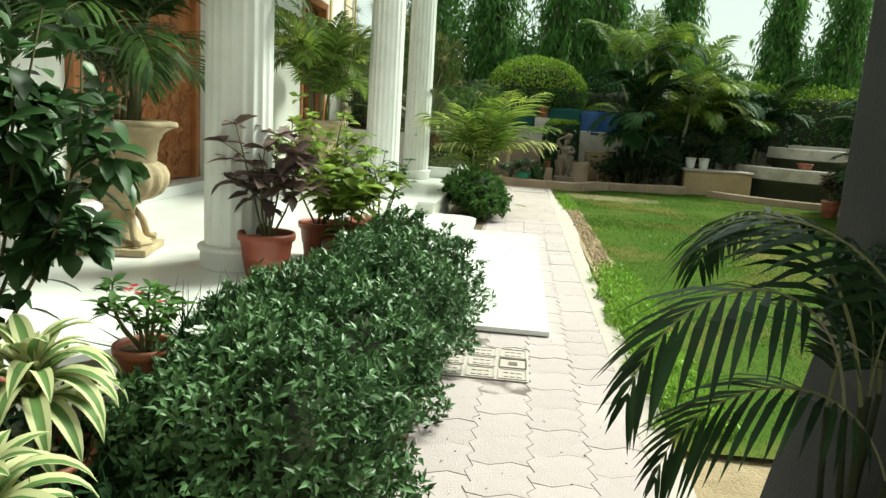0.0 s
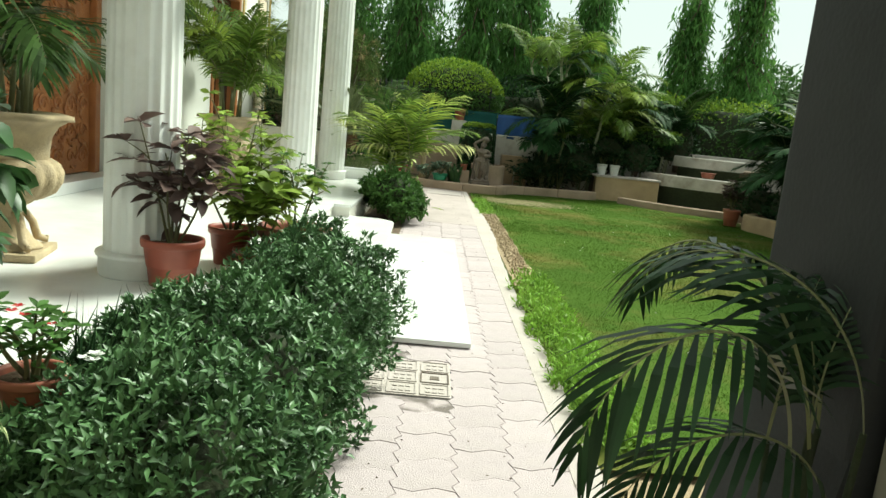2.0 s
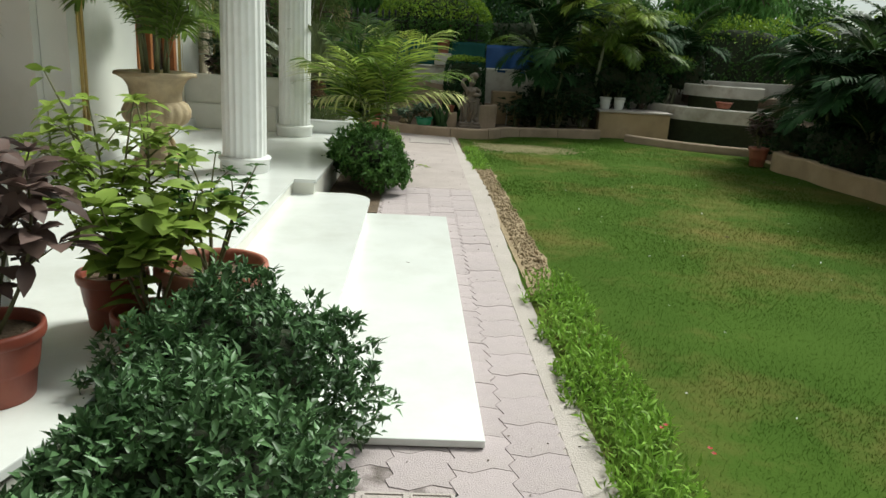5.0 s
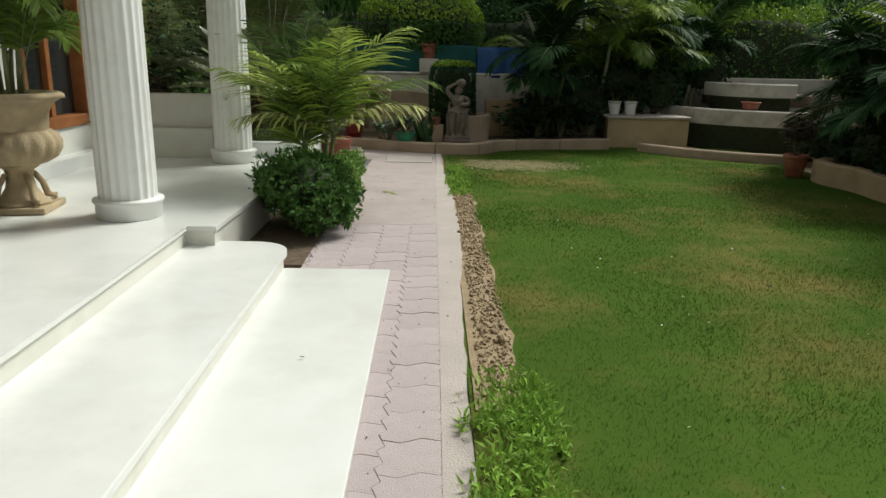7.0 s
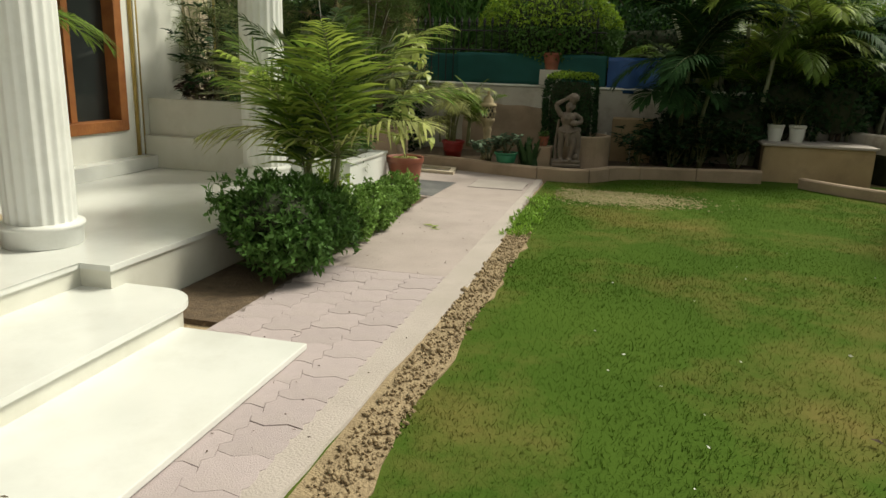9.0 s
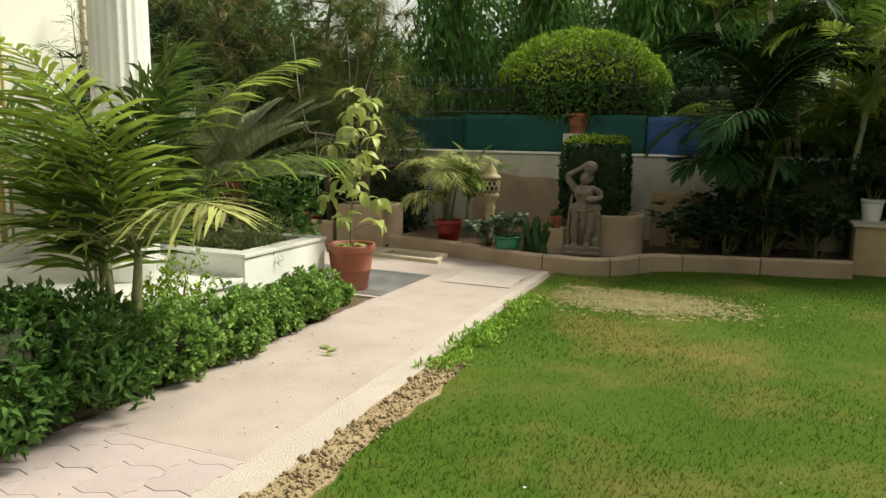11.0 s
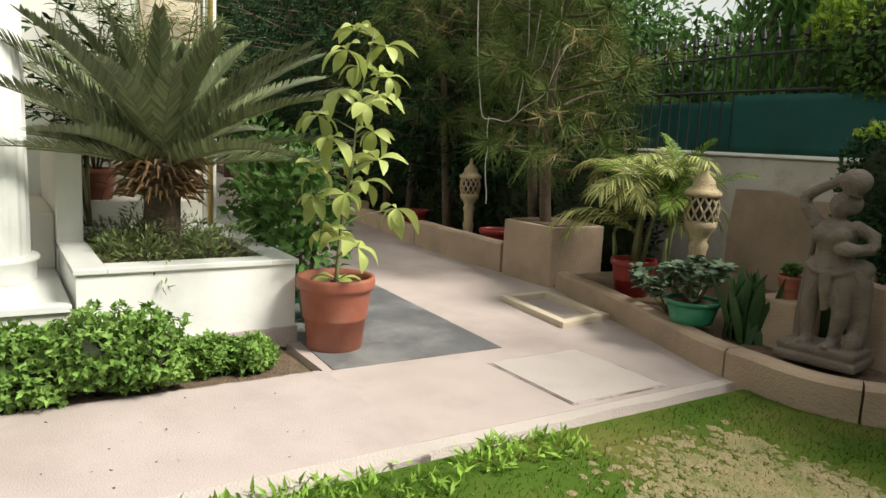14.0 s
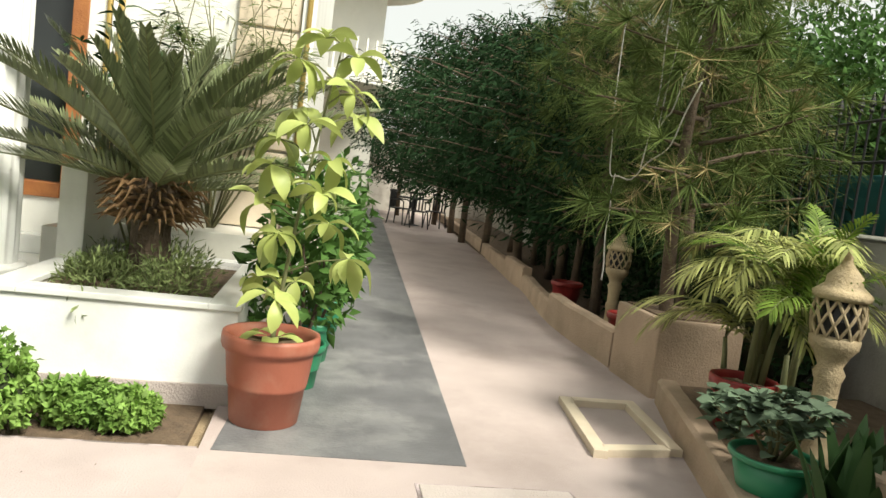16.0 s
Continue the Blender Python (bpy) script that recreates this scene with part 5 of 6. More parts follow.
def stone_figure():
    """A weathered carved garden figure as one plain mesh on its plinth."""
    bm = bmesh.new()
    bm_box(-0.2, -0.14, 0.0, 0.2, 0.14, 0.045, 0.01, bm)
    bm_box(-0.19, -0.13, 0.055, 0.19, 0.13, 0.095, 0.015, bm)
    bm_box(-0.17, -0.11, 0.03, 0.17, 0.11, 0.07, 0.0, bm)
    # legs, one knee bent
    bm_tube([(-0.075, -0.04, 0.09), (-0.08, -0.02, 0.14), (-0.085, -0.025, 0.26), (-0.075, -0.03, 0.36), (-0.06, 0.0, 0.50)], [0.034, 0.03, 0.043, 0.045, 0.068], 12, bm)
    bm_tube([(0.045, -0.05, 0.09), (0.05, -0.02, 0.14), (0.075, -0.04, 0.26), (0.07, -0.05, 0.36), (0.05, 0.0, 0.50)], [0.034, 0.03, 0.043, 0.047, 0.07], 12, bm)
    for x, y in ((-0.08, -0.075), (0.045, -0.085)):
        ellipsoid(bm, (x, y, 0.105), (0.034, 0.055, 0.02))
    # hanging cloth and the stump beside the leg
    bm_tube([(0.13, 0.02, 0.09), (0.15, 0.02, 0.25), (0.13, 0.01, 0.42), (0.1, 0.0, 0.5)], [0.05, 0.045, 0.06, 0.05], 10, bm)
    ellipsoid(bm, (0.135, -0.03, 0.13), (0.045, 0.05, 0.06))
    bm_tube([(-0.14, 0.04, 0.09), (-0.15, 0.04, 0.3), (-0.13, 0.03, 0.55), (-0.12, 0.03, 0.64)], [0.024, 0.022, 0.02, 0.016], 8, bm)
    bm_tube([(0.0, -0.07, 0.48), (0.0, -0.08, 0.38), (0.005, -0.07, 0.28)], [0.04, 0.03, 0.018], 8, bm)
    ellipsoid(bm, (0, 0.0, 0.505), (0.125, 0.09, 0.065))
    bm_tube([(-0.12, -0.03, 0.50), (-0.05, -0.09, 0.475), (0.05, -0.09, 0.475), (0.12, -0.03, 0.50)], 0.016, 7, bm)
    # waist, chest, shoulders
    bm_tube([(0, 0, 0.5), (0.0, 0, 0.57), (-0.005, -0.005, 0.65), (-0.01, 0, 0.71), (-0.01, 0, 0.735)], [0.1, 0.075, 0.1, 0.085, 0.05], 14, bm)
    for x in (-0.055, 0.04):
        ellipsoid(bm, (x, -0.07, 0.665), (0.046, 0.042, 0.042))
    ellipsoid(bm, (-0.1, 0, 0.705), (0.045, 0.045, 0.04))
    ellipsoid(bm, (0.085, 0, 0.70), (0.045, 0.045, 0.04))
    # head tilted under the pot, hair knot
    bm_tube([(-0.01, 0, 0.73), (0.0, -0.01, 0.77)], 0.036, 8, bm)
    ellipsoid(bm, (0.005, -0.015, 0.81), (0.055, 0.06, 0.068))
    ellipsoid(bm, (0.03, 0.03, 0.82), (0.062, 0.055, 0.06))
    ellipsoid(bm, (0.0, -0.075, 0.80), (0.012, 0.014, 0.018))
    ellipsoid(bm, (0.055, 0.0, 0.93), (0.076, 0.074, 0.066))
    bm_tube([(0.04, 0.0, 0.87), (0.05, 0.0, 0.885)], 0.05, 12, bm)
    # raised arm holding the pot, other arm bent to the front with a bundle
    bm_tube([(-0.105, 0, 0.71), (-0.165, -0.01, 0.79), (-0.175, -0.01, 0.845)], [0.038, 0.034, 0.03], 9, bm)
    bm_tube([(-0.175, -0.01, 0.84), (-0.1, -0.02, 0.885), (-0.01, -0.02, 0.935)], [0.031, 0.027, 0.024], 9, bm)
    ellipsoid(bm, (-0.015, -0.02, 0.935), (0.03, 0.02, 0.034))
    bm_tube([(0.095, 0, 0.70), (0.165, 0.01, 0.665), (0.175, -0.01, 0.61)], [0.038, 0.034, 0.03], 9, bm)
    bm_tube([(0.175, -0.01, 0.61), (0.12, -0.07, 0.6), (0.05, -0.095, 0.605)], [0.031, 0.03, 0.026], 9, bm)
    ellipsoid(bm, (0.085, -0.09, 0.60), (0.065, 0.04, 0.036))
    ellipsoid(bm, (0.12, 0.02, 0.50), (0.07, 0.06, 0.05))
    for v in bm.verts:
        v.co += v.co.normalized() * 0.005 * noise.noise(v.co * 26)
    return bm


fig = tagged(part("stone_statue", stone_figure(), M["greystone"], smooth=True), "weathered grey stone garden statue of a water carrier", "statue")
fig.matrix_basis = pose(0.28, 12.02, 0.155, 0, 0, 10)
rm = fig.modifiers.new("one_piece", "REMESH")
rm.mode, rm.voxel_size, rm.use_smooth_shade = "VOXEL", 0.007, True
structure(part("round_planter", bm_lathe([(0.36, -0.02), (0.37, 0.44), (0.36, 0.455), (0.31, 0.455), (0.30, 0.40), (0.05, 0.40)], 36, center=(0.48, 12.62, 0.1)), M["border"]), "round tan planter behind the statue", "planter")
tagged(part("stone_block", bm_box(-0.2, 12.1, 0.12, 0.06, 12.36, 0.40, 0.012), M["border"]), "tan stone block beside the statue", "block")
pot("flowerpot", -0.06, 12.22, 0.401, 0.075, 0.13, M["terracotta"], "tiny terracotta pot on the stone block")
leafy_plant("succulent", -0.06, 12.22, 0.50, "tiny green succulent in a terracotta pot", "succulent", M["shrub"], 26, (0.05, 0.02), 0.1, 0.05, 4, 31, 0.1, 0.1)
top = thing("topiary_hedge", 0.22, 12.98, 0.1, "block clipped hedge with a lime green top", "topiary")
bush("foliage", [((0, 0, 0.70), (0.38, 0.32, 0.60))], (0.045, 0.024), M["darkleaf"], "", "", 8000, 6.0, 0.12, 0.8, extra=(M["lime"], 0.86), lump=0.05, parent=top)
part("stem", bm_tube([(0, 0, 0.0), (0, 0, 0.2), (0, 0, 0.4)], 0.04, 8), M["bark"], top)
structure(part("wall_post", bm_box(-0.37, 13.72, 1.2, -0.03, 14.0, 1.44, 0.01), M["boundary"]), "boundary wall post", "post")
pot("flowerpot", -0.2, 13.86, 1.44, 0.15, 0.26, M["terracotta"], "terracotta flowerpot standing on the boundary wall")
leafy_plant("bougainvillea", -0.2, 13.86, 1.66, "pink flowering plant in the pot on the wall", "flower plant", M["shrub"], 160, (0.06, 0.035), 0.42, 0.22, 6, 32, 0.3, 0.15)
flower_sprig(-0.2, 13.84, 2.03, 9, M["petal_pink"], "pink blossoms above the wall", 0.05)
flower_sprig(-0.1, 13.84, 1.95, 6, M["petal_pink"], "pink blossoms on the potted plant", 0.045)
tagged(part("stone_box", bm_box(0.83, 13.3, 0.10, 1.42, 13.7, 0.76, 0.015), M["ochre"]), "tan plastered box against the boundary wall", "box")
bm = bmesh.new()
outl = [(-1.58, 0.1), (0.05, 0.1), (0.06, 0.62), (-0.02, 0.80), (-0.3, 0.83), (-0.6, 0.87), (-0.9, 0.86), (-1.2, 0.91), (-1.55, 0.90), (-1.59, 0.5)]
lo = [bm.verts.new((x, 13.70, z)) for x, z in outl]
hi = [bm.verts.new((x, 13.777, z)) for x, z in outl]
bm.faces.new(lo)
for k in range(len(outl)):
    bm.faces.new((lo[k], hi[k], hi[(k + 1) % len(outl)], lo[(k + 1) % len(outl)]))
bmesh.ops.recalc_face_normals(bm, faces=bm.faces)
structure(part("rough_render", bm, M["border"]), "rough brown cement render on the wall's foot", "wall")


def hung_sheet(name, x0, x1, y, z0, z1, material, label, category, fold=0.012, freq=9.0):
    n, m = 60, 8
    v = np.array([(x0 + (x1 - x0) * i / n, y + fold * math.sin(freq * i / n * (x1 - x0)) * (1 - 0.5 * j / m) + 0.006 * noise.noise(Vector((i * 0.4, j * 0.5, 0))), z0 + (z1 - z0) * j / m + 0.01 * noise.noise(Vector((i * 0.2, 9, j * 0.1)))) for j in range(m + 1) for i in range(n + 1)])
    f = np.array([(j * (n + 1) + i, j * (n + 1) + i + 1, (j + 1) * (n + 1) + i + 1, (j + 1) * (n + 1) + i) for j in range(m) for i in range(n)])
    ob = arrays(name, v, f, material, smooth=True)
    mod = ob.modifiers.new("thick", "SOLIDIFY")
    mod.thickness = 0.004
    return tagged(ob, label, category)


hung_sheet("shade_net", -1.75, 0.66, 13.82, 1.2, 1.68, M["mesh_green"], "dark green shade net tied along the wall top", "shade net")
hung_sheet("tarpaulin", 0.68, 2.2, 13.80, 1.12, 1.66, M["tarp"], "blue tarpaulin hung along the wall", "tarpaulin", 0.03, 14)
hung_sheet("shade_net", -5.6, -1.8, 14.3, 1.15, 1.66, M["mesh_green"], "dark green shade net along the passage wall", "shade net")
rail = thing("iron_railing", 0, 0, 0, "black iron railing with spear finials on the wall", "railing")
for z in (1.72, 2.02):
    part("rail", bm_tube([(-5.6, 14.33, z), (-3.6, 14.12, z), (-1.6, 13.9, z), (0.6, 13.9, z)], 0.012, 6), M["iron"], rail)
bm = bm_tube([(0, 0, 1.18), (0, 0, 1.7), (0, 0, 2.10)], 0.009, 6)
bm_lathe([(0.009, 2.08), (0.02, 2.10), (0.012, 2.125), (0.026, 2.145), (0.018, 2.18), (0.002, 2.235)], 8, bm=bm)
bar = bpy.data.meshes.new("bar")
bm.to_mesh(bar)
bm.free()
bar.materials.append(M["iron"])
for k in range(48):
    x = -5.55 + 0.128 * k
    y = 14.33 - 0.105 * (x + 5.6) if x < -1.6 else 13.9
    put_mesh("bar", bar, rail, pose(x, max(y, 13.9), 0))

# planted edge of the bed
pot("flowerpot", -1.42, 12.42, 0.12, 0.17, 0.27, M["redpot"], "red glazed pot in the garden bed")
palm_plant("areca_palm", -1.52, 12.46, 0.35, "yellow green areca palm in a red pot", areca_yellow, 30, 14, stems=8, stem_h=(0.12, 0.62), spread=0.13, scale=(0.8, 1.1), group="bed palms")
palm_plant("areca_palm", -1.25, 12.55, 0.3, "green areca fronds rising behind the lantern", areca, 8, 15, stems=3, stem_h=(0.2, 0.5), spread=0.08, scale=(0.6, 0.75), group="bed palms")
pot("planter_bowl", -0.55, 12.02, 0.165, 0.17, 0.14, M["greenpot"], "shallow green plastic bowl on the border", rings=False)
leafy_plant("kalanchoe", -0.55, 12.02, 0.28, "grey green succulent filling the bowl", "succulent", M["succulent"], 120, (0.065, 0.056), 0.26, 0.2, 8, 33, 0.2, 0.1)
leafy_plant("kalanchoe", -0.82, 12.15, 0.15, "grey green succulent spilling over the border", "succulent", M["succulent"], 110, (0.065, 0.056), 0.30, 0.22, 8, 34, 0.2, 0.1)
sword = [strap_mesh("sword_leaf", L, 0.062, 84, d, (M["sword"], M["sword"])) for L, d in ((0.36, 12), (0.44, 20), (0.3, 34))]
for x, y, n in ((-0.25, 12.14, 38), (-0.02, 12.5, 18)):
    sp = thing("snake_plant", x, y, 0.11, "upright green snake plant in the garden bed", "snake plant", "snake plants")
    g = random.Random(n)
    for k in range(n):
        a = k * 137.5
        rr = 0.15 * math.sqrt(k / n)
        put_mesh("leaf", sword[k % 3], sp, Matrix.Translation((rr * math.cos(a), rr * math.sin(a), 0)) @ pose(0, 0, 0, g.uniform(-12, 12), g.uniform(-5, 12), a))
for x, y, h in ((1.25, 12.75, 0.35), (1.7, 12.85, 0.5), (2.1, 12.9, 0.6), (2.6, 13.0, 0.5), (1.5, 13.1, 0.45)):
    leafy_plant("bed_shrub", x, y, 0.11, "dark leafy shrub in the back bed", "shrub", M["darkleaf"], 160, (0.11, 0.05), h + 0.2, 0.3, 7, int(x * 10), 0.4, 0.1, "bed shrubs")

# thin white water pipes in front of the tan box
for x, h in ((0.75, 0.42), (1.12, 0.40)):
    wp = thing("water_pipe", x, 13.22, 0.11, "thin white plastic water pipe standing in the bed", "pipe", "water pipes")
    part("riser", bm_tube([(0, 0, 0), (0.004, 0, h * 0.5), (0, 0.003, h)], 0.011, 8), M["whitepot"], wp, smooth=True)
    part("cap", bm_lathe([(0.015, h - 0.012), (0.016, h), (0.016, h + 0.018), (0.008, h + 0.024)], 10), M["whitepot"], wp, smooth=True)

# tray kerb on the paving
def frame_kerb(corners, t, z0, z1, name, label, category):
    k = thing(name, 0, 0, 0, label, category)
    for i in range(4):
        a, b = Vector((*corners[i], 0)), Vector((*corners[(i + 1) % 4], 0))
        d = (b - a).normalized()
        nrm = Vector((-d.y, d.x, 0))
        a, b = a + d * (t if i % 2 else 0), b - d * (t if i % 2 else 0)
        q = [a, b, b + nrm * t, a + nrm * t]
        part("kerb_bar", bm_prism([(v.x, v.y) for v in q], z0, z1, 0.006), M["tray"], k)
    return k


frame_kerb([(-2.05, 11.68), (-1.2, 11.57), (-1.27, 12.06), (-2.06, 12.15)], 0.07, -0.01, 0.04, "tray_kerb", "cream stone kerb frame set on the paving", "kerb")
# ---- lawn corner ----
for x in (3.15, 3.44):
    pot("white_pot", x, 13.45, 0.535, 0.12, 0.24, M["whitepot"], "white plastic plant pot on the ochre wall", "white pots", rings=False)
    leafy_plant("pot_plant", x, 13.45, 0.74, "dark leafy plant in a white pot", "shrub", M["darkleaf"], 60, (0.1, 0.045), 0.35, 0.16, 5, int(x * 7), 0.4, 0.1, "white pot plants")
pot("flowerpot", 4.85, 10.05, 0.0, 0.16, 0.3, M["terracotta"], "dark red pot at the corner of the lawn")
leafy_plant("pot_plant", 4.85, 10.05, 0.25, "reddish leafy plant at the lawn corner", "shrub", M["copper"], 150, (0.1, 0.05), 0.6, 0.22, 6, 41, 0.3, 0.1)
pot("flowerpot", 5.55, 13.3, 0.69, 0.17, 0.12, M["terracotta"], "shallow terracotta dish on the white tier", rings=False)

# Shrubs added to darken the gap behind the palms, in place of shade.
for bx, by, bz, br in ((1.9, 13.45, 0.5, 0.5), (2.6, 13.6, 0.7, 0.55), (3.3, 13.72, 1.0, 0.5), (4.0, 13.75, 1.0, 0.45), (5.2, 14.9, 1.4, 0.6)):
    bush("understory_shrub", [((bx, by, bz), (br, 0.22, br * 0.95))], (0.10, 0.05), M["darkleaf"], "dark shrub added as shade under the tall palms", "shrub", 700, 2.2, 0.4, group="understory shrubs", lump=0.4)
palm_plant("palm_clump", 2.7, 14.1, 0.1, "tall clump of green areca palms at the wall", clump, 46, 51, "palm", 12, (0.7, 2.75), 0.035, 0.5, 17, (0.9, 1.15), "tall palms", cane=M["pale_stem"])
palm_plant("palm_clump", 1.75, 13.5, 0.1, "areca palm clump beside the statue bed, leaves darkened for shade", clump_shaded, 34, 52, "palm", 8, (0.4, 1.7), 0.03, 0.35, 10, (0.8, 1.1), "tall palms")
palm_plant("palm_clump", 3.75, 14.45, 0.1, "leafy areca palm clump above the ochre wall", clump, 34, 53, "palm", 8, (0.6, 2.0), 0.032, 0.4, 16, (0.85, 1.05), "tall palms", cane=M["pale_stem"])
palm_plant("palm_clump", 4.75, 15.0, 0.1, "areca palm clump beside the corner tiers, leaves darkened for shade", clump_shaded, 26, 54, "palm", 7, (0.9, 2.0), 0.03, 0.35, 12, (0.8, 1.0), "tall palms", cane=M["pale_stem"])
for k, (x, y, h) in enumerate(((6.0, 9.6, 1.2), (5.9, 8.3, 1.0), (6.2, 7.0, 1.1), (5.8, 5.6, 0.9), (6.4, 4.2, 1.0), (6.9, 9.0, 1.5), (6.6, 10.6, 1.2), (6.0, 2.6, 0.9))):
    palm_plant("side_palm", x, y, 0.18, "arching palm clump along the lawn's side border, leaves darkened for shade", clump_shaded, 34, 60 + k, "palm", 7, (0.3, h + 0.15), 0.028, 0.4, 12, (0.9, 1.22), "side palms")
for k in range(9):
    bush("side_shrub", [((5.45 + 0.1 * (k % 2), 10.3 - 0.9 * k, 0.42), (0.32, 0.45, 0.34))], (0.09, 0.04), M["darkleaf"], "dark leafy shrub above the ochre side border", "shrub", 800, 2.2, 0.5, group="side shrubs")

# ---- trees and far greenery ----
def crown_tree(name, x, y, h, trunk_r, blobs, leaf, material, count, label, droop=0.2, depth=0.5, extra=None, power=2.2, core=True, lump=0.3):
    t = thing(name, x, y, -0.04, label, "tree")
    bm = bmesh.new()
    limb(bm, (0, 0, 0), (0.1, 0.05, h), trunk_r, trunk_r * 0.5, 0.04, 10, 8, int(abs(x * 13 + y)))
    for k, (c, r) in enumerate(blobs):
        limb(bm, (0.05, 0.02, h * 0.7), (c[0], c[1], c[2]), trunk_r * 0.45, trunk_r * 0.12, 0.12, 7, 6, k)
    part("trunk", bm, M["bark"], t, smooth=True)
    bush("crown", blobs, leaf, material, "", "", count, power, depth, 0.7, droop, core, parent=t, extra=extra, low=-1.0, lump=lump)
    return t


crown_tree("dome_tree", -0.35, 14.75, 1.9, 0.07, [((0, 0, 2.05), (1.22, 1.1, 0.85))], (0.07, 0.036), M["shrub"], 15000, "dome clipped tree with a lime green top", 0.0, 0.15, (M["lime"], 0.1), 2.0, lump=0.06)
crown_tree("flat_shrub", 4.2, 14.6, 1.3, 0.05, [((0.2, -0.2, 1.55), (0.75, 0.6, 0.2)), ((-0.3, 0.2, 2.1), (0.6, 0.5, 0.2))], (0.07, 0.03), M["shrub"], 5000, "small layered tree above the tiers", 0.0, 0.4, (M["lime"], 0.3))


def mast_tree(x, y, h, r, seed, label):
    """A weeping mast tree: a straight trunk hidden by curtains of long hanging leaves."""
    gen = np.random.default_rng(seed)
    t = thing("mast_tree", x, y, -0.04, label, "tree", "mast trees")
    bm = bmesh.new()
    limb(bm, (0, 0, 0), (0.05, 0.03, h), 0.14, 0.03, 0.01, 9, 10, seed)
    n = 46
    lines = []
    for k in range(n):
        z = h * (0.28 + 0.7 * (k / n))
        a = k * 2.39996
        rr = r * (1.0 - 0.55 * (k / n) ** 2) * gen.uniform(0.6, 1.1)
        e = Vector((rr * math.cos(a), rr * math.sin(a), z - 0.9 * gen.uniform(0.7, 1.4)))
        lines.append(limb(bm, (0, 0, z), e, 0.03, 0.008, 0.12, 5, 5, seed + k))
    part("trunk", bm, M["bark"], t, smooth=True)
    pos = []
    for pts in lines:
        for q in range(150):
            f = gen.uniform(0.15, 1.0) * (len(pts) - 1)
            i = min(int(f), len(pts) - 2)
            c = pts[i].lerp(pts[i + 1], f - i)
            pos.append((c.x + gen.normal() * 0.14, c.y + gen.normal() * 0.14, c.z - gen.random() * 0.75))
    pos = np.array(pos)
    way = np.array([0, 0, -1.0]) + gen.normal(size=pos.shape) * 0.38
    v, f = leaf_arrays(pos, way, 0.26, 0.055, 0.2, 0.1, face=gen.normal(size=pos.shape))
    arrays("crown", v, f, M["tree"], t)
    return t


for k, (x, y, h, r) in enumerate(((-1.6, 17.6, 7.5, 1.1), (0.2, 17.2, 7.0, 1.0), (1.4, 18.0, 7.8, 1.1), (3.6, 18.6, 7.2, 1.0), (6.2, 17.8, 6.4, 0.8), (8.0, 18.2, 7.4, 1.0), (-3.4, 17.4, 7.2, 1.1))):
    mast_tree(x, y, h, r, 70 + k, "weeping mast tree with hanging dark green leaves behind the wall")
for k, (x, y, r, z) in enumerate(((-2.4, 20.5, 2.2, 3.2), (1.5, 21.5, 2.4, 3.4), (4.6, 21.5, 2.0, 2.6), (-6.5, 20.5, 2.0, 2.4), (9.8, 21.0, 2.2, 2.8), (-10.5, 19.5, 2.5, 3.8), (-15, 20, 2.6, 4.0))):
    crown_tree("broad_tree", x, y, z * 0.9, 0.16, [((0, 0, z), (r, r, z * 0.55)), ((r * 0.7, -0.3, z * 0.8), (r * 0.6, r * 0.6, r * 0.5)), ((-r * 0.7, 0.2, z * 0.75), (r * 0.6, r * 0.6, r * 0.5))], (0.22, 0.10), M["fartree"], 9500, "broad leafy tree beyond the boundary wall", 0.3, 0.7, core=False)
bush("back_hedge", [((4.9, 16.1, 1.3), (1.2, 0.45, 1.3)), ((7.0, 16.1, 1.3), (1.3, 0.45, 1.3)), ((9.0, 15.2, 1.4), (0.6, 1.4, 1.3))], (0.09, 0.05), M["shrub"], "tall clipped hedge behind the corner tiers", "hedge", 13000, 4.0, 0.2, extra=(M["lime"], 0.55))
bush("wall_hedge", [((1.6, 15.9, 1.0), (1.8, 0.5, 1.5))], (0.1, 0.05), M["darkleaf"], "dark greenery beyond the boundary wall", "hedge", 6000, 3.0, 0.35)
bush("side_hedge", [((8.6, 11.0, 1.3), (0.6, 2.4, 1.35)), ((8.6, 6.0, 1.3), (0.6, 2.8, 1.3)), ((8.6, 0.5, 1.3), (0.6, 2.8, 1.3))], (0.1, 0.05), M["shrub"], "tall side hedge behind the palms", "hedge", 9000, 4.0, 0.25)

# ---- pines along the passage ----
def tuft_block(centers, ways, n, length, gen):
    """Bursts of thin needles round branch ends."""
    c = np.repeat(centers, n, 0)
    w = np.repeat(ways, n, 0) * 0.55 + gen.normal(size=(len(c), 3)) * 0.62
    w = unit(w)
    L = length * gen.uniform(0.6, 1.15, len(c))[:, None]
    side = unit(np.cross(w, gen.normal(size=w.shape))) * 0.0034
    tip = c + w * L - np.array([0, 0, 1.0]) * L * 0.22
    v = np.stack([c - side, c + side, tip], 1).reshape(-1, 3)
    return v, np.arange(len(v)).reshape(-1, 3)


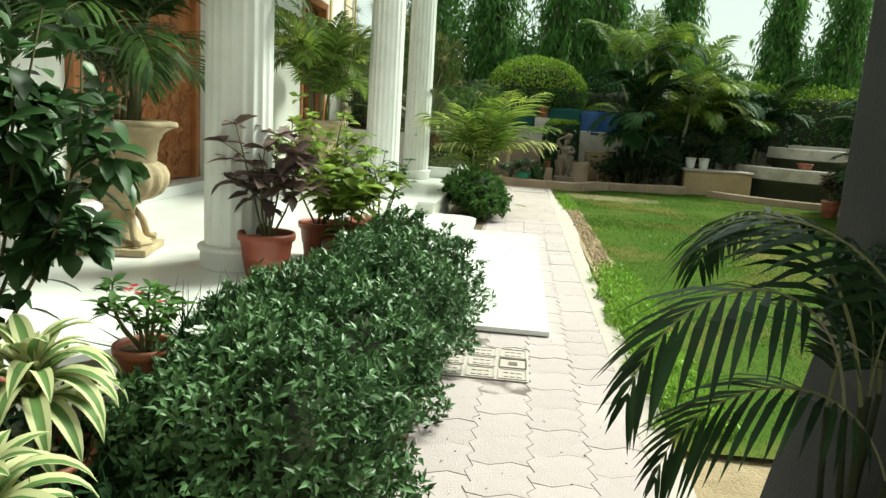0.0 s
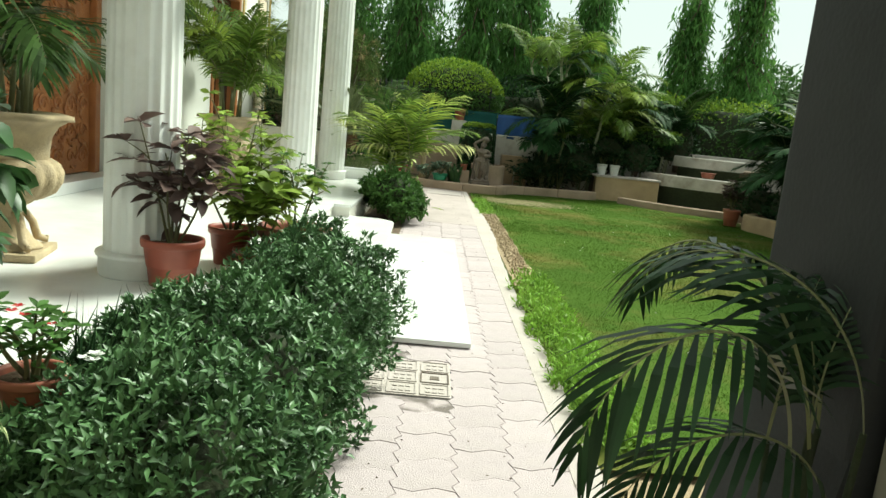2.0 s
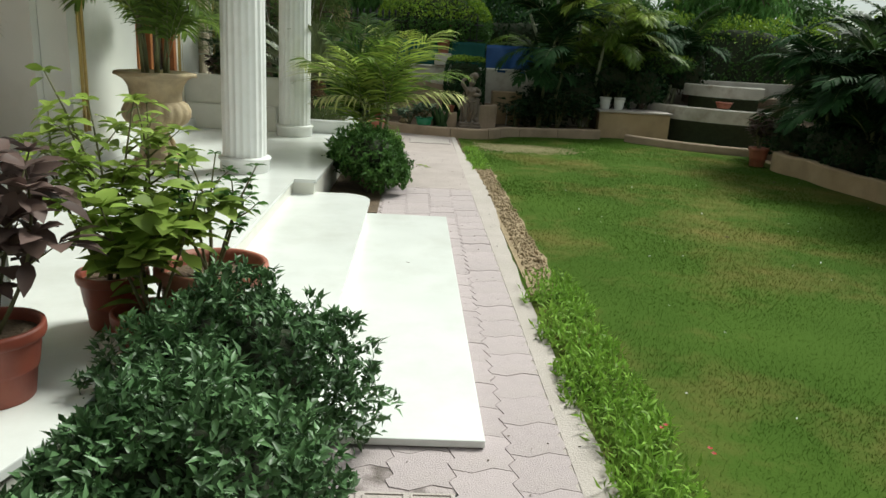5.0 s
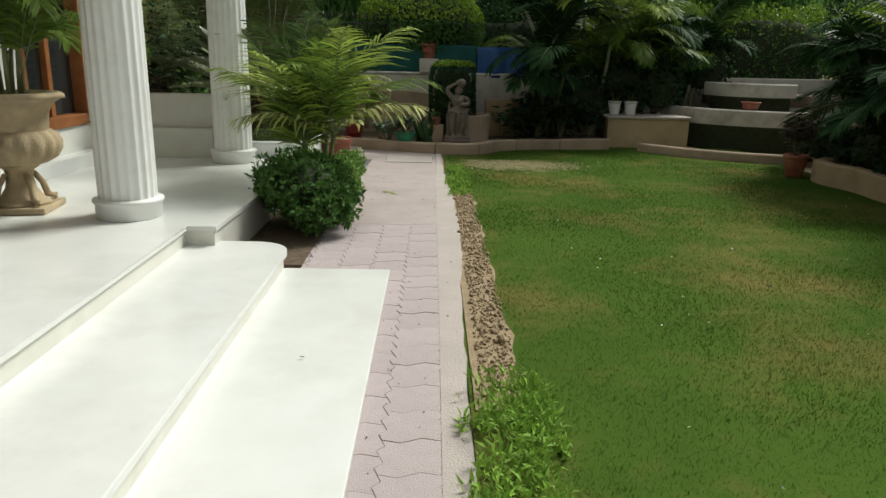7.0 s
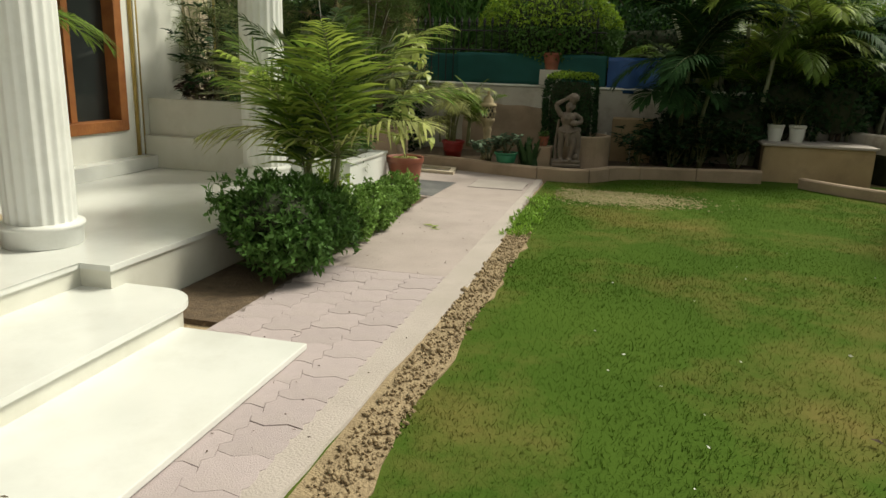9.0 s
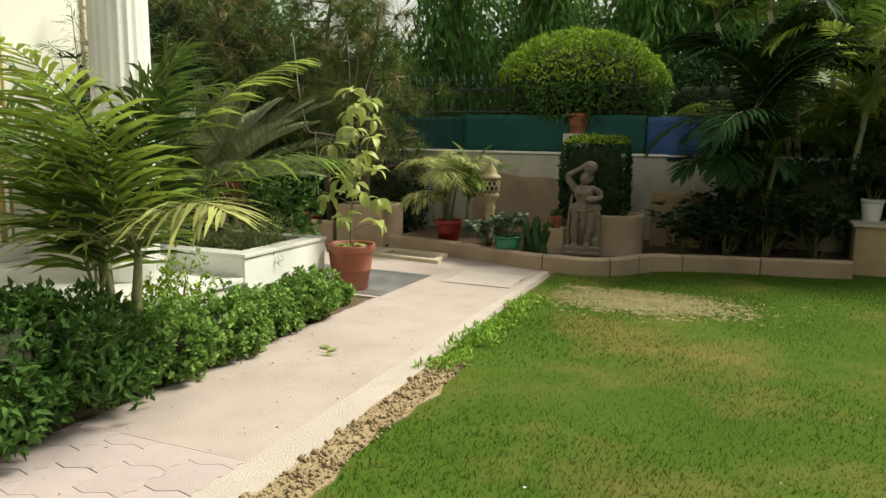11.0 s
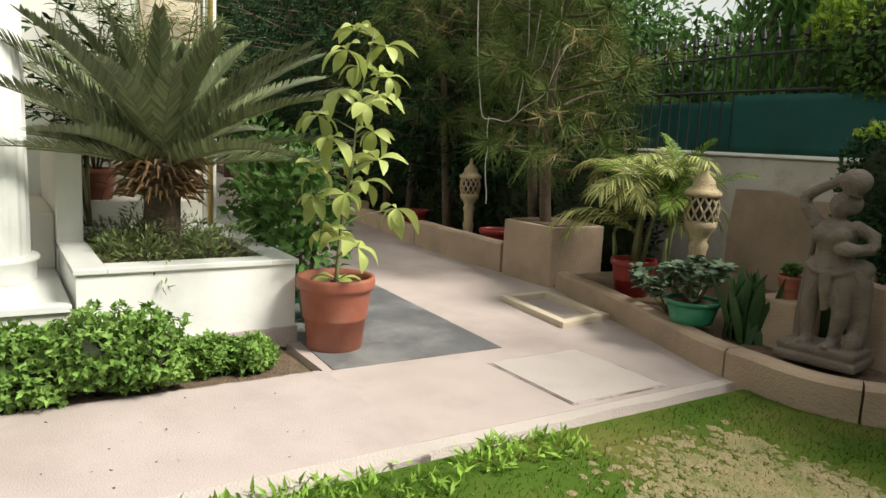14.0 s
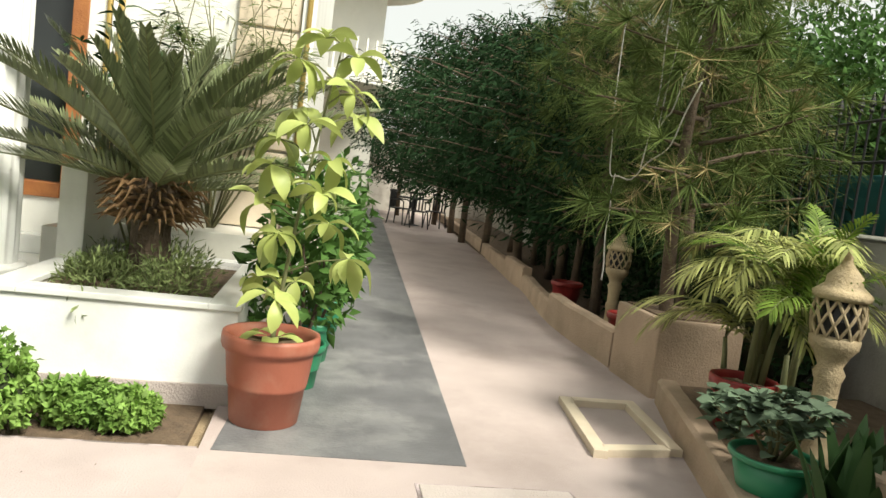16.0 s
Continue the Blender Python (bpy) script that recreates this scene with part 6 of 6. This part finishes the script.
def pine(x, y, h, seed, label, r=1.0, low=0.45):
    gen = np.random.default_rng(seed)
    t = thing("pine_tree", x, y, 0.0, label, "pine tree", "passage pines")
    bm = bmesh.new()
    tp = limb(bm, (0, 0, 0), (gen.normal() * 0.12, gen.normal() * 0.12, h), 0.06, 0.015, 0.04, 8, 8, seed)
    cs, ws = [], []
    for k in range(26):
        z = low + (h - low) * (k / 26) ** 0.9
        a = k * 2.39996 + gen.normal() * 0.2
        L = r * (1.05 - 0.65 * k / 26) * gen.uniform(0.7, 1.15)
        e = Vector((L * math.cos(a), L * math.sin(a), z + L * gen.uniform(-0.05, 0.35)))
        pts = limb(bm, (0, 0, z), e, 0.018, 0.006, 0.1, 5, 6, seed * 3 + k)
        for q in range(7):
            f = gen.uniform(0.35, 1.0) * (len(pts) - 1)
            i = min(int(f), len(pts) - 2)
            c = pts[i].lerp(pts[i + 1], f - i)
            o = Vector((gen.normal(), gen.normal(), gen.normal() * 0.7)) * 0.12
            cs.append((c + o)[:])
            d = (pts[-1] - pts[0]).normalized() * 0.7 + o.normalized() * 0.6
            ws.append(d[:])
    part("trunk", bm, M["bark"], t, smooth=True)
    cs, ws = np.array(cs), np.array(ws)
    dry = gen.random(len(cs)) < 0.26
    v, f = tuft_block(cs[~dry], ws[~dry], 64, 0.32, gen)
    arrays("needles", v, f, M["pine"], t)
    if dry.any():
        v, f = tuft_block(cs[dry], ws[dry], 26, 0.24, gen)
        arrays("dry_needles", v, f, M["pine_dry"], t, "straw coloured dry needles")
    return t


PINES = [(-2.62, 12.62, 3.0, 0.85, 0.95), (-3.5, 13.2, 3.6, 1.0, 1.4), (-4.9, 13.0, 3.6, 1.0, 1.45), (-6.4, 13.3, 3.8, 1.1, 1.5), (-8.0, 13.5, 4.0, 1.1, 1.5), (-9.8, 13.8, 4.0, 1.2, 1.3), (-11.8, 13.9, 4.2, 1.2, 1.3)]
for k, (x, y, h, r, low) in enumerate(PINES):
    pine(x, y, h, 90 + k, "dark long needled pine along the passage wall", r, low)


def shade_tree(x, y, h, r, seed):
    """A dense dark tree: long level limbs, each with a hanging spray of narrow leaves."""
    gen = np.random.default_rng(seed)
    t = thing("passage_tree", x, y, 0.0, "dense dark tree overhanging the passage", "tree", "passage trees")
    bm = bmesh.new()
    limb(bm, (0, 0, 0), (0.08, -0.05, h), 0.08, 0.02, 0.03, 8, 8, seed)
    pos, way = [], []
    for k in range(54):
        u = (k + 0.5) / 54
        z = h * (0.22 + 0.76 * u)
        a = k * 2.39996
        L = r * (0.75 + 0.45 * math.sin(u * 3.0)) * (1.1 - 0.55 * u * u) * gen.uniform(0.6, 1.15)
        e = Vector((L * math.cos(a), L * math.sin(a), z + 0.12 * L))
        pts = limb(bm, (0, 0, z), e, 0.02, 0.006, 0.1, 5, 5, seed + k)
        for q in range(170):
            f = gen.uniform(0.2, 1.0) ** 0.7 * (len(pts) - 1)
            i = min(int(f), len(pts) - 2)
            c = pts[i].lerp(pts[i + 1], f - i)
            o = gen.normal(size=3) * np.array([0.13, 0.13, 0.10])
            pos.append((c.x + o[0], c.y + o[1], c.z + o[2] - 0.1 * gen.random()))
            way.append((math.cos(a) * 0.7 + gen.normal() * 0.6, math.sin(a) * 0.7 + gen.normal() * 0.6, -0.35 + gen.normal() * 0.4))
    part("trunk", bm, M["bark"], t, smooth=True)
    v, f = leaf_arrays(np.array(pos), np.array(way), 0.16, 0.03, 0.2, 0.2)
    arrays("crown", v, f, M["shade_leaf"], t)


for k, (x, y, h, r) in enumerate(((-4.4, 14.0, 2.4, 0.9), (-5.6, 13.5, 3.0, 1.2), (-7.2, 13.4, 3.5, 1.8), (-9.0, 13.3, 3.8, 2.1), (-11.0, 13.2, 4.1, 2.3), (-13.2, 13.2, 4.4, 2.5), (-15.8, 13.4, 4.4, 2.6), (-18.6, 13.4, 4.4, 2.6), (-21.4, 12.6, 4.0, 2.0))):
    shade_tree(x, y, h, r, 200 + 7 * k)
# Added leafy backdrop, near black so the gaps between trees read as shade.
bush("passage_hedge", [((-7.6 - 3.6 * k, 15.25 + 0.37 * k, 1.75), (2.3, 0.5, 1.9)) for k in range(5)], (0.14, 0.05), M["shade_leaf"], "dense hedge added as a dark backdrop beyond the passage wall", "hedge", 34000, 2.2, 0.7, core=False, lump=0.6)
# Made-up filler shrubs that stand in for the darkness below the pines.
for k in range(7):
    bush("shade_shrub", [((-2.9 - 1.15 * k, 13.45 + 0.12 * k, 0.55), (0.72, 0.34, 0.82))], (0.09, 0.035), M["shade_leaf"], "near black filler shrub standing for shade under the passage pines", "shrub", 2400, 2.2, 0.45, group="shade shrubs", lump=0.3)
pl = structure(thing("pine_planter", 0, 0, 0, "square tan plastered planter holding a pine", "planter"), "square tan plastered planter holding a pine", "planter")
part("body", bm_box(-2.95, 12.36, -0.02, -2.28, 12.95, 0.51, 0.015), M["border"], pl)
part("soil", bm_box(-2.9, 12.41, 0.505, -2.33, 12.9, 0.52), M["soil"], pl)
edge = smooth_line([(-24, 14.15, 0), (-16, 13.6, 0), (-10, 13.05, 0), (-7.5, 12.78, 0), (-6.6, 12.72, 0), (-4.6, 12.42, 0), (-3.0, 12.38, 0)], 40)
pb = structure(thing("passage_border", 0, 0, 0, "low tan border wall along the passage bed", "border wall"), "low tan border wall along the passage bed", "border wall")
for a, b, z in ((0, 18, 0.22), (18, 26, 0.3), (26, 33, 0.2), (33, 40, 0.28)):
    s_ = [p.copy() for p in edge[a:b + 1]]
    s_[-1] = s_[-1] - (s_[-1] - s_[-2]).normalized() * 0.012
    part("border_block", ribbon_wall(s_, 0.12, -0.04, z, wob=0.02), M["border"], pb)
for x, y in ((-3.6, 12.75), (-5.4, 12.85)):
    pot("flowerpot", x, y, 0.02, 0.17, 0.3, M["redpot"], "red pot under the passage pines", "passage pots")


def hung_cable(pts, r=0.005):
    pts = [p for a, b in zip(pts, pts[1:]) for p in (a, tuple((u + v) / 2 + 0.025 * noise.noise(Vector((u * 7, v * 5, a[2] * 9))) for u, v in zip(a, b)))] + [pts[-1]]
    return tagged(part("light_string", bm_tube(smooth_line(pts, 30), r, 5), M["cable"], smooth=True), "white string light cable hung in the pines", "cable", "string lights")


hung_cable([(-3.55, 12.35, 2.6), (-3.45, 12.32, 1.9), (-3.3, 12.3, 1.42), (-2.9, 12.3, 1.38), (-2.5, 12.35, 1.6), (-2.3, 12.4, 2.0)])
hung_cable([(-3.2, 12.3, 1.42), (-3.18, 12.29, 1.15), (-3.2, 12.3, 0.85), (-3.17, 12.3, 0.62)])
hung_cable([(-2.75, 12.33, 2.6), (-2.72, 12.33, 2.0), (-2.78, 12.3, 1.45)])
hung_cable([(-2.4, 12.4, 2.3), (-2.55, 12.36, 1.85), (-2.7, 12.35, 1.75), (-2.62, 12.36, 2.3)])

# ---- far end of the passage ----
def plastic_chair(x, y, rz):
    c = thing("garden_chair", x, y, 0.0, "dark plastic garden chair at the far end of the passage", "chair", "passage chairs", rz)
    part("seat", bm_box(-0.22, -0.22, 0.41, 0.22, 0.22, 0.44, 0.01), M["iron"], c)
    for k in range(5):
        part("slat", bm_box(-0.19 + 0.085 * k, 0.2, 0.44, -0.15 + 0.085 * k, 0.225, 0.84, 0.006), M["iron"], c)
    part("top_rail", bm_box(-0.23, 0.195, 0.84, 0.23, 0.23, 0.9, 0.01), M["iron"], c)
    for sx in (-1, 1):
        for sy in (-1, 1):
            part("leg", bm_tube([(0.2 * sx, 0.19 * sy, 0.41), (0.22 * sx, 0.21 * sy, 0.2), (0.24 * sx, 0.23 * sy, 0.0)], [0.02, 0.018, 0.016], 6), M["iron"], c)
        part("armrest", bm_tube([(0.23 * sx, 0.21, 0.66), (0.25 * sx, -0.1, 0.66), (0.24 * sx, -0.2, 0.62), (0.23 * sx, -0.21, 0.44)], 0.018, 6), M["iron"], c)
    return c


ch = plastic_chair(-16.3, 12.6, 100)
copy_thing(ch, pose(-17.2, 13.2, 0, 0, 0, 60))
copy_thing(ch, pose(-17.0, 12.2, 0, 0, 0, 150))
tb = thing("garden_table", -17.2, 12.6, 0.0, "dark round garden table between the chairs", "table")
part("tabletop", bm_lathe([(0.42, 0.70), (0.45, 0.71), (0.45, 0.73), (0.42, 0.74)], 28), M["iron"], tb)
part("leg", bm_lathe([(0.25, 0.0), (0.06, 0.04), (0.04, 0.4), (0.08, 0.699)], 16), M["iron"], tb)
far = structure(thing("far_house", -20.5, 8.0, 0.0, "white neighbouring wing with a curved balcony", "house"), "white neighbouring wing with a curved balcony", "house")
part("wall", bm_box(-3, -5, -0.02, 3, 3.3, 7.5), M["wall"], far)
part("balcony", bm_lathe([(1.5, 3.3), (1.7, 3.35), (1.7, 3.55), (1.5, 3.6)], 40, center=(3.2, 2.2, 0)), M["wall"], far)
part("roof", bm_lathe([(1.9, 5.9), (2.1, 5.95), (2.1, 6.15), (0.3, 6.4)], 40, center=(3.2, 2.2, 0)), M["wall"], far)
for k in range(18):
    a = -1.4 + 2.8 * k / 17
    part("baluster", bm_tube([(3.2 + 1.6 * math.cos(a), 2.2 + 1.6 * math.sin(a), 3.601), (3.2 + 1.6 * math.cos(a), 2.2 + 1.6 * math.sin(a), 4.4)], 0.035, 6), M["wall"], far)
wnd = part("window", bm_box(3.001, 0.2, 4.0, 3.06, 1.6, 5.6, 0.02), M["wood"], far)
part("pane", bm_box(3.062, 0.3, 4.1, 3.075, 1.5, 5.5), M["glass"], wnd)
wall_boxes("wall_passage_end", [(-24.2, 9.0, -0.02, -24, 16.5, 2.4)], M["boundary"], "plain wall at the passage end")

# ---- ground cover ----
gen = np.random.default_rng(99)


def blades(name, x0, x1, y0, y1, n, h, w, material, label, keep=None):
    x, y = gen.uniform(x0, x1, n), gen.uniform(y0, y1, n)
    if keep is not None:
        k = keep(x, y)
        x, y = x[k], y[k]
    n = len(x)
    z = np.full(n, -0.016)
    a = gen.uniform(0, 6.283, n)
    lean = gen.normal(size=(n, 2)) * 0.55
    hh = h * gen.uniform(0.5, 1.3, n)
    b = np.stack([x, y, z], 1)
    s = np.stack([np.cos(a), np.sin(a), np.zeros(n)], 1) * (w * gen.uniform(0.6, 1.3, n))[:, None] / 2
    tip = b + np.stack([lean[:, 0] * hh, lean[:, 1] * hh, hh], 1)
    v = np.stack([b - s, b + s, tip], 1).reshape(-1, 3)
    return tagged(arrays(name, v, np.arange(3 * n).reshape(-1, 3), material), label, "grass", kind="stuff")


def bare(x, y):
    """True where turf grows: worn spots near the statue and along the path stay bare."""
    d1 = ((x - 0.75) / 0.75) ** 2 + ((y - 10.75) / 0.42) ** 2
    d2 = ((x - 1.5) / 0.5) ** 2 + ((y - 9.9) / 0.25) ** 2
    strip = (x < 0.35 + 0.03 * np.sin(y * 5)) & (y > 3.2) & (y < 8.4)
    return (gen.random(len(x)) < np.clip(np.minimum(d1, d2) - 0.1, 0.5, 1)) & ~strip


blades("lawn_grass", 0.12, 5.0, -0.25, 4.5, 110000, 0.020, 0.0045, M["grass"], "short mown grass of the lawn", bare)
blades("lawn_grass", 0.12, 5.0, 4.5, 12.6, 110000, 0.022, 0.0060, M["grass"], "short mown grass of the lawn's far half", bare)
n = 4200
c = np.stack([gen.normal(1.12, 0.36, n), gen.normal(10.74, 0.22, n)], 1)
c = c[(c[:, 0] > 0.3) & (c[:, 1] < 11.2)]
n = len(c)
ang = np.linspace(0, 6.283, 9)[:-1]
rad = 0.0105 * gen.lognormal(0, 0.5, n)[:, None] * gen.uniform(0.6, 1.4, (n, 8))
ring = np.stack([c[:, :1] + rad * 1.3 * np.cos(ang), c[:, 1:] + rad * np.sin(ang), np.full((n, 8), -0.012)], 2)
hub = np.stack([c[:, 0], c[:, 1], -0.004 + 0.004 * gen.random(n)], 1)[:, None]
v = np.concatenate([ring, hub], 1).reshape(-1, 3)
f8 = np.array([[k, (k + 1) % 8, 8] for k in range(8)])
tagged(arrays("bare_earth", v, (f8[None] + 9 * np.arange(n)[:, None, None]).reshape(-1, 3), M["worn"]), "bare sandy earth worn through the lawn", "bare earth", kind="stuff")
so = [(0.10, 3.2)] + [(0.33 + 0.03 * math.sin(y * 5) + 0.02 * math.sin(y * 17), y) for y in np.linspace(3.2, 8.4, 30)] + [(0.10, 8.4)]
tagged(part("earth_strip", bm_prism(so, -0.03, -0.003), M["dirt"]), "freshly dug dry earth strip along the path", "earth", kind="structure")
n = 2600
x, y = gen.uniform(0.14, 0.34, n), gen.uniform(3.2, 8.4, n)
r = 0.0058 * gen.lognormal(0, 0.55, n)
o8 = np.array([[1, 0, 0], [-1, 0, 0], [0, 1, 0], [0, -1, 0], [0, 0, 1], [0, 0, -1]], float)
f8 = np.array([[0, 2, 4], [2, 1, 4], [1, 3, 4], [3, 0, 4], [2, 0, 5], [1, 2, 5], [3, 1, 5], [0, 3, 5]])
v = (o8[None] * gen.uniform(0.6, 1.4, (n, 6, 1)) * r[:, None, None] + np.stack([x, y, r * 0.3], 1)[:, None]).reshape(-1, 3)
tagged(arrays("earth_clods", v, (f8[None] + 6 * np.arange(n)[:, None, None]).reshape(-1, 3), M["dirt"]), "crumbled dry earth clods along the path", "earth", kind="stuff")


def weed_strip(x0, x1, y0, y1, n, h, material, label):
    c = np.stack([gen.uniform(x0, x1, n), gen.uniform(y0, y1, n)], 1)
    mid, half = (x0 + x1) / 2, (x1 - x0) / 2
    out = np.abs(c[:, 0] - mid) / half
    k = (1.1 * lumps(np.c_[c, np.zeros(n)], 3.4, 3.0) + 0.6 * lumps(np.c_[c, np.zeros(n)], 9.0, 1.0) + gen.random(n) * 0.7 - 0.75 * out ** 2) > -0.08
    c = c[k]
    m = len(c)
    edge = np.clip(1 - np.abs((c[:, 0] - (x0 + x1) / 2) / ((x1 - x0) / 2)) ** 3, 0.25, 1)
    hh = h * edge * (1 + 0.7 * lumps(np.c_[c, np.zeros(m)], 4.0))
    p = np.c_[c, gen.random(m) * hh * 0.8 - 0.01]
    way = gen.normal(size=(m, 3)) * 0.6 + np.array([0, 0, 0.8])
    v, f = leaf_arrays(p, way, 0.058, 0.015, 0.15, 0.25)
    return tagged(arrays("weeds", v, f, material), label, "weeds", kind="stuff")


weed_strip(0.02, 0.46, -0.1, 3.4, 7500, 0.13, M["weed"], "lush green weeds overgrowing the path edge")
weed_strip(0.05, 0.36, 8.2, 10.4, 1700, 0.04, M["weed"], "low weeds along the far path edge")
flower_sprig(0.35, 1.25, 0.10, 2, M["petal_red"], "tiny red flower in the weeds", 0.018)
flower_sprig(0.52, 1.1, 0.08, 2, M["petal_red"], "tiny red flower at the lawn edge", 0.018)
n = 40
p = np.stack([gen.uniform(0.5, 4.8, n), gen.uniform(0.5, 9, n), np.full(n, 0.012)], 1)
v, f = leaf_arrays(p, gen.normal(size=(n, 3)) * np.array([1, 1, 0.15]), 0.022, 0.012, 0.1, 0.1)
tagged(arrays("fallen_petals", v, f, M["petal"]), "pale fallen petals scattered on the lawn", "petals", kind="stuff")


def fallen_leaves(x, y, z, k, size, material, label):
    q = np.array([(x, y, z)]) + gen.normal(size=(k, 3)) * np.array([0.05, 0.05, 0.004]) + np.array([0, 0, 0.012])
    v, f = leaf_arrays(q, gen.normal(size=(k, 3)) * np.array([1, 1, 0.25]), size, size * 0.35, 0.25, -0.1, face=np.tile([0, 0, 1.0], (k, 1)))
    return tagged(arrays("fallen_leaf", v, f, material), label, "leaf")


for dx, dy in ((0, 0), (0.06, 0.05), (-0.05, 0.06), (0.02, -0.06)):
    fallen_leaves(-0.52 + dx, 8.2 + dy, 0.0, 1, 0.11, M["umbrella"], "yellowed fallen leaf lying on the path")
fallen_leaves(0.42, 0.05, 0.0, 1, 0.14, M["bark"], "dry brown fallen leaf on the lawn edge")
fallen_leaves(-0.85, 3.5, 0.04, 1, 0.035, M["bark"], "tiny dry leaf on the marble slab")
fallen_leaves(2.3, 5.0, 0.0, 1, 0.07, M["bark"], "dry leaf on the lawn")
fallen_leaves(4.3, 8.3, 0.0, 1, 0.09, M["bark"], "dark dry leaf far on the lawn")
n = 220
p = np.stack([gen.uniform(-1.0, 0.05, n), gen.uniform(-2.5, 9.5, n), np.full(n, 0.004)], 1)
v, f = leaf_arrays(p, gen.normal(size=(n, 3)) * np.array([1, 1, 0.1]), 0.014, 0.008, 0.1, 0.0)
tagged(arrays("path_litter", v, f, M["bark"]), "tiny dry leaf litter on the path", "litter", kind="stuff")

# ---- inspection cover beside the hedge ----
cov = thing("manhole_cover", -0.80, 0.624, 0.0, "cream square manhole cover with raised panels", "manhole cover")
part("frame", bm_box(-0.272, -0.272, -0.03, 0.272, 0.272, -0.004), M["iron"], cov, "dark iron frame")
part("plate", bm_box(-0.262, -0.264, -0.02, 0.262, 0.264, 0.004, 0.004), M["cement"], cov)
for i in range(3):
    for j in range(3):
        cx, cy = -0.174 + 0.174 * i, -0.174 + 0.174 * j
        bm = bmesh.new()
        for b in ((-0.075, -0.078, 0.075, -0.07), (-0.075, 0.07, 0.075, 0.078), (-0.078, -0.0695, -0.07, 0.0695), (0.07, -0.0695, 0.078, 0.0695)):
            bm_box(cx + b[0], cy + b[1], 0.0035, cx + b[2], cy + b[3], 0.009, bm=bm)
        if (i, j) == (2, 1):
            bm_box(cx - 0.025, cy - 0.025, 0.0035, cx + 0.025, cy + 0.025, 0.0075, bm=bm)
        else:
            for a in (-0.035, 0.0, 0.035):
                for c in (-0.03, 0.03):
                    bm_box(cx + a - 0.012, cy + c - 0.014, 0.0035, cx + a + 0.012, cy + c + 0.014, 0.0085, bm=bm)
        part("panel", bm, M["cement"] if (i, j) != (2, 1) else M["greystone"], cov)

# ---- pavers ----
PW, PL, GAP = 0.2435, 0.25, 0.0022


def paver_mesh(name, w, l, d=0.02):
    bot = [(0, 0), (0.32, -d), (0.5, 0.0), (0.68, d), (1, 0)]
    sid = [(0.0, 0), (0.17, -d * 0.8), (0.33, d * 0.8), (0.5, 0), (0.67, -d * 0.8), (0.83, d * 0.8), (1.0, 0)]
    out = [(u * w, e) for u, e in bot] + [(w + e, u * l) for u, e in sid[1:]] + [(u * w, l + e) for u, e in reversed(bot[:-1])] + [(e, u * l) for u, e in reversed(sid[1:-1])]
    c = Vector((w / 2, l / 2))
    n = len(out)
    ring = lambda g, z: [((x - c.x) * (1 - 2 * g / w), (y - c.y) * (1 - 2 * g / l), z) for x, y in out]
    vs = ring(GAP / 2, -0.02) + ring(GAP / 2, -0.003) + ring(GAP / 2 + 0.0014, 0.0)
    fs = [tuple(range(2 * n, 3 * n))]
    for a in (0, n):
        fs += [(a + k, a + (k + 1) % n, a + n + (k + 1) % n, a + n + k) for k in range(n)]
    me = bpy.data.meshes.new(name)
    me.from_pydata(vs, [], fs)
    me.materials.append(M["paver"])
    return me


pm = paver_mesh("paver", PW, PL)
g = random.Random(77)
for c in range(4):
    for r in range(53):
        x = -1.03 + PW * (c + 0.5)
        y = -3.45 + PL * (r + 0.5) + (PL / 2 if c % 2 else 0)
        if y > 6.8 or (x < -0.5 and 0.27 < y < 0.98) or (x < -0.5 and 1.4 < y < 5.0):
            continue
        put_mesh("paver", pm, path, pose(x, y, 0.0 + g.uniform(-0.0022, 0.001), g.uniform(-0.25, 0.25), g.uniform(-0.25, 0.25), 0))
structure(part("path_skim", bm_box(-1.03, 6.76, -0.02, -0.0545, 9.818, 0.0018, 0.001), M["skim"]), "plain pink cement skim over the far path", "path")
structure(part("edge_fillet", bm_box(-0.082, -3.45, -0.02, -0.05, 6.85, -0.0028), M["cement"]), "cement fillet between pavers and edging", "edging")
structure(part("paver_fill", bm_box(-1.05, 0.30, -0.02, -0.53, 0.945, -0.008), M["cement"]), "cement bedding round the manhole cover", "bedding")
